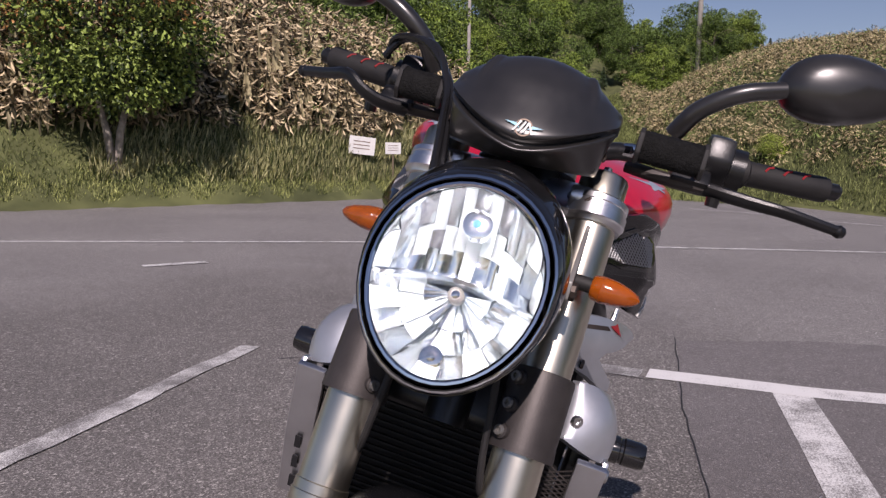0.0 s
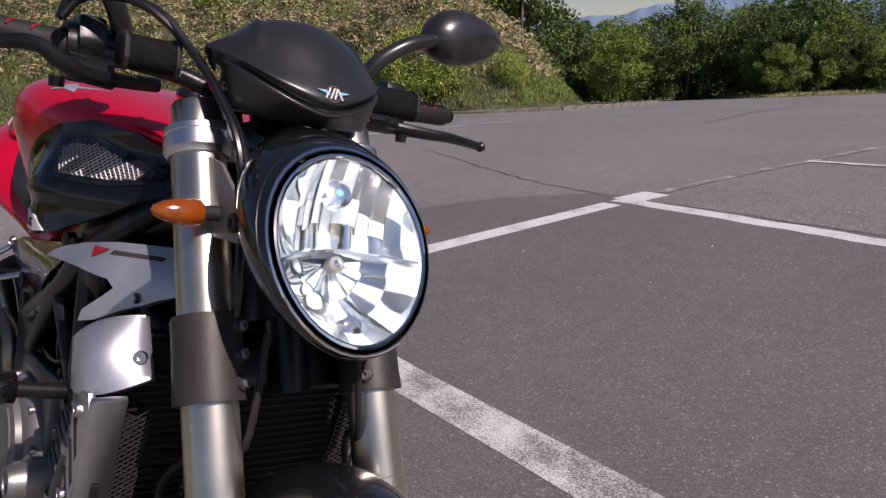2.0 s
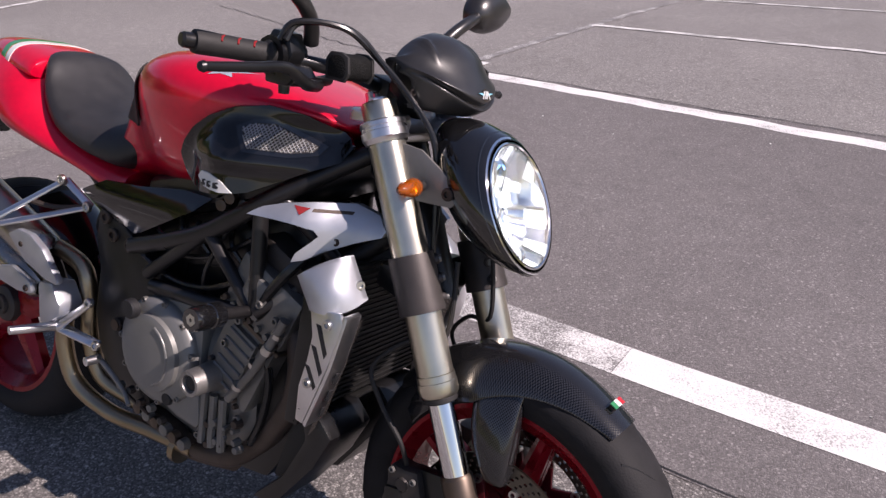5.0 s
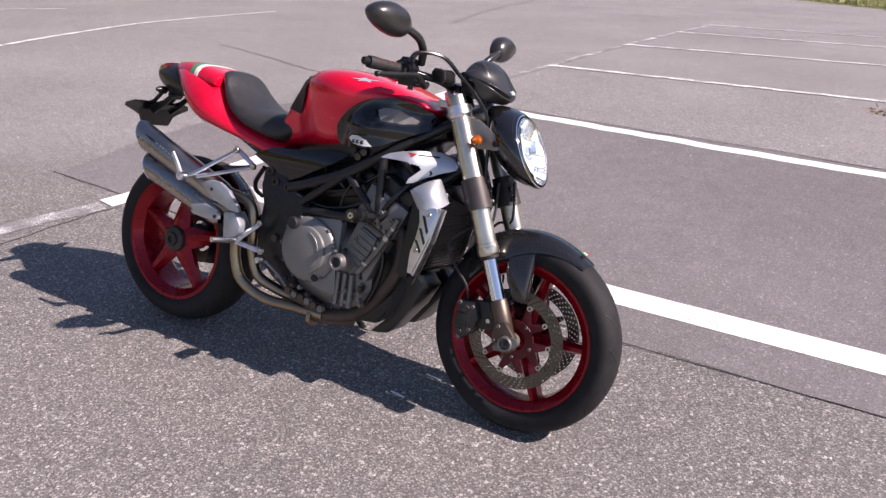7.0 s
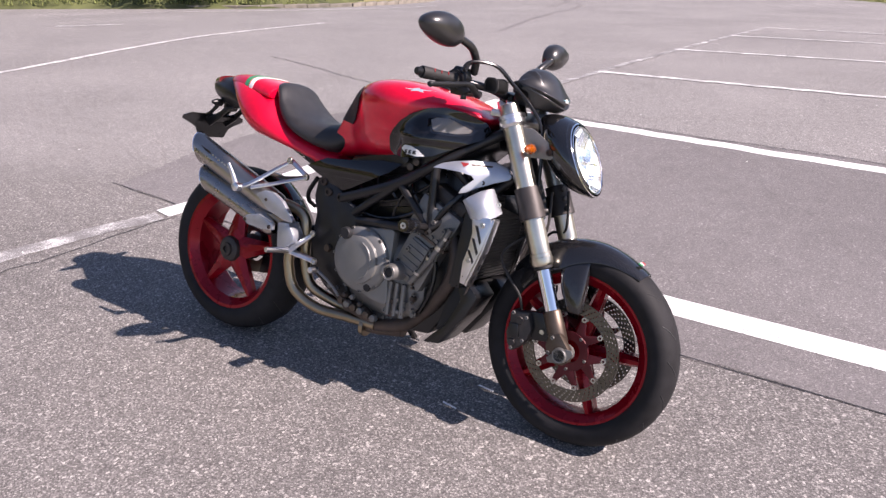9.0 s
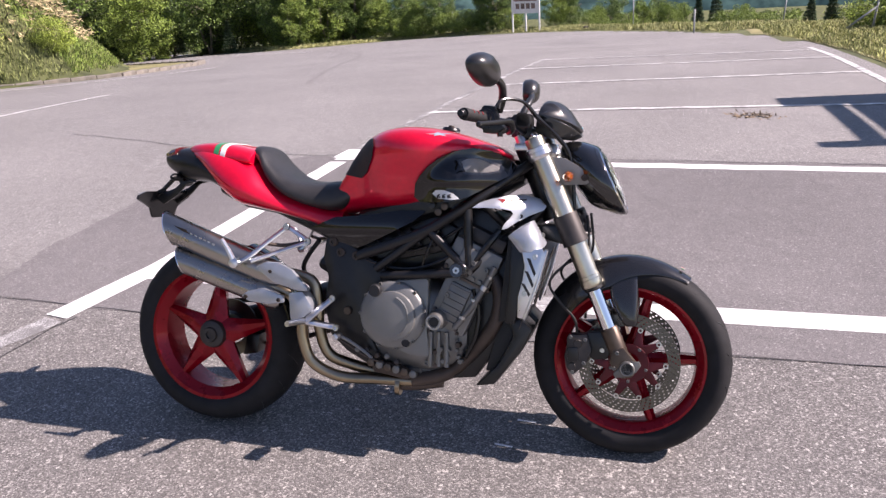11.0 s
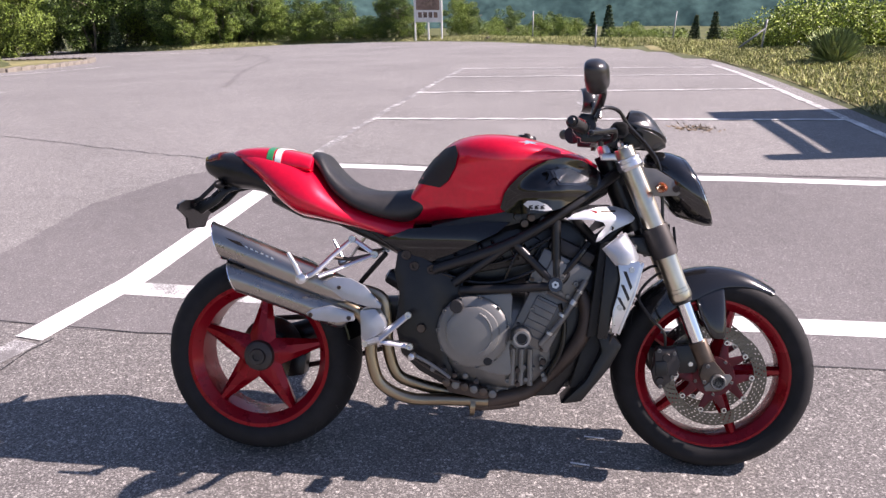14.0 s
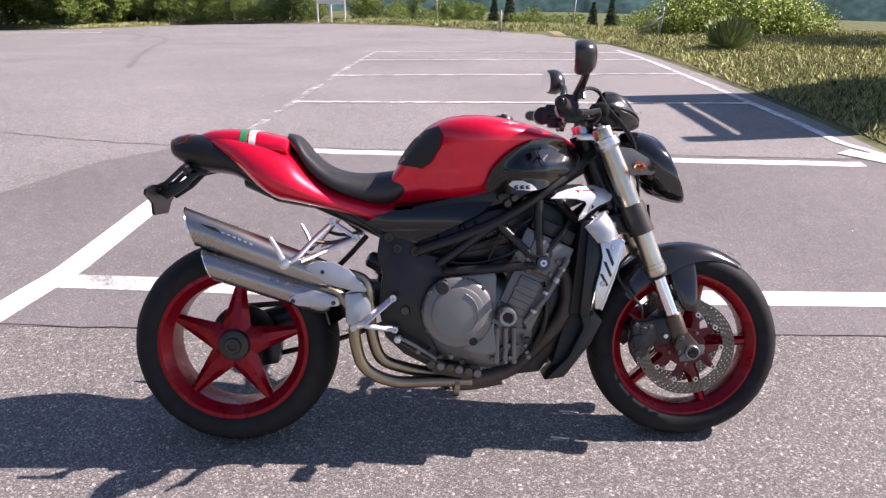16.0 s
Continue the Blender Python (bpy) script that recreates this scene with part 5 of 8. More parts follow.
# front wheel, steered
front = part("front_wheel", rim_ring(FRONT_C, 0.226, 0.098, 0.019), M_RIM, bike, "red five-spoked front wheel", True)
tyre(front, FRONT_C, FRONT_R, 0.122, 0.222, True, 2)
for k in range(5):
    a = radians(75 + 72 * k)
    part("spoke", spoke(FRONT_C, a, 0.03, 0.214, 0.026, 0.013, -0.026, -0.022, 0.008), M_RIM, front, steer=True)
    part("spoke", spoke(FRONT_C, a + 0.0, 0.03, 0.214, 0.024, 0.010, 0.0, 0.0, -0.006), M_RIM, front, steer=True)
part("hub", lathe(bmesh.new(), [(0.02, -0.05), (0.04, -0.05), (0.045, -0.03), (0.045, 0.03), (0.04, 0.05), (0.02, 0.05)], FRONT_C, (0, 1, 0), 28), M_RIM, front, steer=True)
part("valve", tube(bmesh.new(), [FRONT_C + Vector((-0.17, 0, -0.14)), FRONT_C + Vector((-0.135, -0.01, -0.115))], 0.005, 8, curve=False), M_PAD, front, "black rubber tyre valve", steer=True)


def rotor(y, parent):
    """A drilled floating disc: a ring of cells, some of them open."""
    bm = bmesh.new()
    nr, na = 9, 150
    rad = [0.116 + (0.152 - 0.116) * i / nr for i in range(nr + 1)]
    grid = [[[bm.verts.new(FRONT_C + Vector((math.cos(a * math.tau / na) * r, yy, math.sin(a * math.tau / na) * r))) for a in range(na)] for r in rad] for yy in (y - 0.0025, y + 0.0025)]
    hole = {(i, a) for a in range(na) for i in (1, 3, 5, 7) if (a + i // 2) % 3 == 0}
    for i in range(nr):
        for a in range(na):
            b = (a + 1) % na
            if (i, a) in hole:
                for p, q in (((i, a), (i + 1, a)), ((i + 1, a), (i + 1, b)), ((i + 1, b), (i, b)), ((i, b), (i, a))):
                    bm.faces.new((grid[0][p[0]][p[1]], grid[0][q[0]][q[1]], grid[1][q[0]][q[1]], grid[1][p[0]][p[1]]))
                continue
            for g in grid:
                bm.faces.new((g[i][a], g[i][b], g[i + 1][b], g[i + 1][a]))
    for i in (0, nr):
        for a in range(na):
            b = (a + 1) % na
            bm.faces.new((grid[0][i][a], grid[0][i][b], grid[1][i][b], grid[1][i][a]))
    d = part("brake_disc", bm, M_DISC, parent, "drilled steel brake disc with red carrier", True)
    for k in range(5):
        mid = radians(72 * k - 18)
        outline = [(0.052, -0.42), (0.100, -0.40), (0.1115, -0.345), (0.109, -0.27), (0.082, -0.11), (0.072, 0.0), (0.082, 0.11), (0.109, 0.27), (0.1115, 0.345), (0.100, 0.40), (0.052, 0.42)]
        bm = prism(bmesh.new(), [(FRONT_C.x + q * math.cos(mid + w), FRONT_C.z + q * math.sin(mid + w)) for q, w in outline], y - 0.003, y + 0.003, 0.001)
        part("carrier_arm", bm, M_CARR, d, steer=True)
        bolts("carrier_bolt", [FRONT_C + Vector((math.cos(mid) * 0.055, y - 0.004, math.sin(mid) * 0.055))], (0, -1, 0), d, M_CAST, 0.005, 0.004, True)
        for a in (mid - radians(18), mid + radians(18)):
            part("bobbin", lathe(bmesh.new(), [(0.0042, -0.007), (0.0078, -0.007), (0.0078, 0.007), (0.0042, 0.007)], FRONT_C + Vector((math.cos(a) * 0.109, y, math.sin(a) * 0.109)), (0, 1, 0), 14, close=True), M_BOLT, d, steer=True)


rotor(-0.066, front)
for q in (-0.066, 0.066):
    part("carrier_ring", lathe(bmesh.new(), [(0.034, q - 0.004), (0.060, q - 0.004), (0.062, q), (0.060, q + 0.004), (0.034, q + 0.004)], FRONT_C, (0, 1, 0), 32, close=True), M_CARR, front, "dark red disc carrier", True)
rotor(0.066, front)

# front fork
FD = Vector((math.sin(RAKE), 0, -math.cos(RAKE)))


def fork_at(z, y):
    return Vector((1.124 + (0.979 - z) * math.tan(RAKE), y, z))


def turned(profile, y, seg=28):
    """A body on the fork leg's axis, from rows of (height, radius)."""
    bm = bmesh.new()
    return lathe(bm, [(r, (0.979 - z) / math.cos(RAKE)) for z, r in profile], fork_at(0.979, y), FD, seg)


for s in (-1, 1):
    y = 0.1 * s
    leg = part("fork_leg", turned([(0.972, 0.012), (0.972, 0.0275), (0.969, 0.029), (0.938, 0.029), (0.915, 0.0305), (0.70, 0.0305), (0.66, 0.0300), (0.5665, 0.0300), (0.5655, 0.0318), (0.556, 0.0318), (0.555, 0.0330), (0.540, 0.0330), (0.536, 0.0315), (0.533, 0.029), (0.528, 0.018)], y), M_FORK, bike, "champagne coloured upside-down fork leg", True)
    part("fork_cap", turned([(0.978, 0.006), (0.978, 0.014), (0.976, 0.016), (0.970, 0.016)], y, 6), M_ALU, leg, steer=True)
    part("cap_adjuster", turned([(0.985, 0.003), (0.985, 0.005), (0.976, 0.006)], y, 8), M_BOLT, leg, steer=True)
    part("slider_tube", turned([(0.532, 0.02), (0.532, 0.0225), (0.385, 0.0225), (0.385, 0.02)], y), M_CHROME, leg, "chromed fork slider tube", True)
    part("dust_seal", turned([(0.533, 0.0285), (0.526, 0.0285), (0.523, 0.023)], y), M_RUB, leg, steer=True)
    bm = turned([(0.415, 0.024), (0.41, 0.0275), (0.35, 0.0275), (0.30, 0.0255), (0.272, 0.022)], y)
    part("axle_carrier", bm, M_BRASS, leg, "brown tinted fork foot", True)
    part("axle_end", lathe(bmesh.new(), [(0.0165, 0.028), (0.0205, 0.029), (0.0230, 0.026), (0.024, 0.016), (0.025, -0.03), (0.02, -0.03)], (FRONT_C.x, y * 1.12, FRONT_C.z), (0, s, 0), 12), M_CAST, leg, "hollow steel axle end", True)
    bm = prism(bmesh.new(), [(FRONT_C.x - 0.045, 0.352), (FRONT_C.x - 0.012, 0.362), (FRONT_C.x + 0.026, 0.318), (FRONT_C.x + 0.03, 0.296), (FRONT_C.x + 0.014, 0.272), (FRONT_C.x - 0.012, 0.266), (FRONT_C.x - 0.04, 0.288), (FRONT_C.x - 0.052, 0.315)], y + s * 0.004, y + s * 0.030, 0.008)
    part("axle_clamp", bm, M_BRASS, leg, "dark cast axle clamp", True)
    bolts("clamp_bolt", [(FRONT_C.x - 0.038, y + s * 0.03, 0.298), (FRONT_C.x - 0.03, y + s * 0.03, 0.345)], (0, s, 0), leg, M_CAST, 0.006, 0.005, True)
    lug = prism(bmesh.new(), [(FRONT_C.x - 0.040, 0.284), (FRONT_C.x - 0.034, 0.270), (FRONT_C.x - 0.006, 0.274), (FRONT_C.x + 0.026, 0.290), (FRONT_C.x + 0.040, 0.312), (FRONT_C.x + 0.034, 0.324), (FRONT_C.x + 0.012, 0.322), (FRONT_C.x - 0.020, 0.302)], y + s * 0.026, y + s * 0.035, 0.003)
    part("axle_lug", lug, M_CAST, leg, "bare cast pinch lug", True)
    part("axle_hollow", lathe(bmesh.new(), [(0.0166, 0.0280), (0.0166, 0.022), (0.001, 0.022), (0.001, 0.024)], (FRONT_C.x, y * 1.12, FRONT_C.z), (0, s, 0), 20), M_PAD, leg, steer=True)
    # lower clamp sleeve with its pinch bolts
    sl = part("clamp_sleeve", turned([(0.744, 0.030), (0.744, 0.0365), (0.740, 0.0375), (0.676, 0.0375), (0.666, 0.0385), (0.658, 0.0385), (0.658, 0.030)], y), M_MAG, bike, "dark cast lower fork clamp", True)
    out = Vector((math.cos(RAKE) * 0.78, -s * 0.62, math.sin(RAKE) * 0.78))
    for z in (0.674, 0.702, 0.730):
        o = fork_at(z, y) + out * 0.034
        part("clamp_lug", lathe(bmesh.new(), [(0.006, 0.009), (0.0085, 0.008), (0.0095, 0.0)], o, out, 14), M_MAG, sl, steer=True)
        bolts("pinch_bolt", [o + out * 0.008], out, sl, M_CAST, r=0.0062, h=0.005, steer=True)
    # brake caliper behind the leg
    cal = bmesh.new()
    prism(cal, [(1.238, 0.378), (1.249, 0.394), (1.268, 0.390), (1.300, 0.396), (1.316, 0.345), (1.305, 0.311), (1.286, 0.288), (1.258, 0.263), (1.240, 0.284), (1.232, 0.320), (1.241, 0.354)], s * 0.082, s * 0.122, 0.009)
    c = part("brake_caliper", cal, M_MAG, bike, "dark grey radial brake caliper on the fork foot", True)
    bm = prism(bmesh.new(), [(1.292, 0.396), (1.345, 0.402), (1.372, 0.350), (1.362, 0.318), (1.318, 0.312), (1.300, 0.330)], s * 0.088, s * 0.108, 0.006)
    part("caliper_bracket", bm, M_PLAS, c, steer=True)
    part("caliper_bridge", prism(bmesh.new(), [(1.240, 0.350), (1.274, 0.356), (1.280, 0.312), (1.244, 0.304)], s * 0.055, s * 0.128, 0.006), M_PLAS, c, steer=True)
    bolts("caliper_screw", [(1.252, s * 0.123, 0.384), (1.258, s * 0.123, 0.276), (1.296, s * 0.123, 0.378), (1.292, s * 0.123, 0.306)], (0, s, 0), c, M_CAST, 0.006, 0.005, True)
    for x, z in ((1.257, 0.292), (1.262, 0.328), (1.274, 0.364)):
        part("piston_cap", lathe(bmesh.new(), [(0.005, 0.004), (0.011, 0.004), (0.013, 0)], (x, s * 0.122, z), (0, s, 0), 16), M_MAG, c, steer=True)
    part("brake_hose", tube(bmesh.new(), [(1.270, s * 0.11, 0.395), (1.262, s * 0.125, 0.44), (1.215, s * 0.125, 0.49), (1.185, s * 0.12, 0.545), (1.235, s * 0.09, 0.60), (1.29, s * 0.07, 0.62), (1.285, s * 0.055, 0.74)], 0.0042, 8), M_RUB, c, "braided black brake hose", True)
    part("caliper_bolt", lathe(bmesh.new(), [(0.003, 0.004), (0.007, 0.004), (0.008, 0)], (1.345, s * 0.109, 0.345), (0, s, 0), 10), M_BOLT, c, steer=True)

# triple clamps
bm = bmesh.new()
tc = fork_at(0.935, 0)
prism(bm, [(tc.x - 0.075, 0.957), (tc.x - 0.035, 0.957), (tc.x + 0.03, 0.929), (tc.x + 0.022, 0.912), (tc.x - 0.04, 0.936), (tc.x - 0.078, 0.936)], -0.095, 0.095, 0.005)
top = part("top_clamp", bm, M_ALU, bike, "silver machined top fork clamp", True)
for s in (-1, 1):
    bm = turned([(0.944, 0.028), (0.944, 0.035), (0.942, 0.0375), (0.936, 0.0375), (0.935, 0.0365), (0.930, 0.0365), (0.929, 0.0385), (0.918, 0.0385), (0.916, 0.0365), (0.911, 0.0345), (0.910, 0.029)], 0.1 * s)
    part("clamp_ring", bm, M_ALU, top, steer=True)
    bm = prism(bmesh.new(), [(tc.x - 0.02, 0.930), (tc.x + 0.024, 0.922), (tc.x + 0.030, 0.944), (tc.x + 0.026, 0.958), (tc.x - 0.02, 0.958)], s * 0.066, s * 0.104, 0.005)
    part("clamp_lug", bm, M_ALU, top, steer=True)
    bolts("pinch_bolt", [(tc.x + 0.028, s * 0.0915, 0.939)], (0.9, s * 0.35, 0.1), top, M_HEAD, 0.0095, 0.006, True)
    bm = lathe(bmesh.new(), [(0.01, 0.0), (0.02, 0.0), (0.018, 0.028), (0.01, 0.03)], (1.085, s * 0.045, 0.957), -FD, 16)
    part("bar_riser", bm, M_ALU, top, steer=True)
bm = prism(bmesh.new(), [(1.15, 0.71), (1.205, 0.71), (1.225, 0.665), (1.22, 0.65), (1.145, 0.67)], -0.085, 0.085, 0.008)
# black in place of cast grey paints the deep shade behind the headlamp
part("bottom_clamp", bm, M_PLAS, bike, "cast bottom fork clamp, deep shade put into its black colour", True)
part("steering_stem", tube(bmesh.new(), [(1.095, 0, 0.99), (1.235, 0, 0.66)], 0.026, 16, curve=False), M_PLAS, bike, steer=False)
part("stem_nut", lathe(bmesh.new(), [(0.008, 0.012), (0.016, 0.012), (0.018, 0)], (1.085, 0, 0.958), -FD, 6), M_BOLT, top, steer=True)

# head lamp: an oval lens in a deep black shell
LC, LN, LU = Vector((1.3557, -0.006, 0.8421)), Vector((0.914, 0, 0.4055)), Vector((-0.4055, 0, 0.914))


def lamp_ring(a, b, n=40, fwd=0.0, drop=0.0, egg=0.06, back=0.0):
    out = []
    for k in range(n):
        t = k * math.tau / n
        w = a * (1 + egg * math.sin(t))
        out.append(LC + Vector((0, 1, 0)) * math.cos(t) * w + LU * (math.sin(t) * b + drop) + LN * (fwd - back * (math.sin(t) * 0.5 + 0.5)))
    return out


A, B = 0.0886, 0.1035
HULL = [(0.004, 0.0920, 0.1065, -0.1065), (0.0, 0.0960, 0.1150, -0.1110), (-0.012, 0.1015, 0.1270, -0.1090), (-0.030, 0.1040, 0.1430, -0.0980), (-0.050, 0.1000, 0.1550, -0.0820), (-0.070, 0.0900, 0.1630, -0.0620), (-0.090, 0.0740, 0.1660, -0.0350), (-0.105, 0.0540, 0.1560, 0.0200), (-0.115, 0.0300, 0.1350, 0.0600)]


def hull_ring(fwd, grow=0.0):
    """The shell's outline at a depth behind the lens: half width, top and bottom, a little larger by grow."""
    a, t, b = [float(np.interp(-fwd, [-h[0] for h in HULL], [h[k] for h in HULL])) for k in (1, 2, 3)]
    return lamp_ring(a + grow, (t - b) / 2 + grow, fwd=fwd, drop=(t + b) / 2)


shell = loft(bmesh.new(), [lamp_ring(h[1], (h[2] - h[3]) / 2, fwd=h[0], drop=(h[2] + h[3]) / 2) for h in fine(HULL, 25)] + [lamp_ring(0.001, 0.001, fwd=-0.117, drop=0.1)], cap=False)
lamp = part("headlamp", shell, M_GLOSSB, bike, "oval clear headlamp in a gloss black shell", True)
part("rim", loft(bmesh.new(), [lamp_ring(A - 0.006, B - 0.006, fwd=0.0035), lamp_ring(A - 0.0035, B - 0.0035, fwd=0.0055), lamp_ring(A - 0.001, B - 0.001, fwd=0.0050), lamp_ring(A, B, fwd=0.001)], cap=False), M_CHROME, lamp, "thin bright chrome lamp rim", True)
for f, w, m in ((0.0025, 0.0011, M_CHROME), (-0.007, 0.0014, M_GLOSSB)):
    part("rim_bead", loft(bmesh.new(), [hull_ring(f + w, -0.5 * w), hull_ring(f + 0.5 * w, w), hull_ring(f - 0.5 * w, w), hull_ring(f - w, -0.5 * w)], cap=False), m, lamp, steer=True)
swell = [(0.02, 0.0185), (0.3, 0.0175), (0.6, 0.0140), (0.8, 0.0095), (0.94, 0.0045)]
dome = loft(bmesh.new(), [lamp_ring(A * r, B * r, fwd=h) for r, h in swell] + [lamp_ring(A * r * 0.995, B * r * 0.995, fwd=h - 0.0025) for r, h in reversed(swell)])
lens = part("lens", dome, M_LENS, lamp, "clear lens", True, sharp=80)
lens.visible_shadow = False


def bowl(u, v):
    """The reflector's depth at a place of its oval."""
    return -0.062 * (1 - min(1.0, math.hypot(u, v)) ** 2.2)


def facet(spot, pillow, lift, tilt=0.0):
    """One mirror facet of the lamp: spot(i, j) gives its place in the oval; its middle swells forward."""
    bm = bmesh.new()
    n = 6
    grid = []
    for i in range(n + 1):
        row = []
        for j in range(n + 1):
            u, v = spot(i / n, j / n)
            r = math.hypot(u, v)
            if r > 0.985:
                u, v = u * 0.985 / r, v * 0.985 / r
            keep = 1 - min(1.0, math.hypot(u, v)) ** 8
            d = bowl(u, v) + (pillow * (1 - (2 * i / n - 1) ** 2) + pillow * 0.5 * (1 - (2 * j / n - 1) ** 2) + lift + tilt * (i / n - 0.5)) * keep
            row.append(bm.verts.new(LC + Vector((0, 1, 0)) * u * (A - 0.005) + LU * v * (B - 0.005) + LN * (d + 0.002)))
        grid.append(row)
    for p, q in zip(grid, grid[1:]):
        for k in range(n):
            bm.faces.new((p[k], p[k + 1], q[k + 1], q[k]))
    bmesh.ops.remove_doubles(bm, verts=bm.verts[:], dist=1e-5)
    return bm


def brow(u):
    """The height of the ledge that parts the reflector in two."""
    return 0.12 - 0.26 * abs(u) ** 1.7


bm = bmesh.new()
back = [[q - LN * (0.010 if r < 0.99 else 0.0) for q in lamp_ring((A - 0.004) * r, (B - 0.004) * r, fwd=0.002 - 0.074 * (1 - r ** 2.2))] for r in (1.0, 0.8, 0.6, 0.4, 0.2, 0.02)]
refl = part("reflector", loft(bm, back, cap=False), M_REFL, lamp, "faceted mirror reflector", True, sharp=30)
rl = random.Random(8)
edges = [-1.0, -0.84, -0.68, -0.52, -0.38, -0.24, -0.10, 0.08, 0.24, 0.38, 0.53, 0.68, 0.84, 1.0]
for u0, u1 in zip(edges, edges[1:]):
    cuts = [0.0, rl.uniform(0.22, 0.38), rl.uniform(0.52, 0.72), 1.0]
    for j0, j1 in zip(cuts, cuts[1:]):
        def strip_spot(i, j, u0=u0, u1=u1, j0=j0, j1=j1):
            u = u0 + (u1 - u0) * i
            return u, brow(u) + (math.sqrt(max(0.0, 1 - u * u)) - brow(u)) * (j0 + (j1 - j0) * j)
        part("facet", facet(strip_spot, rl.uniform(0.0010, 0.0030), rl.uniform(-0.001, 0.002), rl.uniform(-0.006, 0.006)), M_SATIN if rl.random() < 0.56 else M_REFL, refl, steer=True)
turns = [178, 197, 212, 228, 246, 262, 279, 297, 314, 330, 345, 362]
for a0, a1 in zip(turns, turns[1:]):
    for r0, r1 in ((0.10, 0.42), (0.42, 0.70), (0.70, 1.0)):
        def wedge_spot(i, j, a0=a0, a1=a1, r0=r0, r1=r1):
            t, r = radians(a0 + (a1 - a0) * i), r0 + (r1 - r0) * j
            u = r * math.cos(t)
            return u, min(r * math.sin(t) * 0.99, brow(u))
        part("facet", facet(wedge_spot, rl.uniform(0.0012, 0.0034), rl.uniform(-0.002, 0.005) * (1.3 - r0), rl.uniform(-0.006, 0.006)), M_SATIN if rl.random() < 0.56 else M_REFL, refl, steer=True)
bm = bmesh.new()
arch = [(u, brow(u)) for u in np.linspace(-0.95, 0.95, 25)]
rows = [[bm.verts.new(LC + Vector((0, 1, 0)) * u * (A - 0.006) + LU * (v + w) * (B - 0.006) + LN * (-0.060 * (1 - min(1, math.hypot(u, v)) ** 2.2) + h * (1 - abs(u) ** 3))) for u, v in arch] for w, h in ((-0.05, 0.0), (-0.035, 0.016), (0.0, 0.022), (0.03, 0.017), (0.05, 0.0))]
for a, b in zip(rows, rows[1:]):
    for k in range(24):
        bm.faces.new((a[k], a[k + 1], b[k + 1], b[k]))
part("ledge", bm, M_REFL, refl, "curved bright ledge across the reflector", True, sharp=20)
for v0, w0, d0, m0, nm in ((0.066, 0.016, -0.028, M_REFL, "lamp_holder"), (-0.075, 0.012, -0.028, M_CHROME, "lamp_holder"), (-0.006, 0.009, -0.046, M_CAST, "lamp_holder")):
    o = LC + LU * v0
    part(nm, lathe(bmesh.new(), [(w0 * 0.6, d0), (w0, d0), (w0 * 0.95, d0 + 0.012), (w0 * 0.6, d0 + 0.014)], o, LN, 24), m0, lamp, steer=True)
    part("bulb", lathe(bmesh.new(), [(0.0055, d0), (0.006, d0 + 0.008), (0.0045, d0 + 0.014), (0.001, d0 + 0.016)], o, LN, 16), M_BLUE if v0 > 0.03 else M_CHROME, lamp, "blue tinted bulb" if v0 > 0.03 else "silvered bulb", True)

# indicators and their brackets
for s in (-1, 1):
    bm = prism(bmesh.new(), [(1.172, 0.918), (1.222, 0.912), (1.298, 0.866), (1.300, 0.848), (1.286, 0.834), (1.222, 0.832), (1.190, 0.86)], s * 0.096, s * 0.101, 0.0015)
    br = part("lamp_bracket", bm, M_BRKT, bike, "satin grey lamp bracket plate", True)
    bolts("bracket_bolt", [(1.281, s * 0.101, 0.854)], (0, s, 0), br, M_HEAD, 0.0105, 0.006, True)
    part("indicator_stem", tube(bmesh.new(), [(1.230, s * 0.098, 0.858), (1.233, s * 0.124, 0.858)], 0.0085, 14, curve=False), M_RUB, br, steer=True)
    prof = [(0.012, 0.0), (0.0140, 0.003), (0.0150, 0.012), (0.0138, 0.026), (0.0100, 0.041), (0.0055, 0.050), (0.001, 0.053)]
    ind = part("indicator", lathe(bmesh.new(), prof, (1.234, s * 0.121, 0.858), (0.12, s, 0), 20), M_AMBER, bike, "amber bullet-shaped indicator lamp", True)
    for k in range(3):
        part("rib", lathe(bmesh.new(), [(0.0148 - 0.0014 * k, 0.010 + 0.008 * k), (0.0153 - 0.0015 * k, 0.011 + 0.008 * k), (0.0145 - 0.0017 * k, 0.012 + 0.008 * k)], (1.234, s * 0.121, 0.858), (0.12, s, 0), 20, close=True), M_AMBER, ind, steer=True)

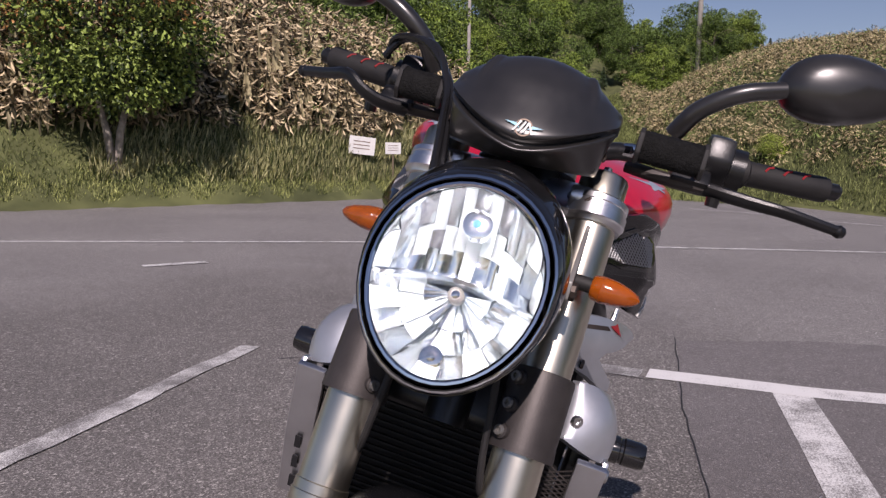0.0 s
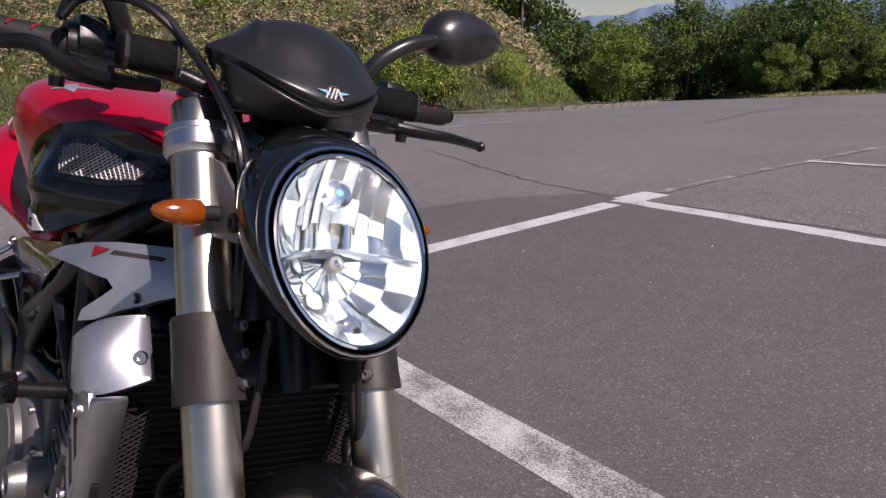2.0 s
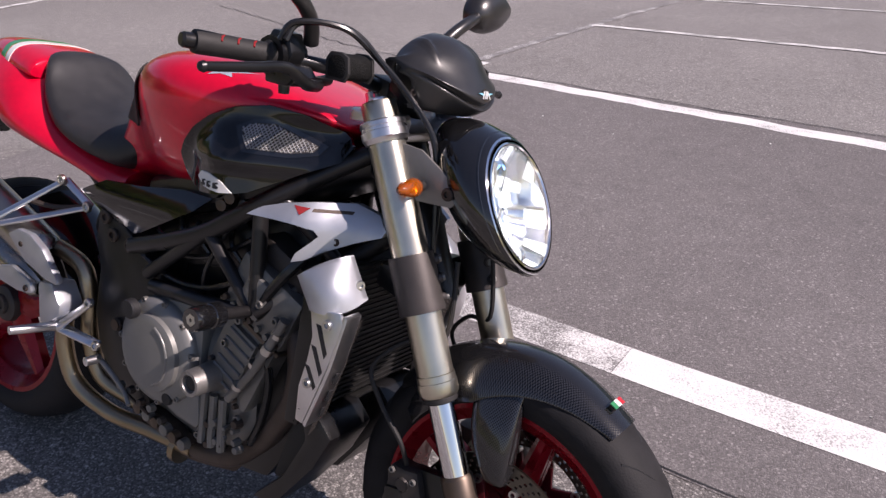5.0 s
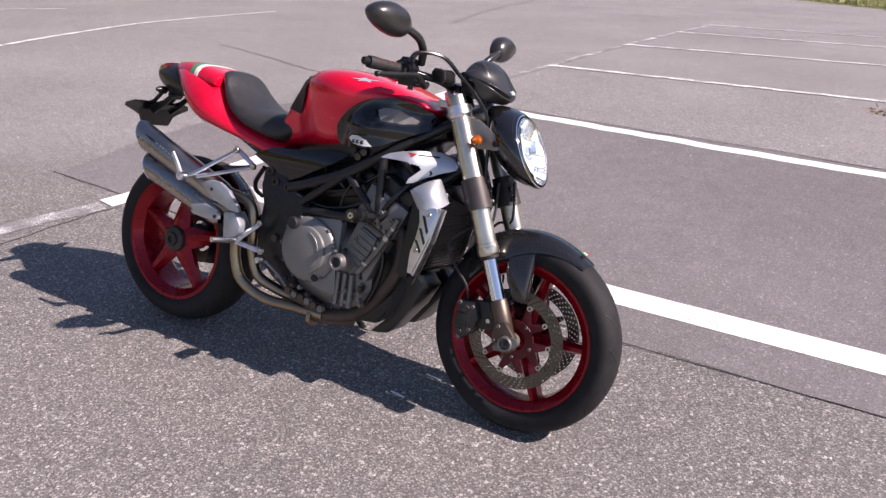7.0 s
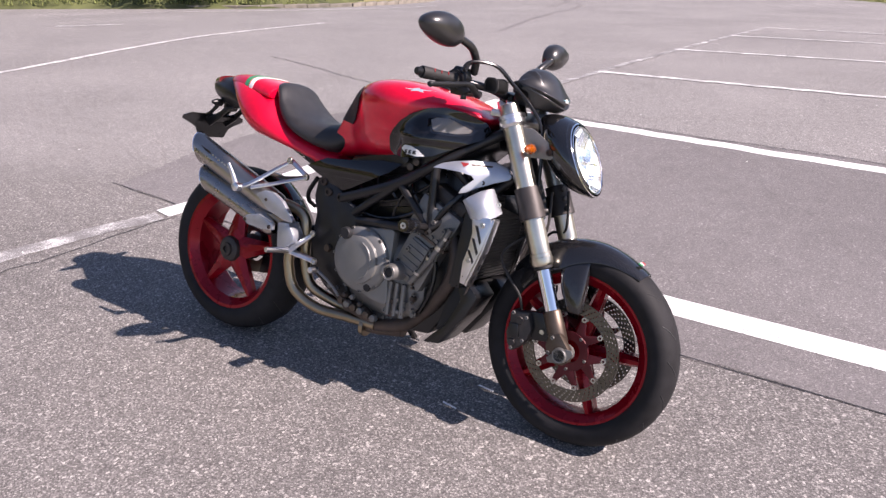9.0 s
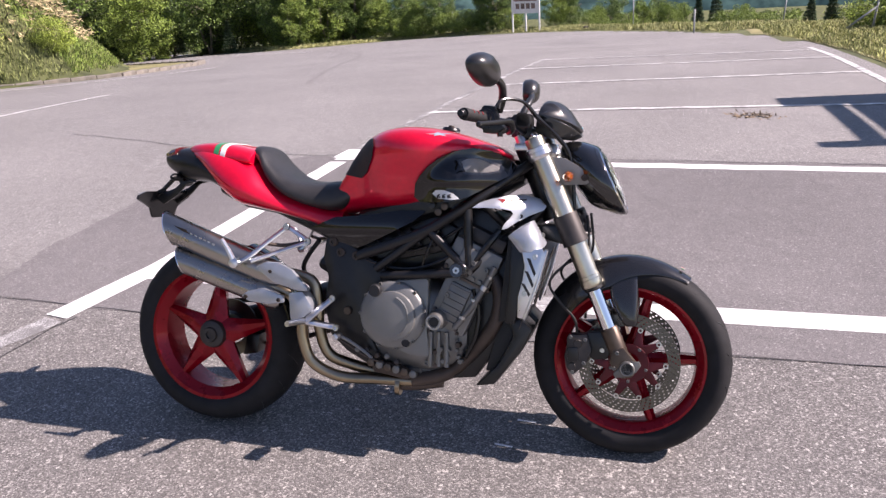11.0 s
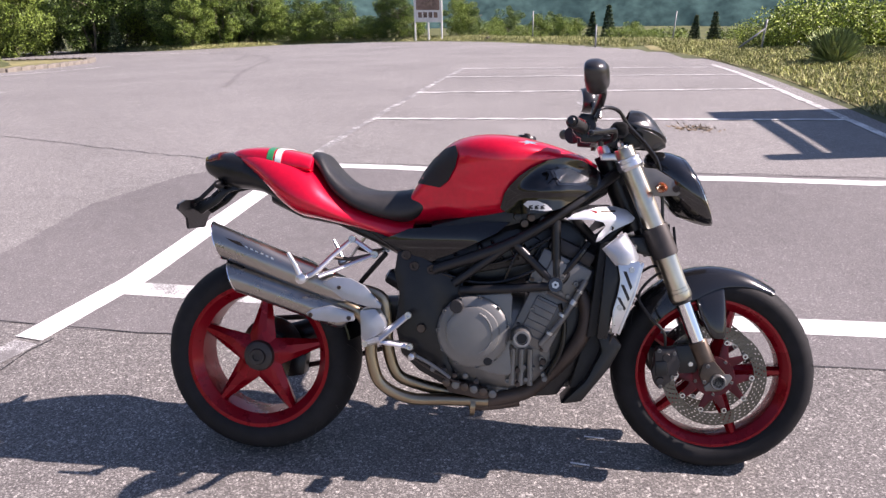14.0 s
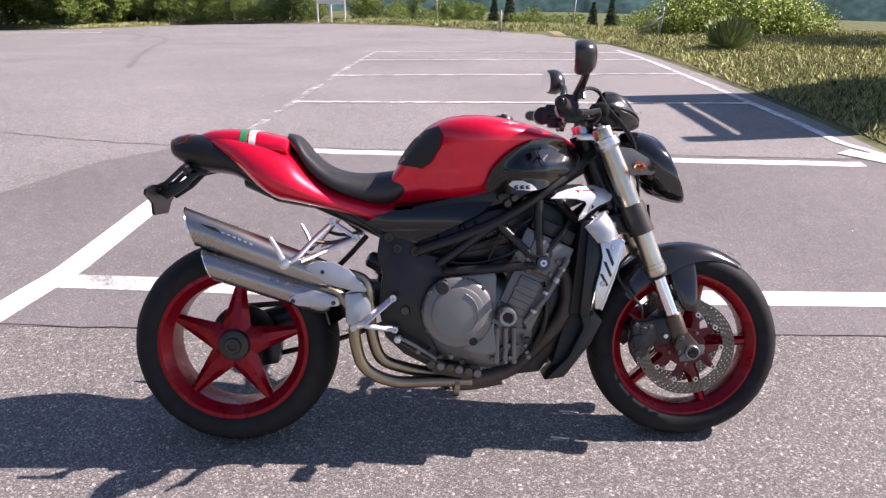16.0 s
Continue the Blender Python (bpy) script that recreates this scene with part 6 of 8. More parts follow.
# instrument cowl
bm = bmesh.new()
nu, nv = 64, 63
MIDDLE = fine([(1.172, 1.091), (1.205, 1.084), (1.236, 1.061), (1.260, 1.027), (1.2765, 0.998), (1.2730, 0.986), (1.2740, 0.978), (1.252, 0.969)], nv + 1)
FLANK = fine([(1.142, 1.024), (1.147, 1.032), (1.154, 1.045), (1.168, 1.044), (1.184, 1.037), (1.192, 1.029), (1.204, 1.014), (1.196, 0.976)], nv + 1)
rows = []
for j in range(nv + 1):
    v = j / nv * 7
    row = []
    for i in range(nu + 1):
        u = i / nu * 2 - 1
        w = 1 - math.cos(u * math.pi / 2)
        k = min(1.0, max(0.0, (v - 2.5) / 2))
        wz = w * (1 - k) + k * abs(math.sin(u * math.pi / 2)) ** 1.55
        x, z = MIDDLE[j][0] * (1 - w) + FLANK[j][0] * w, MIDDLE[j][1] * (1 - wz) + FLANK[j][1] * wz
        y = 0.105 * math.sin(u * math.pi / 2) * (1 - 0.10 * max(0.0, 1 - v / 2) - 0.12 * max(0.0, (v - 5) / 2))
        x -= 0.0105 * math.exp(-((v - 5.0) / 0.40) ** 2) * (0.35 + 0.65 * min(1.0, abs(u) * 2.2))
        rib = 0.0085 * max(0.0, 1 - abs((abs(u) - 0.40 - 0.03 * v) / (0.085 - 0.02 * v)) ** 1.5) * max(0.0, 1 - v / 2.6) ** 0.7 * min(1.0, 0.1 + v / 0.9) if v < 2.6 else 0.0
        x, z = x + rib * 0.55, z + rib * 0.85
        turn = abs(u) ** 5 * max(0.0, 1 - v / 1.8)
        x, z = x + 0.024 * turn, z - 0.006 * turn
        row.append(bm.verts.new((x - 0.015, y * 0.95, z - 0.002)))
    rows.append(row)
for j in range(nv):
    for i in range(nu):
        bm.faces.new((rows[j][i], rows[j][i + 1], rows[j + 1][i + 1], rows[j + 1][i]))
g = bmesh.ops.extrude_face_region(bm, geom=bm.faces[:])
for v in g["geom"]:
    if isinstance(v, bmesh.types.BMVert):
        v.co += Vector((-0.006, 0, -0.003))
cowl = part("instrument_cowl", bm, M_MATT, bike, "matt black instrument cowl with a small emblem", True, sharp=50)
bm = prism(bmesh.new(), [(1.13, 1.03), (1.165, 1.062), (1.215, 1.0), (1.205, 0.978), (1.16, 0.972), (1.125, 0.99)], -0.08, 0.08, 0.012)
dash = part("instrument_pod", bm, M_PLAS, bike, "black instrument pod behind the cowl", True)
bm = prism(bmesh.new(), [(1.127, 1.034), (1.133, 1.04), (1.160, 1.066), (1.157, 1.060)], -0.07, 0.07, 0.001)
part("dial_glass", bm, M_GLOSSB, dash, steer=True)
for s in (-1, 1):
    bolts("cowl_screw", [(1.186, s * 0.088, 0.995)], (0.5, s, 0.1), cowl, M_HEAD, 0.006, 0.005, True)


def flat_mark(name, pts, centre, right, up, nrm, material, parent, h=0.0012, steer=True):
    """A thin raised mark: pts are places along right and up."""
    bm = bmesh.new()
    c, r, u, n = Vector(centre), Vector(right).normalized(), Vector(up).normalized(), Vector(nrm).normalized()
    f = bm.faces.new([bm.verts.new(c + r * a + u * b) for a, b in pts])
    g = bmesh.ops.extrude_face_region(bm, geom=[f])
    for v in g["geom"]:
        if isinstance(v, bmesh.types.BMVert):
            v.co += n * h
    return part(name, bm, material, parent, steer=steer)


EC, EN, EU = Vector((1.2590, 0.004, 1.002)), Vector((0.962, 0, 0.272)), Vector((-0.272, 0, 0.962))
part("emblem_ring", lathe(bmesh.new(), [(0.0082, 0), (0.0098, 0), (0.0098, 0.0012), (0.0082, 0.0012)], EC, EN, 24, close=True), M_BRASS, cowl, steer=True)
for s in (-1, 1):
    flat_mark("emblem_wing", [(s * 0.004, -0.0015), (s * 0.021, 0.003), (s * 0.009, 0.0035)], EC + EN * 0.0006, (0, 1, 0), EU, EN, M_SKY, cowl)
for x0, x1 in ((-0.010, -0.004), (-0.004, 0.001), (0.001, 0.0045), (0.0105, 0.0045)):
    flat_mark("emblem_stroke", [(x0 - 0.0011, -0.006), (x0 + 0.0011, -0.006), (x1 + 0.0011, 0.0065), (x1 - 0.0011, 0.0065)], EC + EN * 0.0014, (0, 1, 0), EU, EN, M_FLAGW, cowl)

# handlebar and controls
bar = part("handlebar", tube(bmesh.new(), [(0.972, -0.347, 1.0345), (1.004, -0.225, 1.026), (1.07, -0.12, 1.012), (1.09, -0.05, 0.993), (1.09, 0.05, 0.993), (1.07, 0.12, 1.012), (0.985, 0.27, 1.026), (0.955, 0.395, 1.035)], 0.0115, 14), M_PLAS, bike, "black tapered handlebar", True)
part("bar_clamp", prism(bmesh.new(), [(1.068, 0.982), (1.112, 0.972), (1.116, 1.004), (1.075, 1.014)], -0.062, 0.062, 0.006), M_PLAS, bar, steer=True)


def grip_at(f, s):
    """A place along the grip, from its inner end to its outer end."""
    a, b = Vector((0.985, s * 0.262, 1.027)), Vector((0.955, s * 0.385, 1.035))
    if s < 0:
        a, b = Vector((1.006, -0.218, 1.026)), Vector((0.974, -0.340, 1.034))
    return a.lerp(b, f)


LEVER = {-1: [(1.070, -0.180, 0.988), (1.085, -0.215, 0.990), (1.092, -0.240, 0.999), (1.088, -0.265, 1.013), (1.062, -0.302, 1.009), (1.024, -0.357, 1.003)], 1: [(1.04, 0.200, 0.994), (1.056, 0.245, 0.992), (1.064, 0.285, 0.991), (1.067, 0.312, 0.991), (1.066, 0.345, 0.989), (1.061, 0.386, 0.986)]}
for s in (-1, 1):
    d = (grip_at(1, s) - grip_at(0, s)).normalized()
    gr = part("grip", lathe(bmesh.new(), [(0.012, 0), (0.021, 0.0), (0.0215, 0.008), (0.017, 0.012), (0.0165, 0.06), (0.0175, 0.118), (0.0165, 0.123), (0.011, 0.124)], grip_at(0, s), d, 22), M_RUB, bar, "black rubber grip with red stitching", True)
    part("bar_end", lathe(bmesh.new(), [(0.006, 0.122), (0.0105, 0.124), (0.0115, 0.138), (0.009, 0.142), (0.004, 0.142)], grip_at(0, s), d, 16), M_PLAS, bar, steer=True)
    for k in range(3):
        o = grip_at(0.3 + 0.2 * k, s) + Vector((0.012, 0, 0.0125))
        part("stitch", tube(bmesh.new(), [o + Vector((0.004, -0.004, -0.006)), o, o + Vector((-0.003, 0.006, 0.002))], 0.0016, 6, curve=False), M_REDT, bar, steer=True)
    # switch housing, lever and clamp
    o = grip_at(-0.12, s)
    part("switch_housing", loft(bmesh.new(), [[(o.x + (0.030 * math.cos(t * math.tau / 14)) - 0.002, o.y - s * (0.032 - 0.026 * k), o.z + 0.030 * math.sin(t * math.tau / 14)) for t in range(14)] for k in range(3)]), M_PLAS, bar, steer=True, sharp=40)
    lever = part("brake_lever" if s < 0 else "clutch_lever", tube(bmesh.new(), LEVER[s], 0.0112, 12, 0.0072, flat=0.8), M_PLAS, bar, "black hooked hand lever with a ball end", True)
    part("lever_ball", lathe(bmesh.new(), [(0.002, -0.0085), (0.0065, -0.006), (0.0088, 0), (0.0065, 0.006), (0.002, 0.0085)], LEVER[s][-1], (0, s, 0), 14), M_PLAS, bar, steer=True)
    bm = prism(bmesh.new(), [(1.0, 0.985), (1.045, 0.982), (1.066, 0.998), (1.05, 1.015), (1.0, 1.02)], s * 0.175, s * 0.225, 0.006)
    part("lever_perch", bm, M_PLAS, bar, steer=True)
    tip = 0.206 if s > 0 else 0.186
    res = prism(bmesh.new(), [(1.080, 1.004), (1.114, 1.001), (1.122, 1.012), (1.119, 1.034), (1.108, 1.041), (1.088, 1.041), (1.079, 1.030)], s * 0.126, s * tip, 0.010)
    fwd = 0.010 if s < 0 else 0.018
    bmesh.ops.translate(res, verts=res.verts[:], vec=(fwd, 0, 0))
    rr = part("fluid_reservoir", res, M_SLEEVE, bar, "black fluid reservoir in a rough fabric sleeve", True, sharp=50)
    for q in (0.126, tip - 0.004):
        hem = prism(bmesh.new(), [(1.078, 1.002), (1.116, 0.999), (1.124, 1.012), (1.121, 1.036), (1.108, 1.043), (1.086, 1.043), (1.077, 1.032)], s * (q - 0.003), s * (q + 0.003), 0.002)
        bmesh.ops.translate(hem, verts=hem.verts[:], vec=(fwd, 0, 0))
        part("sleeve_hem", hem, M_RUB, rr, steer=True)
    part("banjo_bolt", lathe(bmesh.new(), [(0.004, 0.03), (0.0075, 0.03), (0.0085, 0.02), (0.0085, 0)], (1.075, s * 0.135, 1.015), (0.5, -s, -0.1), 10), M_CHROME, bar, "bright banjo bolt", True)
    for q in (0.0, 0.011) if s < 0 else ():
        part("cable", tube(bmesh.new(), [(1.04 + q, s * 0.235, 1.05), (1.058, s * (0.222 - q), 1.078), (1.105, s * (0.165 - q), 1.076), (1.138 + q * 0.5, s * (0.114 + q * 0.3), 1.032), (1.186 + q * 0.6, s * (0.094 + q * 0.4), 0.983), (1.226 + q * 0.4, s * (0.078 + q * 0.7), 0.93), (1.243, s * (0.074 + q * 0.6), 0.86), (1.250, s * 0.078, 0.75)], 0.0048, 8), M_HOSE, bar, "glossy black control hose looping over the fork", True)
    part("switch_block", prism(bmesh.new(), [(0.985, 0.998), (1.03, 1.0), (1.045, 1.03), (1.035, 1.062), (1.0, 1.066), (0.982, 1.04)], s * (0.212 if s > 0 else 0.182), s * (0.246 if s > 0 else 0.214), 0.007), M_PLAS, bar, "black switch block", True)
    part("lever_link", tube(bmesh.new(), [(1.035, s * 0.12, 0.995), (1.05, s * 0.17, 0.992), (1.05, s * 0.22, 0.994)], 0.009, 10), M_MAG, bar, steer=True)
    part("perch_bolt", lathe(bmesh.new(), [(0.003, 0.012), (0.008, 0.012), (0.009, 0.0)], (1.055, s * 0.235, 0.985), (0, 0, -1), 10), M_PLAS, bar, steer=True)
    # mirror on a bent stalk
    stalk = part("mirror_stalk", tube(bmesh.new(), [(1.035, s * 0.165, 1.05), (1.05, s * 0.185, 1.085), (1.058, s * 0.225, 1.115), (1.052, s * 0.27, 1.132), (1.045, s * 0.31, 1.143)], 0.0125, 12, 0.0105), M_MATT, bike, "matt black mirror stalk", True)
    hd = []
    for k, (f, w, h) in enumerate(((0, 0.012, 0.008), (0.06, 0.050, 0.025), (0.25, 0.070, 0.037), (0.5, 0.078, 0.043), (0.75, 0.077, 0.043), (0.93, 0.074, 0.040), (1.0, 0.070, 0.037))):
        hd.append([Vector((1.072 - 0.058 * f, s * (0.345 + math.cos(t * math.tau / 28) * w + 0.006 * math.sin(t * math.tau / 28)), 1.151 + math.sin(t * math.tau / 28) * h * (1 - 0.20 * math.cos(t * math.tau / 28)) + 0.005 * math.cos(t * math.tau / 28))) for t in range(28)])
    aim = Matrix.Translation((1.045, s * 0.315, 1.155)) @ Matrix.Rotation(radians(s * 8), 4, "Z") @ Matrix.Translation((-1.045, -s * 0.315, -1.155))
    hd = [[aim @ q for q in ring] for ring in hd]
    mir = part("mirror_head", loft(bmesh.new(), hd), M_MATT, bike, "matt black teardrop mirror housing", True, sharp=60)
    gl = [Vector((1.0125, s * (0.345 + math.cos(t * math.tau / 28) * 0.065 + 0.006 * math.sin(t * math.tau / 28)), 1.151 + math.sin(t * math.tau / 28) * 0.036 * (1 - 0.20 * math.cos(t * math.tau / 28)) + 0.005 * math.cos(t * math.tau / 28))) for t in range(28)]
    bm = bmesh.new()
    loft(bm, [[aim @ (p + Vector((0.002, 0, 0))) for p in gl], [aim @ p for p in gl]])
    part("mirror_glass", bm, M_MIRROR, mir, "mirror glass", True)

# front mudguard, satin carbon
rows = []
for k in range(27):
    f = k / 26
    a = radians(140 - 84 * f)
    ring = []
    rr = FRONT_R + 0.009 + 0.011 * math.sin(math.pi * min(1, f * 1.1))
    taper = min(1.0, 0.12 + 1.75 * (1 - f) ** 1.25)
    hw = 0.081 * (0.62 + 0.38 * taper) * (0.84 + 0.16 * math.sin(math.pi * f))
    for i in range(15):
        u = i / 14 * 2 - 1
        down = 0.072 * abs(u) ** 3.2 * taper
        r = rr - down - 0.006 * u * u
        ring.append((FRONT_C.x + math.cos(a) * r, u * hw, FRONT_C.z + math.sin(a) * r))
    rows.append(ring)
bm = bmesh.new()
vs = [[bm.verts.new(p) for p in r] for r in rows]
for a, b in zip(vs, vs[1:]):
    for i in range(14):
        bm.faces.new((a[i], a[i + 1], b[i + 1], b[i]))
g = bmesh.ops.extrude_face_region(bm, geom=bm.faces[:])
for v in g["geom"]:
    if isinstance(v, bmesh.types.BMVert):
        d = (v.co - FRONT_C)
        d.y = 0
        v.co -= d.normalized() * 0.003
guard = part("front_mudguard", bm, M_CARBM, bike, "carbon fibre front mudguard with a small tricolour tab", True, sharp=50)
for s in (-1, 1):
    rows = []
    for z, x0, x1, yo, t in [(0.602, 1.350, 1.430, 0.042, 0.008), (0.580, 1.360, 1.441, 0.060, 0.012), (0.550, 1.356, 1.441, 0.072, 0.016), (0.525, 1.358, 1.443, 0.084, 0.020), (0.500, 1.363, 1.445, 0.091, 0.022), (0.470, 1.374, 1.446, 0.096, 0.023), (0.440, 1.392, 1.446, 0.098, 0.022), (0.424, 1.402, 1.445, 0.097, 0.019), (0.419, 1.408, 1.441, 0.094, 0.013)]:
        c, h = (x0 + x1) / 2, (x1 - x0) / 2
        rows.append([(c + h * math.copysign(abs(math.cos(a)) ** 0.55, math.cos(a)), s * (yo - t + t * math.copysign(abs(math.sin(a)) ** 0.6, math.sin(a))), z) for a in np.linspace(0, math.tau, 24, endpoint=False)])
    bm = loft(bmesh.new(), rows)
    part("fork_guard", bm, M_CARBM, guard, "carbon fork guard", True, sharp=75)
for k, m in enumerate((M_FLAGG, M_FLAGW, M_FLAGR)):
    a = radians(62.5)
    c = FRONT_C + Vector((math.cos(a), 0, math.sin(a))) * (FRONT_R + 0.0165)
    flat_mark("tricolour_tab", [(-0.018 + 0.012 * k, -0.006), (-0.006 + 0.012 * k, -0.006), (-0.006 + 0.012 * k, 0.006), (-0.018 + 0.012 * k, 0.006)], c, (0, 1, 0), (-math.sin(a), 0, math.cos(a)), (math.cos(a), 0, math.sin(a)), m, guard, 0.0015)

# fuel tank: half width as a function of place
TANK = [(0.47, 0.735, 0.80, 0.072), (0.53, 0.74, 0.895, 0.088), (0.58, 0.745, 0.962, 0.104), (0.63, 0.75, 1.000, 0.131), (0.69, 0.755, 1.017, 0.156), (0.76, 0.765, 1.020, 0.166), (0.83, 0.78, 1.012, 0.159), (0.90, 0.81, 0.995, 0.139), (0.97, 0.86, 0.972, 0.110), (1.02, 0.895, 0.952, 0.085), (1.055, 0.915, 0.93, 0.06)]
TANK_ROWS = fine(TANK, 44)


def tank_half(x, z):
    r = [np.interp(x, [t[0] for t in TANK_ROWS], [t[k] for t in TANK_ROWS]) for k in (1, 2, 3)]
    zc, h = (r[0] + r[1]) / 2, max((r[1] - r[0]) / 2, 0.01)
    q = min(0.985, abs((z - zc) / h))
    zz = max(-1, min(1, (z - zc) / h))
    f = 1 + (1.55 - 1) * (zz * 0.5 + 0.5)
    return r[2] * f * (1 - q ** 3.3) ** (1 / 3.3)


bm = loft(bmesh.new(), [oval(x, a, b, w, 40, 3.3, top=1.55) for x, a, b, w in TANK_ROWS])
tank = part("fuel_tank", bm, M_RED, bike, "glossy crimson metallic fuel tank", sharp=70)
part("filler_cap", lathe(bmesh.new(), [(0.01, 0.012), (0.024, 0.012), (0.028, 0.008), (0.030, 0)], (0.845, 0, 1.009), (0.12, 0, 1), 28), M_PLAS, tank, "black filler cap")
part("cap_lock", lathe(bmesh.new(), [(0.004, 0.006), (0.009, 0.006), (0.01, 0)], (0.846, 0, 1.021), (0.12, 0, 1), 12), M_HEAD, tank)
for s in (-1, 1):
    bm = skin(bmesh.new(), [(0.512, 0.872), (0.536, 0.912), (0.565, 0.948), (0.600, 0.972), (0.638, 0.982), (0.648, 0.955), (0.640, 0.918), (0.615, 0.876), (0.590, 0.858)], lambda x, z: tank_half(x, z) + 0.002, s, 0.004, 0.01)
    part("knee_pad", bm, M_PAD, tank, "black knee grip pad")
    flat = [(0.815, 0.990), (0.838, 0.9915), (0.846, 0.9965), (0.856, 0.993), (0.890, 0.9925), (0.865, 0.989), (0.874, 0.983), (0.855, 0.9865), (0.839, 0.983), (0.842, 0.988)]
    part("tank_emblem", skin(bmesh.new(), flat, tank_half, s, 0.0015), M_STAR, tank, "pale star emblem")


def intake_half(x, z):
    w = float(np.interp(x, [0.76, 0.80, 0.84, 0.88, 0.91, 0.95, 1.0, 1.06], [0.140, 0.158, 0.184, 0.195, 0.192, 0.172, 0.128, 0.080]))
    up = max(0.0, z - 0.850)
    w += 0.007 * step(0.832, 0.852, z) - 0.20 * up - 4.0 * up * up
    over = tank_half(x, z) - 0.012 - w
    return w + 0.5 * (over + math.sqrt(over * over + 0.0002))


for s in (-1, 1):
    poly = [(0.771, 0.800), (0.783, 0.842), (0.800, 0.866), (0.826, 0.893), (0.860, 0.917), (0.905, 0.938), (0.955, 0.948), (1.005, 0.940), (1.052, 0.918), (1.075, 0.895), (1.060, 0.868), (1.005, 0.838), (0.945, 0.802), (0.90, 0.790), (0.84, 0.785), (0.79, 0.787)]
    ip = part("intake_panel", skin(bmesh.new(), poly, lambda x, z: intake_half(x, z) + 0.016, s, 0.006, 0.01), M_CARB, bike, "carbon fibre side intake panel", sharp=50)
    m = [(0.913, 0.908), (0.935, 0.922), (0.968, 0.926), (1.040, 0.893), (1.032, 0.876), (0.995, 0.867), (0.935, 0.868)]
    part("intake_frame", skin(bmesh.new(), m, lambda x, z: intake_half(x, z) + 0.019, s, 0.0055, 0.008), M_GLOSSB, ip)
    m2 = [(0.922, 0.907), (0.938, 0.916), (0.966, 0.919), (1.029, 0.890), (1.023, 0.880), (0.993, 0.874), (0.940, 0.875)]
    part("intake_shade", skin(bmesh.new(), m2, lambda x, z: intake_half(x, z) + 0.0235, s, 0.0016, 0.008), M_MAG, ip)
    for k in range(26):
        for q in (-1, 1):
            x0 = 0.912 + k * 0.0052
            line = [(x0 + q * 0.017 * t, 0.897 + 0.024 * t) for t in np.linspace(-1, 1, 21)]
            keep = [p for p in line if inside(m2, np.array(p[0]), np.array(p[1])) > 0]
            if len(keep) > 1:
                part("mesh_wire", tube(bmesh.new(), [(p[0], s * (intake_half(*p) + 0.0262), p[1]) for p in keep], 0.0010, 4, curve=False), M_MESH, ip)
    badge = [(0.838, 0.812), (0.850, 0.823), (0.878, 0.823), (0.905, 0.812), (0.922, 0.797), (0.90, 0.794), (0.858, 0.798)]
    bd = part("badge", skin(bmesh.new(), badge, lambda x, z: intake_half(x, z) + 0.0215, s, 0.003), M_FLAGW, ip, "white lozenge badge with dark marks")
    for k in range(3):
        x0 = 0.853 + 0.0165 * k
        part("badge_mark", skin(bmesh.new(), [(x0, 0.7995), (x0 + 0.011, 0.7995), (x0 + 0.013, 0.803), (x0 + 0.006, 0.8065), (x0 + 0.013, 0.8085), (x0 + 0.011, 0.811), (x0 + 0.001, 0.809)], lambda x, z: intake_half(x, z) + 0.0245, s, 0.0006), M_PAD, bd)

# seat and tail
SEAT = [(0.185, 0.925, 0.968, 0.085), (0.215, 0.893, 0.958, 0.112), (0.25, 0.840, 0.915, 0.134), (0.30, 0.800, 0.872, 0.148), (0.36, 0.772, 0.850, 0.150), (0.43, 0.752, 0.846, 0.143), (0.49, 0.748, 0.852, 0.132), (0.54, 0.775, 0.862, 0.114), (0.575, 0.815, 0.868, 0.085), (0.60, 0.842, 0.868, 0.06)]
seat = part("seat", loft(bmesh.new(), [oval(x, a, b, w, 30, 2.8, top=0.82) for x, a, b, w in fine(SEAT, 36)]), M_LEATH, bike, "black vinyl rider's seat", sharp=70)
TAIL = [(-0.095, 0.945, 0.964, 0.045), (-0.05, 0.925, 0.972, 0.085), (0.0, 0.893, 0.972, 0.125), (0.05, 0.848, 0.966, 0.162), (0.10, 0.797, 0.958, 0.188), (0.15, 0.764, 0.944, 0.200), (0.20, 0.754, 0.912, 0.198), (0.25, 0.744, 0.862, 0.182), (0.30, 0.733, 0.822, 0.164), (0.35, 0.720, 0.800, 0.150), (0.40, 0.705, 0.784, 0.141), (0.45, 0.690, 0.770, 0.132), (0.505, 0.715, 0.756, 0.122)]
TAIL_ROWS = fine(TAIL, 46)
tail = part("tail_cowl", loft(bmesh.new(), [oval(x, a, b, w, 36, 2.4, top=0.68) for x, a, b, w in TAIL_ROWS]), M_RED, bike, "glossy crimson metallic tail cowl", sharp=70)

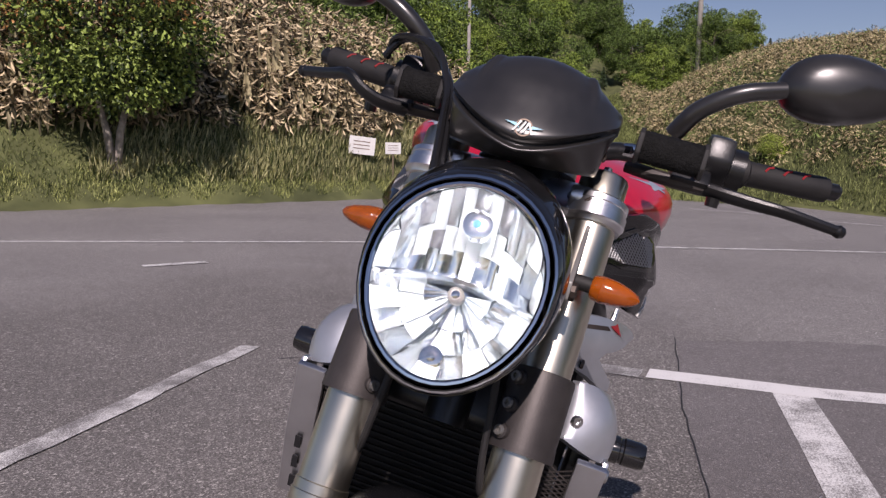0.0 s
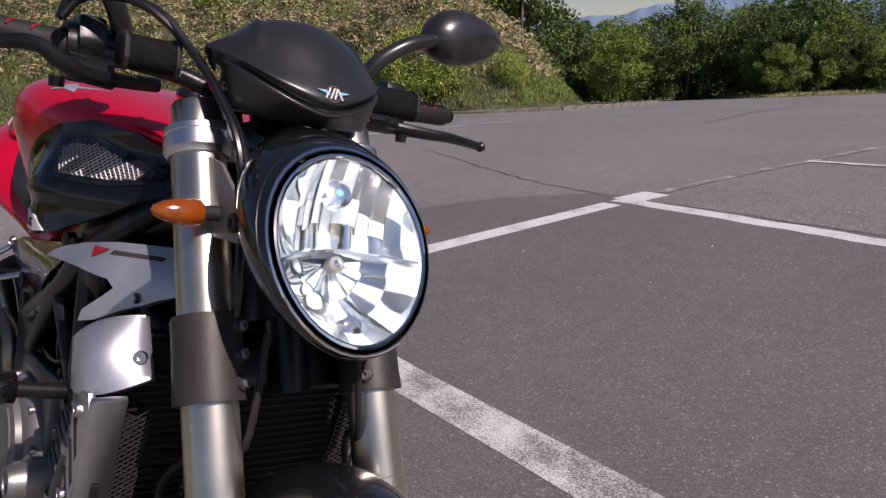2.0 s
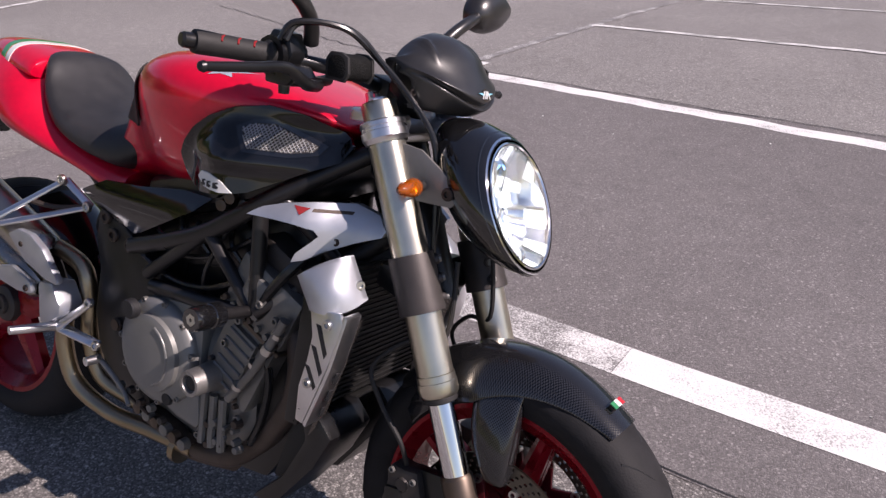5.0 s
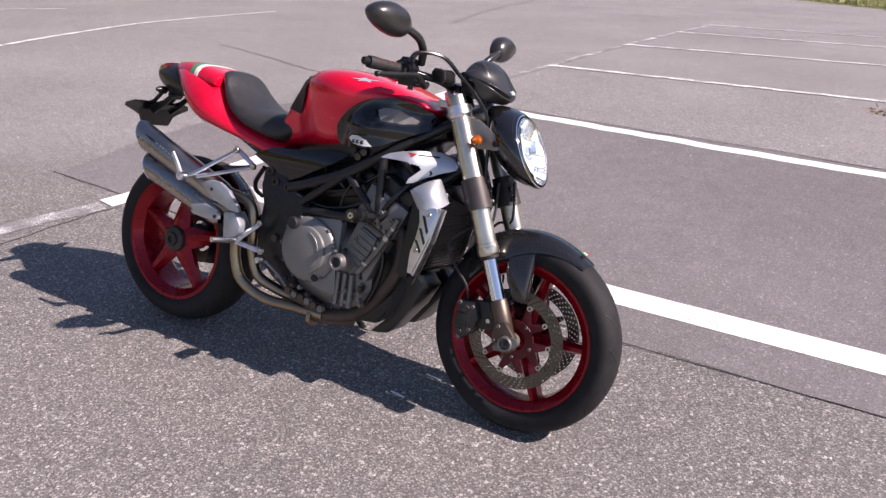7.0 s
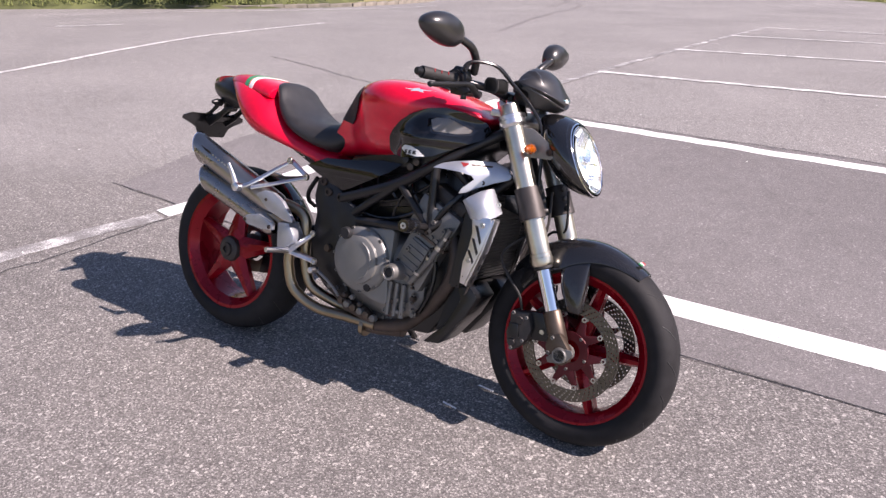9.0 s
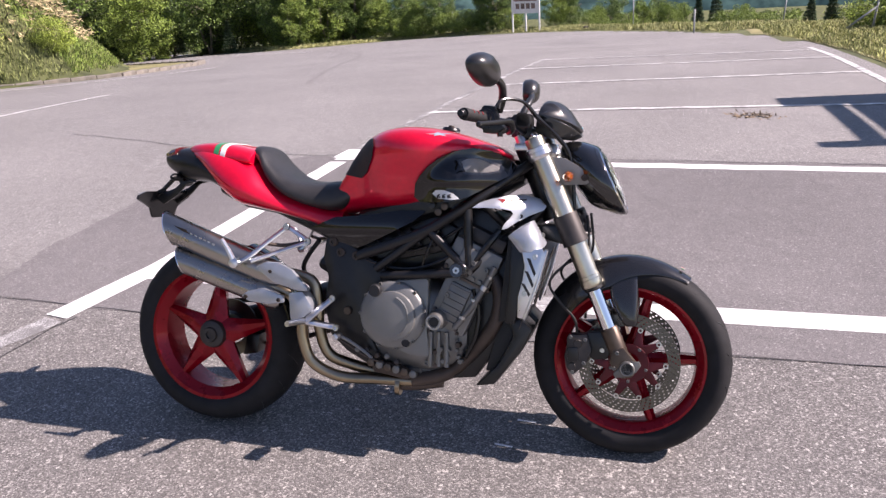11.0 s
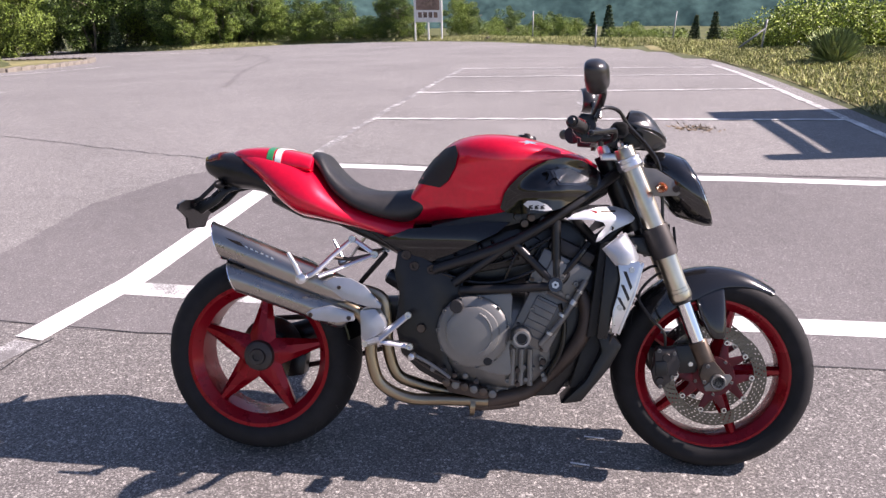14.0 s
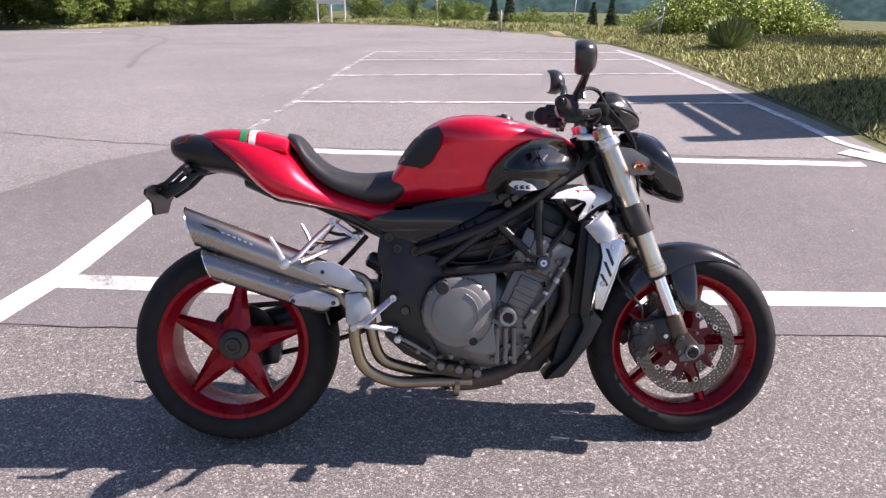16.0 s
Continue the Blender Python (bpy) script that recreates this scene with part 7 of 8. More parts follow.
PILLION = [(-0.090, 0.950, 0.964, 0.046), (-0.05, 0.938, 0.977, 0.082), (0.02, 0.922, 0.981, 0.112), (0.10, 0.908, 0.974, 0.131), (0.175, 0.899, 0.957, 0.140), (0.192, 0.900, 0.948, 0.138)]
cover = part("pillion_cover", loft(bmesh.new(), [oval(x, a, b, w, 30, 3.2, top=0.72) for x, a, b, w in fine(PILLION, 24)]), M_RED, bike, "red pillion seat cover with a tricolour stripe", sharp=60)
for k, m in enumerate((M_FLAGG, M_FLAGW)):
    x0 = 0.045 + 0.027 * k
    rr = [oval(x, a - 0.001, b + 0.0015, w + 0.0015, 30, 3.2, top=0.72) for x, a, b, w in [r for r in fine(PILLION, 120) if x0 <= r[0] <= x0 + 0.026]]
    part("tricolour_stripe", loft(bmesh.new(), rr), m, cover, sharp=60)
REARL = [(-0.178, 0.905, 0.945, 0.042), (-0.165, 0.890, 0.955, 0.058), (-0.13, 0.868, 0.962, 0.074), (-0.08, 0.85, 0.965, 0.088), (-0.03, 0.845, 0.955, 0.096), (0.02, 0.835, 0.92, 0.1), (0.07, 0.81, 0.87, 0.1), (0.11, 0.785, 0.82, 0.09)]
tl = part("tail_lamp_housing", loft(bmesh.new(), [oval(x, a, b, w, 28, 2.6) for x, a, b, w in fine(REARL, 26)]), M_PLAS, bike, "black tail end with a dark red lamp", sharp=60)
part("tail_lamp", loft(bmesh.new(), [oval(x, a, b, w, 28, 2.6) for x, a, b, w in [(-0.181, 0.918, 0.944, 0.036), (-0.172, 0.912, 0.955, 0.052), (-0.15, 0.915, 0.963, 0.066), (-0.12, 0.93, 0.967, 0.076)]]), M_TAILR, tl, "dark red tail lamp lens", sharp=60)
part("undertail", loft(bmesh.new(), [oval(x, a, b, w, 20, 3) for x, a, b, w in [(0.05, 0.80, 0.85, 0.07), (0.15, 0.755, 0.80, 0.085), (0.26, 0.735, 0.79, 0.085), (0.38, 0.68, 0.74, 0.08), (0.46, 0.64, 0.72, 0.075)]]), M_PLAS, bike, "black undertray below the tail")
bm = bmesh.new()
rows = [(0.812, 0.115, -0.216), (0.800, 0.148, -0.220), (0.786, 0.150, -0.222), (0.770, 0.110, -0.224), (0.755, 0.080, -0.226), (0.724, 0.064, -0.230), (0.719, 0.056, -0.230)]
loft(bm, [[(x - 0.004, -w, z), (x - 0.004, w, z), (x + 0.004, w, z), (x + 0.004, -w, z)] for z, w, x in rows])
plate_arm = part("plate_bracket", bm, M_PLAS, bike, "black folded number plate bracket")
for q in (-0.045, 0.037):
    part("upper_arm", prism(bmesh.new(), [(-0.222, 0.812), (-0.199, 0.822), (-0.145, 0.871), (-0.085, 0.872), (-0.06, 0.852), (-0.106, 0.856), (-0.139, 0.858), (-0.190, 0.812), (-0.222, 0.795)], q, q + 0.008, 0.002), M_PLAS, plate_arm)
    part("lower_arm", prism(bmesh.new(), [(-0.222, 0.786), (-0.192, 0.766), (-0.139, 0.799), (-0.10, 0.837), (-0.06, 0.846), (-0.08, 0.857), (-0.115, 0.846), (-0.145, 0.824), (-0.190, 0.806)], q, q + 0.008, 0.002), M_PLAS, plate_arm)
part("cross_plate", prism(bmesh.new(), [(-0.215, 0.800), (-0.188, 0.782), (-0.15, 0.805), (-0.155, 0.815)], -0.04, 0.04, 0.002), M_PLAS, plate_arm)
part("plate_lamp", lathe(bmesh.new(), [(0.008, -0.03), (0.017, -0.02), (0.019, 0), (0.017, 0.02), (0.008, 0.03)], (-0.13, 0, 0.848), (0, 1, 0), 18), M_PLAS, plate_arm)
for s in (-1, 1):
    part("rear_indicator", lathe(bmesh.new(), [(0.008, 0), (0.014, 0.006), (0.013, 0.03), (0.006, 0.045), (0.001, 0.047)], (-0.118, s * 0.055, 0.862), (-0.1, s, 0), 16), M_PLAS, plate_arm, "dark rear indicator")
    sp = [(0.418, 0.700), (0.50, 0.735), (0.60, 0.742), (0.72, 0.758), (0.80, 0.757), (0.76, 0.725), (0.69, 0.690), (0.60, 0.648), (0.562, 0.634), (0.51, 0.655)]
    side = part("side_panel", skin(bmesh.new(), sp, lambda x, z: 0.118 + 0.028 * math.exp(-(((z - 0.71) / 0.06) ** 2)) - 0.05 * max(0, 0.5 - x), s, 0.006), M_CARB, bike, "carbon fibre panel under the seat", sharp=45)

# trellis frame
for s in (-1, 1):
    def fy(x):
        return s * np.interp(x, [0.55, 0.75, 0.95, 1.04, 1.12], [0.135, 0.155, 0.15, 0.10, 0.045])
    fr = None
    for k, (r, pts) in enumerate([(0.0165, [(1.115, 0.905), (1.045, 0.855), (0.943, 0.782), (0.814, 0.702), (0.69, 0.652), (0.58, 0.615)]), (0.0165, [(1.15, 0.765), (1.103, 0.722), (1.03, 0.658), (0.940, 0.580)]), (0.014, [(0.934, 0.772), (0.938, 0.585)]), (0.013, [(0.816, 0.695), (0.930, 0.582)]), (0.0145, [(0.925, 0.572), (0.80, 0.562), (0.655, 0.552)]), (0.0135, [(0.968, 0.795), (1.062, 0.692)]), (0.0135, [(0.80, 0.692), (0.635, 0.572)]), (0.0135, [(0.70, 0.65), (0.575, 0.61)])]):
        bm = tube(bmesh.new(), [(x, fy(x), z) for x, z in pts], r, 14)
        if fr is None:
            fr = part("frame_side", bm, M_FRAME, bike, "dark grey trellis frame of welded tubes")
        else:
            part("frame_tube", bm, M_FRAME, fr)
    part("slider_spacer", tube(bmesh.new(), [(0.930, s * 0.15, 0.580), (0.930, s * 0.226, 0.589)], 0.011, 16, curve=False), M_FRAME, fr)
    sl = part("crash_slider", lathe(bmesh.new(), [(0.012, 0.0), (0.0205, 0.0), (0.0215, 0.004), (0.0215, 0.022), (0.0198, 0.024), (0.0198, 0.028), (0.0215, 0.030), (0.0215, 0.052), (0.0190, 0.062), (0.0115, 0.062)], (0.930, s * 0.226, 0.590), (0, s, 0.05), 26), M_GLOSSB, bike, "round glossy black crash slider")
    part("slider_bolt", lathe(bmesh.new(), [(0.0108, 0.0625), (0.0108, 0.05), (0.004, 0.05), (0.004, 0.0625)], (0.930, s * 0.226, 0.590), (0, s, 0.05), 6, close=True), M_BOLT, sl)
part("head_tube", tube(bmesh.new(), [(1.09, 0, 0.965), (1.185, 0, 0.735)], 0.040, 20, curve=False), M_FRAME, bike, "dark grey steering head")

# swingarm pivot plates
for s in (-1, 1):
    bm = prism(bmesh.new(), [(0.462, 0.665), (0.50, 0.672), (0.575, 0.628), (0.66, 0.575), (0.675, 0.535), (0.62, 0.50), (0.60, 0.42), (0.62, 0.335), (0.645, 0.285), (0.60, 0.262), (0.53, 0.30), (0.475, 0.352), (0.455, 0.44), (0.468, 0.54), (0.452, 0.60)], s * 0.105, s * 0.135, 0.008)
    pv = part("pivot_plate", bm, M_FRAME, bike, "dark swingarm pivot plate")
    bolts("pivot_bolt", [(0.537, s * 0.135, 0.433), (0.662, s * 0.135, 0.546), (0.568, s * 0.135, 0.612), (0.49, s * 0.135, 0.655), (0.515, s * 0.135, 0.622)], (0, s, 0), pv, M_HEAD, 0.015, 0.008)
    part("pivot_cap", lathe(bmesh.new(), [(0.004, 0.010), (0.012, 0.010), (0.014, 0)], (0.537, s * 0.136, 0.433), (0, s, 0), 12), M_BRASS, pv)
    # rider's foot rest hanger
    hang = part("foot_hanger", tube(bmesh.new(), [(0.503, s * 0.176, 0.479), (0.450, s * 0.184, 0.436), (0.412, s * 0.190, 0.404)], 0.0105, 10, 0.014, flat=0.55), M_ALU, bike, "cast aluminium rider's foot rest hanger")
    part("hanger_arm", tube(bmesh.new(), [(0.506, s * 0.160, 0.381), (0.455, s * 0.176, 0.392), (0.410, s * 0.188, 0.402)], 0.0105, 10, 0.012, flat=0.55), M_ALU, hang)
    bolts("hanger_bolt", [(0.503, s * 0.180, 0.479), (0.506, s * 0.164, 0.381)], (0, s, 0), hang, M_BOLT, 0.011, 0.008)
    part("foot_peg", tube(bmesh.new(), [(0.410, s * 0.190, 0.403), (0.403, s * 0.235, 0.407), (0.393, s * 0.285, 0.410)], 0.011, 12, 0.009), M_ALU, hang)
    part("brake_pedal" if s < 0 else "gear_pedal", tube(bmesh.new(), [(0.508, s * 0.165, 0.360), (0.555, s * 0.165, 0.338), (0.60, s * 0.165, 0.31), (0.63, s * 0.175, 0.292)], 0.0058, 10, 0.0045), M_BRKT, bike, "grey metal foot pedal")
    part("pedal_tip", lathe(bmesh.new(), [(0.006, -0.018), (0.010, -0.016), (0.010, 0.016), (0.006, 0.018)], (0.516, s * 0.180, 0.356), (0.1, 1, 0), 12), M_ALU, hang)
    # pillion foot rest: an open triangle of bars
    pil = part("pillion_hanger", tube(bmesh.new(), [(0.322, s * 0.120, 0.700), (0.275, s * 0.165, 0.655), (0.230, s * 0.222, 0.606), (0.197, s * 0.240, 0.590)], 0.0085, 10, 0.010, flat=0.6), M_ALU, bike, "cast aluminium pillion foot rest hanger")
    part("hanger_bar", tube(bmesh.new(), [(0.388, s * 0.105, 0.652), (0.312, s * 0.160, 0.622), (0.240, s * 0.225, 0.594)], 0.0085, 10, flat=0.6), M_ALU, pil)
    part("hanger_bar", tube(bmesh.new(), [(0.322, s * 0.120, 0.700), (0.388, s * 0.105, 0.652)], 0.0085, 10, curve=False, flat=0.6), M_ALU, pil)
    part("hanger_web", tube(bmesh.new(), [(0.268, s * 0.172, 0.648), (0.32, s * 0.14, 0.640), (0.385, s * 0.106, 0.652)], 0.006, 8), M_HEAD, pil)
    bolts("hanger_bolt", [(0.322, s * 0.126, 0.700), (0.388, s * 0.110, 0.652)], (0, s, 0), pil, M_BOLT, 0.0125, 0.008)
    part("folded_peg", tube(bmesh.new(), [(0.199, s * 0.252, 0.592), (0.184, s * 0.258, 0.630), (0.163, s * 0.262, 0.667)], 0.010, 10, 0.006), M_ALU, pil, "folded aluminium foot peg")
    part("peg_joint", lathe(bmesh.new(), [(0.008, -0.014), (0.015, -0.012), (0.016, 0.012), (0.009, 0.016)], (0.199, s * 0.248, 0.591), (0, s, 0), 16), M_ALU, pil)
    part("subframe_tube", tube(bmesh.new(), [(0.47, s * 0.10, 0.665), (0.36, s * 0.09, 0.735), (0.20, s * 0.075, 0.79), (0.05, s * 0.06, 0.84)], 0.013, 12), M_FRAME, bike, "dark grey seat subframe tube")

# swingarm, on the far side of the wheel, and its shock absorber
bm = loft(bmesh.new(), [[(x, y + math.cos(t * math.tau / 16) * w, z + math.sin(t * math.tau / 16) * h) for t in range(16)] for x, y, z, w, h in [(0.56, 0.02, 0.43, 0.09, 0.05), (0.46, 0.05, 0.45, 0.07, 0.055), (0.36, 0.125, 0.43, 0.03, 0.06), (0.2, 0.135, 0.375, 0.028, 0.055), (0.06, 0.125, 0.33, 0.03, 0.06), (-0.05, 0.12, 0.31, 0.03, 0.05), (-0.075, 0.12, 0.308, 0.02, 0.02)]])
arm = part("swingarm", bm, M_FRAME, bike, "dark grey single-sided swingarm")
part("chain", tube(bmesh.new(), [(0.62, 0.125, 0.47), (0.3, 0.11, 0.43), (0.0, 0.092, 0.408)], 0.008, 6, flat=1.4), M_HEAD, arm, "dark drive chain")
part("chain", tube(bmesh.new(), [(0.62, 0.125, 0.40), (0.3, 0.11, 0.29), (0.0, 0.092, 0.226)], 0.008, 6, flat=1.4), M_HEAD, arm, "dark drive chain")
part("rear_caliper", prism(bmesh.new(), [(0.06, 0.22), (0.12, 0.23), (0.13, 0.30), (0.08, 0.30)], 0.03, 0.09, 0.008), M_PLAS, arm)
part("hugger", loft(bmesh.new(), [[(REAR_C.x + math.cos(a) * (REAR_R + 0.02 - 0.03 * u * u), u * 0.085, REAR_C.z + math.sin(a) * (REAR_R + 0.02 - 0.03 * u * u)) for u in np.linspace(-1, 1, 9)] + [(REAR_C.x + math.cos(a) * (REAR_R + 0.014 - 0.03 * u * u), u * 0.085, REAR_C.z + math.sin(a) * (REAR_R + 0.014 - 0.03 * u * u)) for u in np.linspace(1, -1, 9)] for a in np.radians(np.linspace(12, 68, 12))]), M_CARB, bike, "carbon rear tyre hugger", sharp=50)
part("shock_absorber", tube(bmesh.new(), [(0.47, 0.0, 0.50), (0.50, 0.0, 0.70)], 0.028, 16, curve=False), M_PLAS, bike, "black rear shock absorber")
bm = bmesh.new()
tube(bm, [(0.474 + 0.024 * k / 70 + 0.036 * math.cos(k * 0.62), 0.036 * math.sin(k * 0.62), 0.52 + 0.16 * k / 70) for k in range(71)], 0.005, 6, curve=False)
part("spring", bm, M_PLAS, bike, "black coil spring")
part("shock_reservoir", lathe(bmesh.new(), [(0.010, 0), (0.024, 0.002), (0.026, 0.008), (0.026, 0.06), (0.022, 0.064), (0.010, 0.064)], (0.425, -0.07, 0.585), (0.85, -0.1, -0.45), 22), M_PLAS, bike, "black shock reservoir with a silver cap")
part("rear_hose", tube(bmesh.new(), [(0.42, -0.09, 0.655), (0.37, -0.07, 0.60), (0.33, -0.02, 0.56), (0.3, 0.05, 0.53)], 0.008, 8), M_RUB, bike, "black rubber hose")

# engine
part("crankcase", loft(bmesh.new(), [oval(x, a, b, w, 24, 4.0) for x, a, b, w in [(0.545, 0.32, 0.50, 0.10), (0.60, 0.265, 0.545, 0.125), (0.70, 0.245, 0.55, 0.135), (0.80, 0.235, 0.535, 0.138), (0.88, 0.25, 0.52, 0.13), (0.925, 0.30, 0.48, 0.115)]]), M_CAST, bike, "grey painted engine crankcase", sharp=45)
eng = part("sump", prism(bmesh.new(), [(0.60, 0.285), (0.88, 0.275), (0.86, 0.215), (0.80, 0.195), (0.66, 0.20), (0.60, 0.235)], -0.09, 0.09, 0.012), M_CAST, bike, "grey finned oil sump")
for k in range(7):
    part("sump_fin", prism(bmesh.new(), [(0.645 + 0.03 * k, 0.278), (0.651 + 0.03 * k, 0.278), (0.651 + 0.03 * k, 0.205), (0.645 + 0.03 * k, 0.205)], -0.098, -0.085, 0.001), M_CAST, eng)
cc = Vector((0.695, -0.135, 0.430))
cover = part("clutch_cover", lathe(bmesh.new(), [(0.001, 0.056), (0.03, 0.055), (0.062, 0.0525), (0.072, 0.051), (0.078, 0.049), (0.080, 0.040), (0.098, 0.036), (0.106, 0.030), (0.109, 0.02), (0.109, -0.01)], cc, (0, -1, 0), 56), M_COVER, bike, "round warm grey clutch cover", sharp=40)
part("cover_plate", prism(bmesh.new(), [(cc.x + a, cc.z + b) for a, b in [(-0.06, 0.088), (-0.02, 0.109), (0.05, 0.113), (0.108, 0.120), (0.116, 0.108), (0.114, 0.04), (0.110, -0.05), (0.117, -0.12), (0.108, -0.132), (0.05, -0.126), (0.0, -0.108), (-0.06, -0.09)]], -0.152, -0.12, 0.006), M_COVER, cover)
part("oil_cap", lathe(bmesh.new(), [(0.008, 0.016), (0.017, 0.016), (0.020, 0.012), (0.020, 0)], cc + Vector((-0.047, -0.048, 0.081)), (0, -1, 0), 20), M_PAD, cover, "black oil filler cap")
part("sight_glass", lathe(bmesh.new(), [(0.005, 0.006), (0.012, 0.006), (0.014, 0)], cc + Vector((0.045, -0.033, -0.085)), (0, -1, 0), 18), M_PAD, cover)
part("cover_rib", tube(bmesh.new(), [cc + Vector((0.058 * math.cos(t), -0.0515, 0.064 * math.sin(t))) for t in np.linspace(-1.2, 1.2, 9)], 0.0035, 8, curve=False), M_COVER, cover)
bolts("cover_bolt", [cc + Vector((0.1045 * math.cos(a), -0.026, 0.1045 * math.sin(a))) for a in np.linspace(0.2, 6.0, 11)], (0, -1, 0), cover, M_CAST, 0.0065, 0.009)
part("alternator_cover", lathe(bmesh.new(), [(0.03, 0.05), (0.075, 0.05), (0.082, 0.042), (0.085, 0.0)], (0.76, 0.135, 0.42), (0, 1, 0), 40), M_COVER, bike, "round warm grey alternator cover")
# cylinder block leans forward
CX = Vector((0.42, 0, 0.907))
CF = Vector((0.907, 0, -0.42))


def blk(name, base, l0, l1, f0, f1, w, material, parent, bevel=0.01, label=""):
    o = Vector(base)
    p = [o + CX * l0 + CF * f0, o + CX * l0 + CF * f1, o + CX * l1 + CF * f1, o + CX * l1 + CF * f0]
    return part(name, prism(bmesh.new(), [(q.x, q.z) for q in p], -w, w, bevel), material, parent, label)


B0 = Vector((0.84, 0, 0.40))
cyl = blk("cylinder_block", B0, 0.0, 0.17, -0.045, 0.085, 0.142, M_CAST, bike, 0.012, "grey painted cylinder block leaning forward")
blk("cylinder_head", B0, 0.17, 0.285, -0.065, 0.095, 0.150, M_CAST, bike, 0.012, "grey painted cylinder head")
blk("cam_cover", B0, 0.285, 0.33, -0.055, 0.085, 0.135, M_MAG, bike, 0.014, "dark cam cover")
blk("gasket_line", B0, 0.166, 0.174, -0.068, 0.098, 0.153, M_BRASS, cyl, 0.001)
blk("block_web", B0, 0.03, 0.15, -0.02, 0.05, 0.152, M_CAST, cyl, 0.008)
blk("head_web", B0, 0.19, 0.27, -0.03, 0.03, 0.160, M_CAST, cyl, 0.01)
part("water_pipe", tube(bmesh.new(), [B0 + CX * 0.02 + CF * 0.05 + Vector((0, -0.158, 0)), B0 + CX * 0.12 + CF * 0.075 + Vector((0, -0.165, 0)), B0 + CX * 0.25 + CF * 0.085 + Vector((0, -0.165, 0))], 0.009, 14), M_CAST, bike, "grey water pipe with clamps")
part("hose_clamp", tube(bmesh.new(), [B0 + CX * 0.17 + CF * 0.0805 + Vector((0, -0.165, 0)), B0 + CX * 0.185 + CF * 0.082 + Vector((0, -0.165, 0))], 0.0118, 14, curve=False), M_BOLT, cyl)
ring = part("pump_housing", lathe(bmesh.new(), [(0.016, 0.012), (0.018, 0.020), (0.024, 0.020), (0.026, 0.014), (0.027, -0.02), (0.034, -0.06)], (0.840, -0.187, 0.422), (0, -1, 0), 28), M_RING, bike, "grey ring-shaped water pump housing")
part("pump_core", lathe(bmesh.new(), [(0.004, 0.012), (0.015, 0.010), (0.016, 0.0)], (0.840, -0.190, 0.422), (0, -1, 0), 20), M_PAD, ring)
for k in range(3):
    part("case_rib", tube(bmesh.new(), [(0.815 + 0.025 * k, -0.142, 0.38), (0.812 + 0.027 * k, -0.142, 0.27)], 0.009, 8, curve=False), M_CAST, cyl)
bolts("case_bolt", [(0.795, -0.138, 0.36), (0.80, -0.138, 0.28), (0.87, -0.138, 0.30), (0.90, -0.135, 0.35), (0.80, -0.138, 0.50), (0.87, -0.15, 0.50), (0.905, -0.152, 0.555), (0.955, -0.155, 0.60), (0.995, -0.155, 0.58)], (0, -1, 0), cyl, M_CAST, 0.008, 0.008)
part("starter_block", prism(bmesh.new(), [(0.60, 0.275), (0.70, 0.262), (0.76, 0.232), (0.73, 0.215), (0.62, 0.235)], -0.128, -0.10, 0.006), M_HEAD, cyl)
for k in range(6):
    bm = lathe(bmesh.new(), [(0.004, 0.018), (0.012, 0.016), (0.013, 0.0)], (0.615 + 0.028 * k, -0.128, 0.268 - 0.006 * k), (0, -1, 0), 12)
    part("linkage_joint", bm, M_CAST if k % 2 else M_BRASS, cyl)
# dark mass inside: airbox, throttle bodies, wiring, and fillers added to darken gaps
part("airbox", loft(bmesh.new(), [oval(x, a, b, w, 20, 3.5) for x, a, b, w in [(0.56, 0.68, 0.76, 0.09), (0.70, 0.70, 0.80, 0.125), (0.88, 0.74, 0.86, 0.145), (1.02, 0.80, 0.90, 0.12), (1.09, 0.84, 0.90, 0.06)]]), M_PLAS, bike, "black plastic airbox")
part("throttle_body", prism(bmesh.new(), [(0.70, 0.60), (0.86, 0.63), (0.90, 0.70), (0.82, 0.745), (0.70, 0.70)], -0.11, 0.11, 0.015), M_PLAS, bike, "black throttle body rail")
# two made-up black plates that close see-through gaps, in place of dark shade
part("frame_gap_filler", prism(bmesh.new(), [(0.57, 0.55), (0.90, 0.54), (1.00, 0.62), (1.04, 0.74), (0.90, 0.78), (0.72, 0.75), (0.58, 0.66)], -0.085, 0.085, 0.012), M_PLAS, bike, "black filler added behind the frame to keep the gaps dark")
part("engine_gap_filler", prism(bmesh.new(), [(0.86, 0.22), (0.95, 0.23), (1.04, 0.36), (1.07, 0.46), (1.06, 0.62), (0.95, 0.60), (0.90, 0.45)], -0.10, 0.10, 0.01), M_PLAS, bike, "black filler added between engine and radiator to keep the gap dark")
part("battery_box", prism(bmesh.new(), [(0.52, 0.55), (0.68, 0.56), (0.70, 0.66), (0.60, 0.70), (0.52, 0.66)], -0.09, 0.09, 0.012), M_PLAS, bike, "black electrical box")
for k, (x, z) in enumerate([(0.86, 0.772), (0.895, 0.765), (0.84, 0.755), (0.82, 0.775), (0.875, 0.745)]):
    part("connector", lathe(bmesh.new(), [(0.004, 0.014), (0.011, 0.013), (0.012, 0.0)], (x, -0.145, z), (0.2, -1, 0), 10), M_PLAS if k % 2 else M_BRASS, cyl)

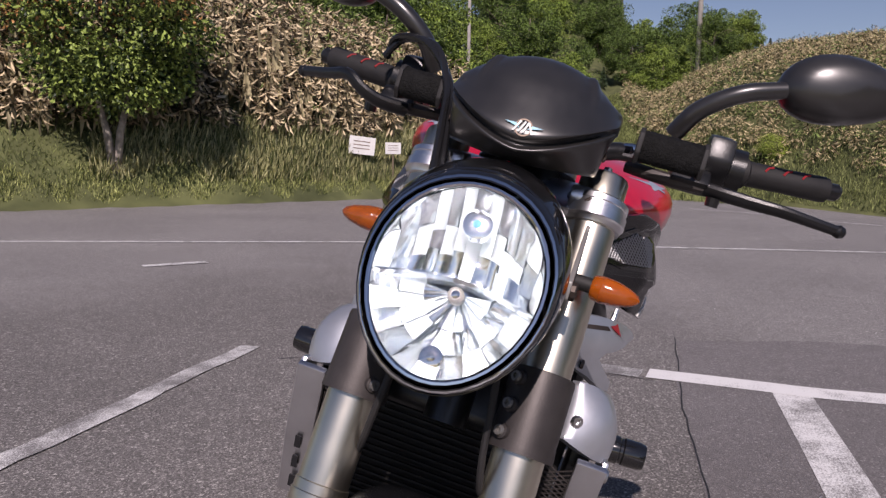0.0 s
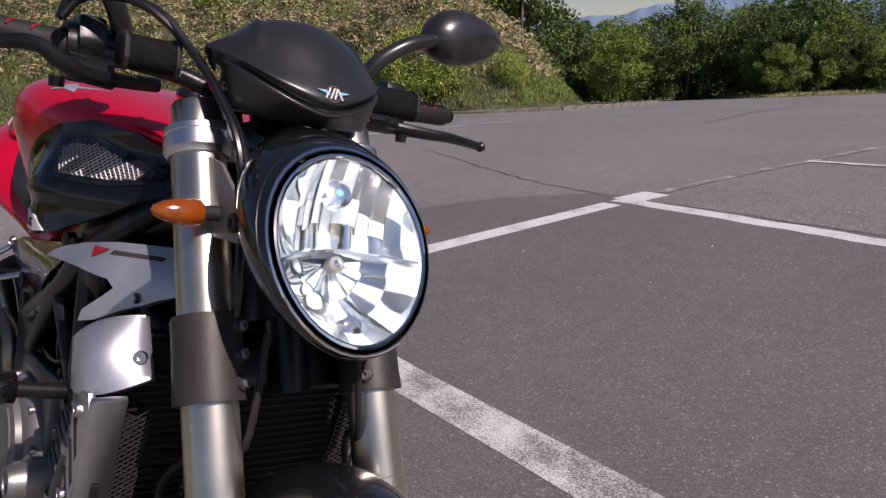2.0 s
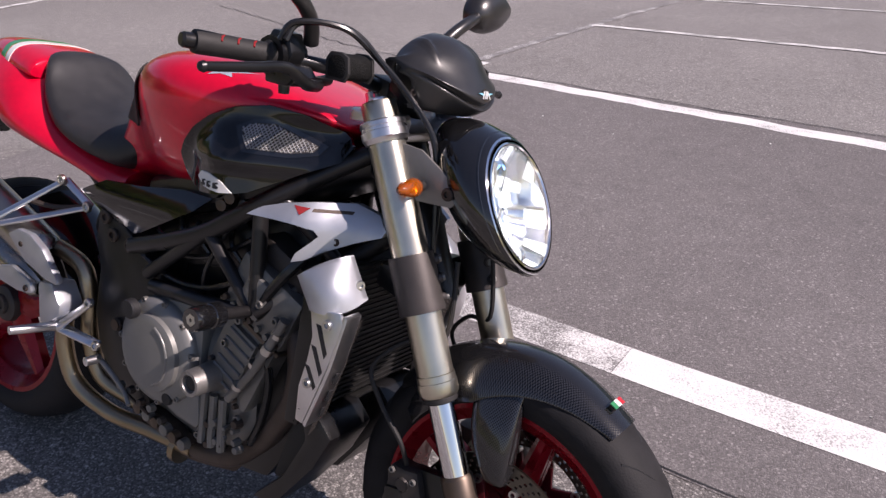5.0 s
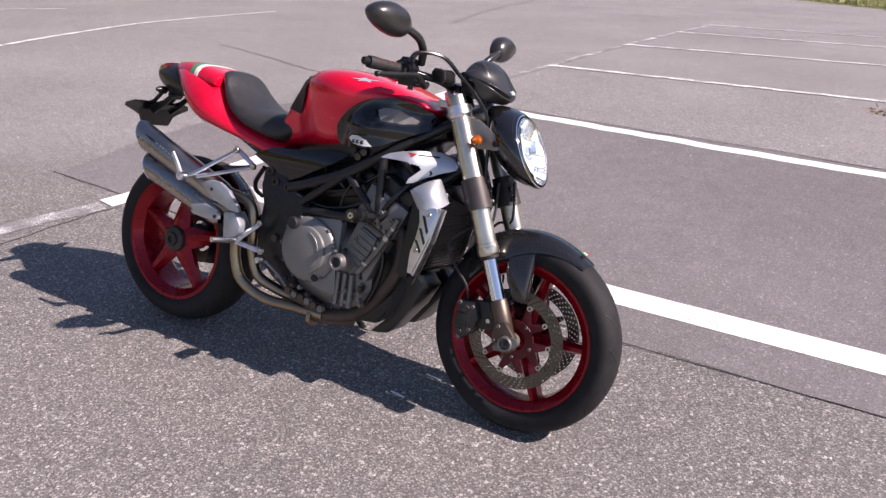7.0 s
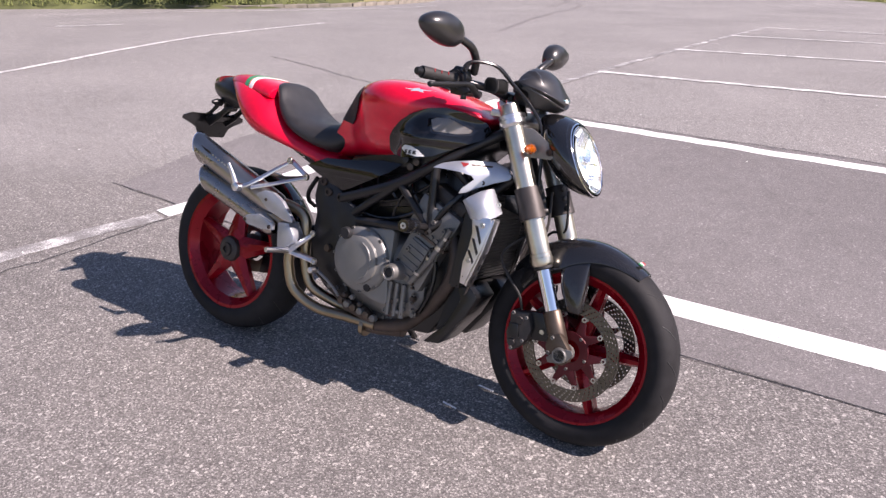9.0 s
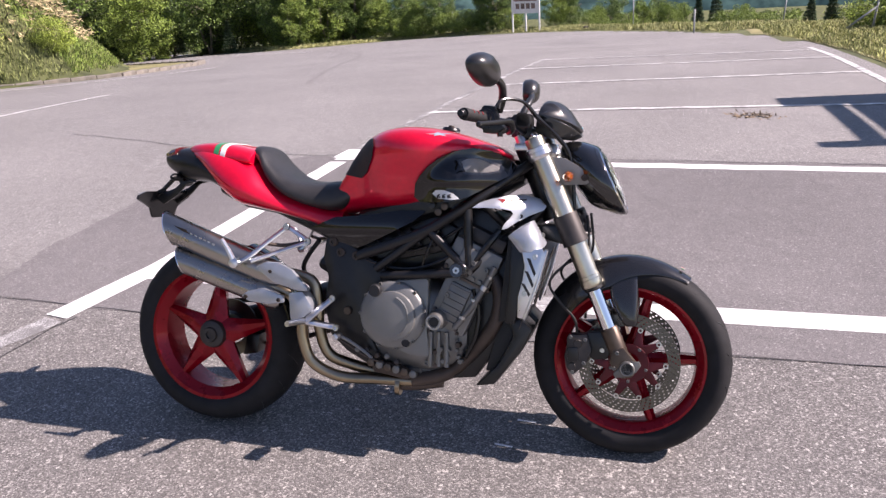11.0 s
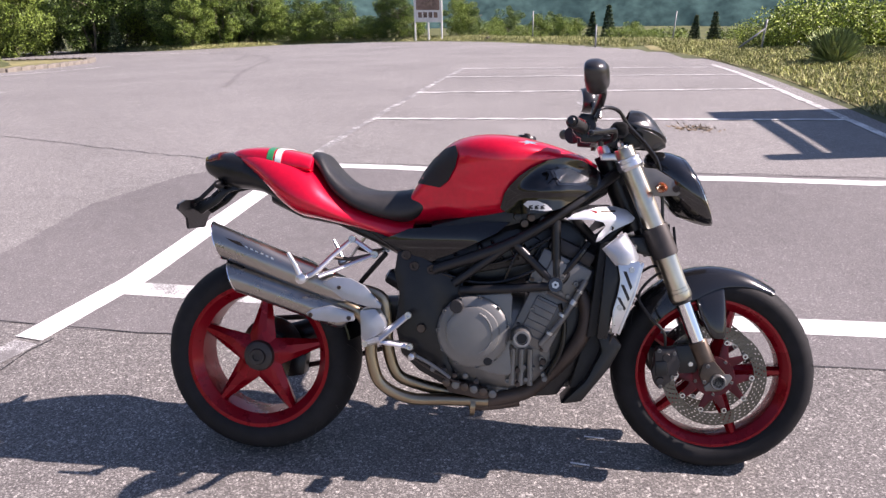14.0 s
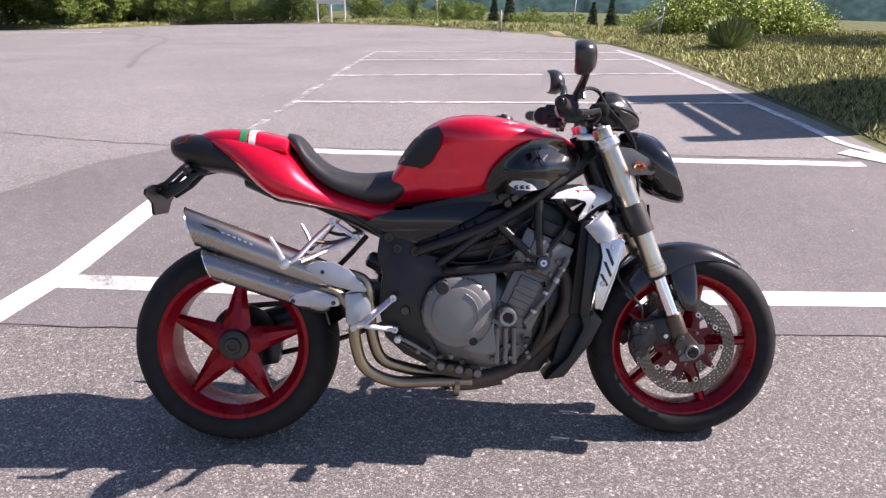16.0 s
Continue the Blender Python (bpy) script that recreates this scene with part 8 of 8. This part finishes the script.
# radiator with its silver shrouds
bm = prism(bmesh.new(), [(1.062, 0.70), (1.115, 0.705), (1.09, 0.44), (1.03, 0.42)], -0.155, 0.155, 0.006)
rad = part("radiator", bm, M_FIN, bike, "black water radiator behind the front wheel")
for k in range(26):
    z = 0.45 + 0.0103 * k
    x = 1.0915 + (z - 0.44) * 0.155
    part("fin", prism(bmesh.new(), [(x, z), (x + 0.004, z), (x + 0.004, z + 0.003), (x, z + 0.003)], -0.145, 0.145, 0), M_FIN, rad)
for s in (-1, 1):
    bm = bmesh.new()
    rows = []
    for j in range(13):
        v = j / 12
        p0 = Vector((1.072, 0.200, 0.692)).lerp(Vector((1.110, 0.207, 0.645)), v)
        p1 = Vector((1.112, 0.183, 0.722)).lerp(Vector((1.156, 0.194, 0.648)), v) + Vector((0.006, 0.010, 0.006)) * math.sin(math.pi * v)
        p2 = Vector((1.136, 0.142, 0.733)).lerp(Vector((1.174, 0.142, 0.668)), v)
        row = []
        for i in range(13):
            u = i / 12
            q = p0 * (1 - u) ** 2 + (p1 * 2 - (p0 + p2) * 0.5) * (2 * u * (1 - u)) + p2 * u * u
            row.append(bm.verts.new((q.x, s * q.y, q.z)))
        rows.append(row)
    for a, b in zip(rows, rows[1:]):
        for k in range(12):
            bm.faces.new((a[k], a[k + 1], b[k + 1], b[k]))
    g = bmesh.ops.extrude_face_region(bm, geom=bm.faces[:])
    for v in g["geom"]:
        if isinstance(v, bmesh.types.BMVert):
            v.co += Vector((-0.008, -s * 0.008, -0.004))
    sh = part("radiator_shoulder", bm, M_ALUP, bike, "silver radiator shoulder cover", sharp=60)
    bolts("shroud_bolt", [(1.160, s * 0.150, 0.690)], (0.9, s * 0.6, 0.1), sh, r=0.008, h=0.006)
    pl = [(1.108, 0.646), (1.168, 0.655), (1.175, 0.636), (1.152, 0.556), (1.134, 0.505), (1.112, 0.445), (1.096, 0.448), (1.097, 0.510), (1.110, 0.560), (1.116, 0.602)]
    sc = part("radiator_shroud", prism(bmesh.new(), pl, s * 0.196, s * 0.204, 0.003), M_ALU, bike, "slotted aluminium radiator side shroud")
    bm = prism(bmesh.new(), [(1.174, 0.652), (1.182, 0.648), (1.159, 0.554), (1.141, 0.502), (1.118, 0.440), (1.112, 0.445), (1.134, 0.505), (1.152, 0.556)], s * 0.165, s * 0.203, 0.002)
    part("shroud_flange", bm, M_ALU, sc)
    for k, (x, z, h) in enumerate([(1.132, 0.622, 0.056), (1.126, 0.584, 0.050), (1.116, 0.548, 0.040)]):
        part("slot", prism(bmesh.new(), [(x - 0.009, z + 0.004), (x + 0.001, z + h * 0.05), (x + 0.018, z - h * 0.72), (x + 0.013, z - h * 0.90)], s * 0.2035, s * 0.2048, 0), M_PAD, sc)
        zq = 0.545 - 0.034 * k
        xq = 1.1450 + (zq - 0.50) * 0.33
        part("slot", prism(bmesh.new(), [(xq - 0.002, zq), (xq + 0.0012, zq), (xq - 0.0045, zq - 0.019), (xq - 0.008, zq - 0.019)], s * 0.178, s * 0.186, 0), M_PAD, sc)
    bolts("shroud_bolt", [(1.147, s * 0.204, 0.630), (1.117, s * 0.204, 0.521)], (0, s, 0), sc, r=0.0085, h=0.006)
    part("side_tank", prism(bmesh.new(), [(1.078, 0.690), (1.120, 0.690), (1.130, 0.620), (1.110, 0.54), (1.090, 0.45), (1.086, 0.425), (1.056, 0.425), (1.068, 0.56)], s * 0.160, s * 0.186, 0.004), M_PLAS, rad)
    # mesh guard between shroud and core
    for k in range(30):
        for q in (-1, 1):
            z = 0.415 + 0.0071 * k
            x = 1.098 + (z - 0.41) * 0.315
            part("guard_wire", tube(bmesh.new(), [(x + 0.003 * q, s * 0.166, z + 0.010 * q), (x - 0.004 - 0.003 * q, s * 0.130, z - 0.010 * q)], 0.0011, 4, curve=False), M_MAG, sc)
    # forked silver scoop above
    fk = [(0.960, 0.771), (0.982, 0.787), (1.012, 0.797), (1.055, 0.805), (1.105, 0.808), (1.145, 0.796), (1.166, 0.774), (1.160, 0.762), (1.12, 0.746), (1.085, 0.728), (1.060, 0.710), (1.045, 0.706), (1.051, 0.722), (1.066, 0.740), (1.075, 0.752), (1.069, 0.762), (1.040, 0.769), (1.00, 0.771)]
    bm = skin(bmesh.new(), fk, lambda x, z: float(np.interp(x, [0.96, 1.05, 1.10, 1.165], [0.199, 0.176, 0.124, 0.090])) - 0.022 * max(0.0, (z - 0.778) / 0.022), s, 0.012)
    scoop = part("air_scoop", bm, M_ALUP, bike, "forked silver air scoop cover", sharp=40)
    bolts("scoop_bolt", [(1.095, s * 0.139, 0.744)], (0, s, 0), scoop, M_HEAD, 0.0065, 0.004)
    sk = lambda x, z: float(np.interp(x, [0.96, 1.05, 1.10, 1.165], [0.199, 0.176, 0.124, 0.090])) - 0.022 * max(0.0, (z - 0.778) / 0.022) + 0.0122
    part("scoop_print", skin(bmesh.new(), [(1.030, 0.797), (1.056, 0.796), (1.048, 0.785)], sk, s, 0.0006), M_REDT, scoop)
    part("scoop_print", skin(bmesh.new(), [(1.060, 0.7955), (1.108, 0.796), (1.108, 0.791), (1.060, 0.7905)], sk, s, 0.0006), M_HEAD, scoop)
    bp = [(0.955, 0.215), (1.02, 0.225), (1.10, 0.33), (1.135, 0.40), (1.10, 0.435), (1.06, 0.43), (1.075, 0.38), (1.03, 0.29)]
    part("belly_fairing", prism(bmesh.new(), bp, s * 0.03, s * 0.15, 0.012), M_PLAS, bike, "black lower oil cooler duct")
part("oil_cooler", prism(bmesh.new(), [(1.03, 0.42), (1.09, 0.43), (1.03, 0.26), (0.985, 0.26)], -0.12, 0.12, 0.006), M_FIN, bike, "black oil cooler")

# exhaust: four headers, collector, two stacked silencers
for k, y in enumerate((-0.105, -0.04, 0.03, 0.095)):
    part("header_pipe", tube(bmesh.new(), [(0.955, y, 0.580), (1.005, y * 1.12, 0.558), (1.030, y * 1.18, 0.50), (1.022, y * 1.18, 0.43), (0.985, y * 1.1, 0.365), (0.925, y * 0.9, 0.295), (0.85, y * 0.65 - 0.03, 0.235), (0.74, y * 0.35 - 0.05, 0.205)], 0.0225, 14), M_HEAD, bike, "dark heat-scaled exhaust header pipe")
part("collector", tube(bmesh.new(), [(0.83, -0.055, 0.215), (0.74, -0.065, 0.200), (0.68, -0.07, 0.198)], 0.038, 18, 0.034, flat=0.75), M_HEAD, bike, "dark exhaust collector")
for k, (y, z, x) in enumerate(((-0.105, 0.0, 0.0), (-0.075, 0.03, 0.045))):
    part("link_pipe", tube(bmesh.new(), [(0.74, y * 0.9, 0.204 + z * 0.2), (0.62, y, 0.206 + z * 0.6), (0.50 + x * 0.6, y - 0.02, 0.212 + z * 1.2), (0.415 + x, y - 0.045, 0.262 + z * 0.8), (0.388 + x, y - 0.055, 0.345 + z), (0.385 + x, y - 0.055, 0.42 + z), (0.35 + x * 1.3, y - 0.06, 0.48 + z * 1.6), (0.29, y - 0.065, 0.51 + z * 1.5)], 0.0185, 16), M_PIPE, bike, "heat-tinted steel exhaust pipe")
part("pipe_band", tube(bmesh.new(), [(0.70, -0.085, 0.188), (0.685, -0.086, 0.189)], 0.036, 18, curve=False), M_PIPE, bike)


def silencer(a, b, r, cut, label):
    """A slightly oval can with a slanted, turned-in mouth."""
    bm = bmesh.new()
    a, b = Vector(a), Vector(b)
    d = (b - a).normalized()
    s = Vector((0, 1, 0))
    u = d.cross(s).normalized()
    rings = []
    for f, k in ((0.0, 0.55), (0.03, 0.86), (0.08, 0.97), (0.2, 1.0), (0.9, 1.0), (1.0, 1.0)):
        ring = []
        for i in range(32):
            t = i * math.tau / 32
            q = a.lerp(b, f) + s * math.cos(t) * r * 0.92 * k + u * math.sin(t) * r * k
            if f > 0.95:
                q += d * cut * math.sin(t) * r
            ring.append(q)
        rings.append(ring)
    inner = []
    for off, k in ((0.0, 0.90), (-0.06, 0.86), (-0.12, 0.5), (-0.12, 0.1)):
        ring = []
        for i in range(32):
            t = i * math.tau / 32
            q = b + d * off + s * math.cos(t) * r * 0.92 * k + u * math.sin(t) * r * k
            if off > -0.01:
                q += d * cut * math.sin(t) * r
            ring.append(q)
        inner.append(ring)
    can = part("silencer", loft(bm, rings, cap=False), M_STEEL, bike, label, sharp=50)
    part("mouth", loft(bmesh.new(), inner, cap=False), M_HEAD, can, "dark silencer mouth")
    lip = loft(bmesh.new(), [[p + (p - q) * 0.03 for p, q in zip(rings[-1], inner[0])], [p + (p - q) * 0.35 + d * 0.003 for p, q in zip(rings[-1], inner[0])], [p * 0.2 + q * 0.8 + d * 0.002 for p, q in zip(rings[-1], inner[0])], inner[0]], cap=False)
    part("mouth_rim", lip, M_CHROME, can, "polished rim")
    return can


up = silencer((0.33, -0.158, 0.530), (-0.082, -0.166, 0.690), 0.047, -0.75, "brushed stainless upper silencer with a slanted mouth")
lo = silencer((0.32, -0.168, 0.462), (-0.036, -0.172, 0.582), 0.040, -0.75, "brushed stainless lower silencer with a slanted mouth")
d = (Vector((-0.07, 0, 0.694)) - Vector((0.30, 0, 0.548))).normalized()
for k in range(6):
    c = Vector((0.095 - 0.016 * k, -0.2018, 0.642 + 0.0063 * k))
    flat_mark("etched_bar", [(-0.005, -0.004), (0.004, -0.004), (0.006, 0.004), (-0.003, 0.004)], c, (-d.x, 0, -d.z), (-d.z, 0, d.x), (0, -1, 0.25), M_ALU, up, 0.001, False)
flat_mark("etched_flame", [(-0.03, -0.002), (0.015, -0.006), (0.035, 0.002), (0.01, 0.004), (-0.01, 0.002)], Vector((-0.02, -0.2035, 0.690)), (-d.x, 0, -d.z), (-d.z, 0, d.x), (0, -1, 0.25), M_HEAD, up, 0.001, False)
sh1 = part("heat_shield", prism(bmesh.new(), [(0.246, 0.573), (0.285, 0.592), (0.330, 0.590), (0.375, 0.568), (0.428, 0.512), (0.426, 0.500), (0.39, 0.502), (0.31, 0.525)], -0.207, -0.190, 0.007), M_ALUP, bike, "silver painted heat shield on the upper pipe", sharp=45)
bolts("shield_bolt", [(0.300, -0.207, 0.561)], (0, -1, 0), sh1, M_HEAD, 0.006, 0.003)
sh2 = part("heat_shield", prism(bmesh.new(), [(0.198, 0.480), (0.220, 0.495), (0.275, 0.508), (0.345, 0.486), (0.348, 0.462), (0.295, 0.455), (0.225, 0.462)], -0.214, -0.198, 0.006), M_ALUP, bike, "silver painted heat shield on the lower pipe", sharp=45)
bolts("shield_bolt", [(0.215, -0.214, 0.478), (0.331, -0.214, 0.471)], (0, -1, 0), sh2, M_HEAD, 0.007, 0.004)
part("pipe_guard", prism(bmesh.new(), [(0.360, 0.495), (0.410, 0.502), (0.440, 0.458), (0.438, 0.435), (0.387, 0.400), (0.365, 0.405)], -0.208, -0.150, 0.012), M_ALUP, bike, "silver painted pipe guard", sharp=45)

# side stand on the far side
st = part("side_stand", tube(bmesh.new(), [(0.66, 0.11, 0.25), (0.67, 0.20, 0.14), (0.675, 0.268, 0.075)], 0.012, 10), M_PLAS, bike, "black side stand leg")
part("stand_foot", prism(bmesh.new(), [(0.64, 0.074), (0.71, 0.074), (0.71, 0.066), (0.64, 0.066)], 0.25, 0.30, 0.002), M_PLAS, st)

# small things on the engine's open side
for k in range(6):
    o = B0 + CX * (0.03 + 0.022 * k) + Vector((0, -0.153, 0))
    part("block_rib", tube(bmesh.new(), [o - CF * 0.018, o + CF * 0.046], 0.0028, 6, curve=False), M_CAST, cyl)
for k in range(7):
    o = B0 + CX * 0.185 + CF * (-0.055 + 0.023 * k) + Vector((0, -0.152, 0))
    part("head_bolt", lathe(bmesh.new(), [(0.003, 0.007), (0.0062, 0.007), (0.007, 0)], o, (0, -1, 0), 8), M_CAST if k % 3 else M_HEAD, cyl)
for f0 in (0.06, 0.125, 0.21):
    o = B0 + CX * f0 + CF * (0.05 + 0.16 * f0) + Vector((0, -0.1625, 0))
    part("hose_clamp", tube(bmesh.new(), [o, o + CX * 0.009], 0.0118, 14, curve=False), M_BOLT, cyl)
rb = random.Random(17)
for k in range(26):
    x, z = 0.785 + 0.125 * rb.random(), 0.262 + 0.20 * rb.random()
    r = rb.uniform(0.004, 0.009)
    part("case_boss", lathe(bmesh.new(), [(r * 0.3, 0.012), (r * 0.85, 0.012), (r, 0.009), (r * 1.25, -0.004)], (x, -0.138, z), (0, -1, 0), 9), (M_CAST, M_HEAD, M_MAG, M_CAST)[k % 4], cyl)
for k, pts in enumerate([[(0.60, -0.13, 0.60), (0.70, -0.135, 0.575), (0.80, -0.14, 0.585), (0.90, -0.145, 0.63)], [(0.63, -0.12, 0.66), (0.72, -0.13, 0.63), (0.82, -0.13, 0.655), (0.93, -0.14, 0.72)], [(0.78, -0.13, 0.56), (0.80, -0.145, 0.62), (0.84, -0.14, 0.70), (0.88, -0.13, 0.76)], [(0.95, -0.15, 0.60), (1.0, -0.155, 0.66), (1.03, -0.14, 0.70)], [(0.92, -0.12, 0.30), (0.955, -0.13, 0.37), (0.965, -0.13, 0.45), (0.95, -0.14, 0.52)]]):
    part("engine_hose", tube(bmesh.new(), pts, (0.006, 0.005, 0.0045, 0.010, 0.008)[k], 8), M_HOSE, bike, "black engine hose")
part("gear_rod", tube(bmesh.new(), [(0.505, -0.165, 0.352), (0.60, -0.15, 0.292), (0.655, -0.145, 0.272)], 0.004, 8), M_HEAD, bike, "thin dark brake rod")
for k in range(5):
    x = 0.575 + 0.033 * k
    part("rod_joint", lathe(bmesh.new(), [(0.003, 0.014), (0.008, 0.012), (0.009, 0.0)], (x, -0.148, 0.312 - 0.25 * (x - 0.575) + 0.008 * (k % 2)), (0, -1, 0), 10), (M_CAST, M_MAG, M_HEAD)[k % 3], cyl)
for k in range(4):
    part("plug_lead", tube(bmesh.new(), [(0.70 + 0.045 * k, -0.118, 0.70), (0.715 + 0.045 * k, -0.13, 0.675), (0.735 + 0.045 * k, -0.12, 0.645)], 0.005, 7), M_HOSE, cyl)
part("shock_cap", lathe(bmesh.new(), [(0.006, -0.004), (0.018, -0.004), (0.022, 0.0), (0.022, 0.006)], (0.425, -0.07, 0.585), (0.85, -0.1, -0.45), 18), M_BOLT, bike, "silver cap of the shock reservoir")
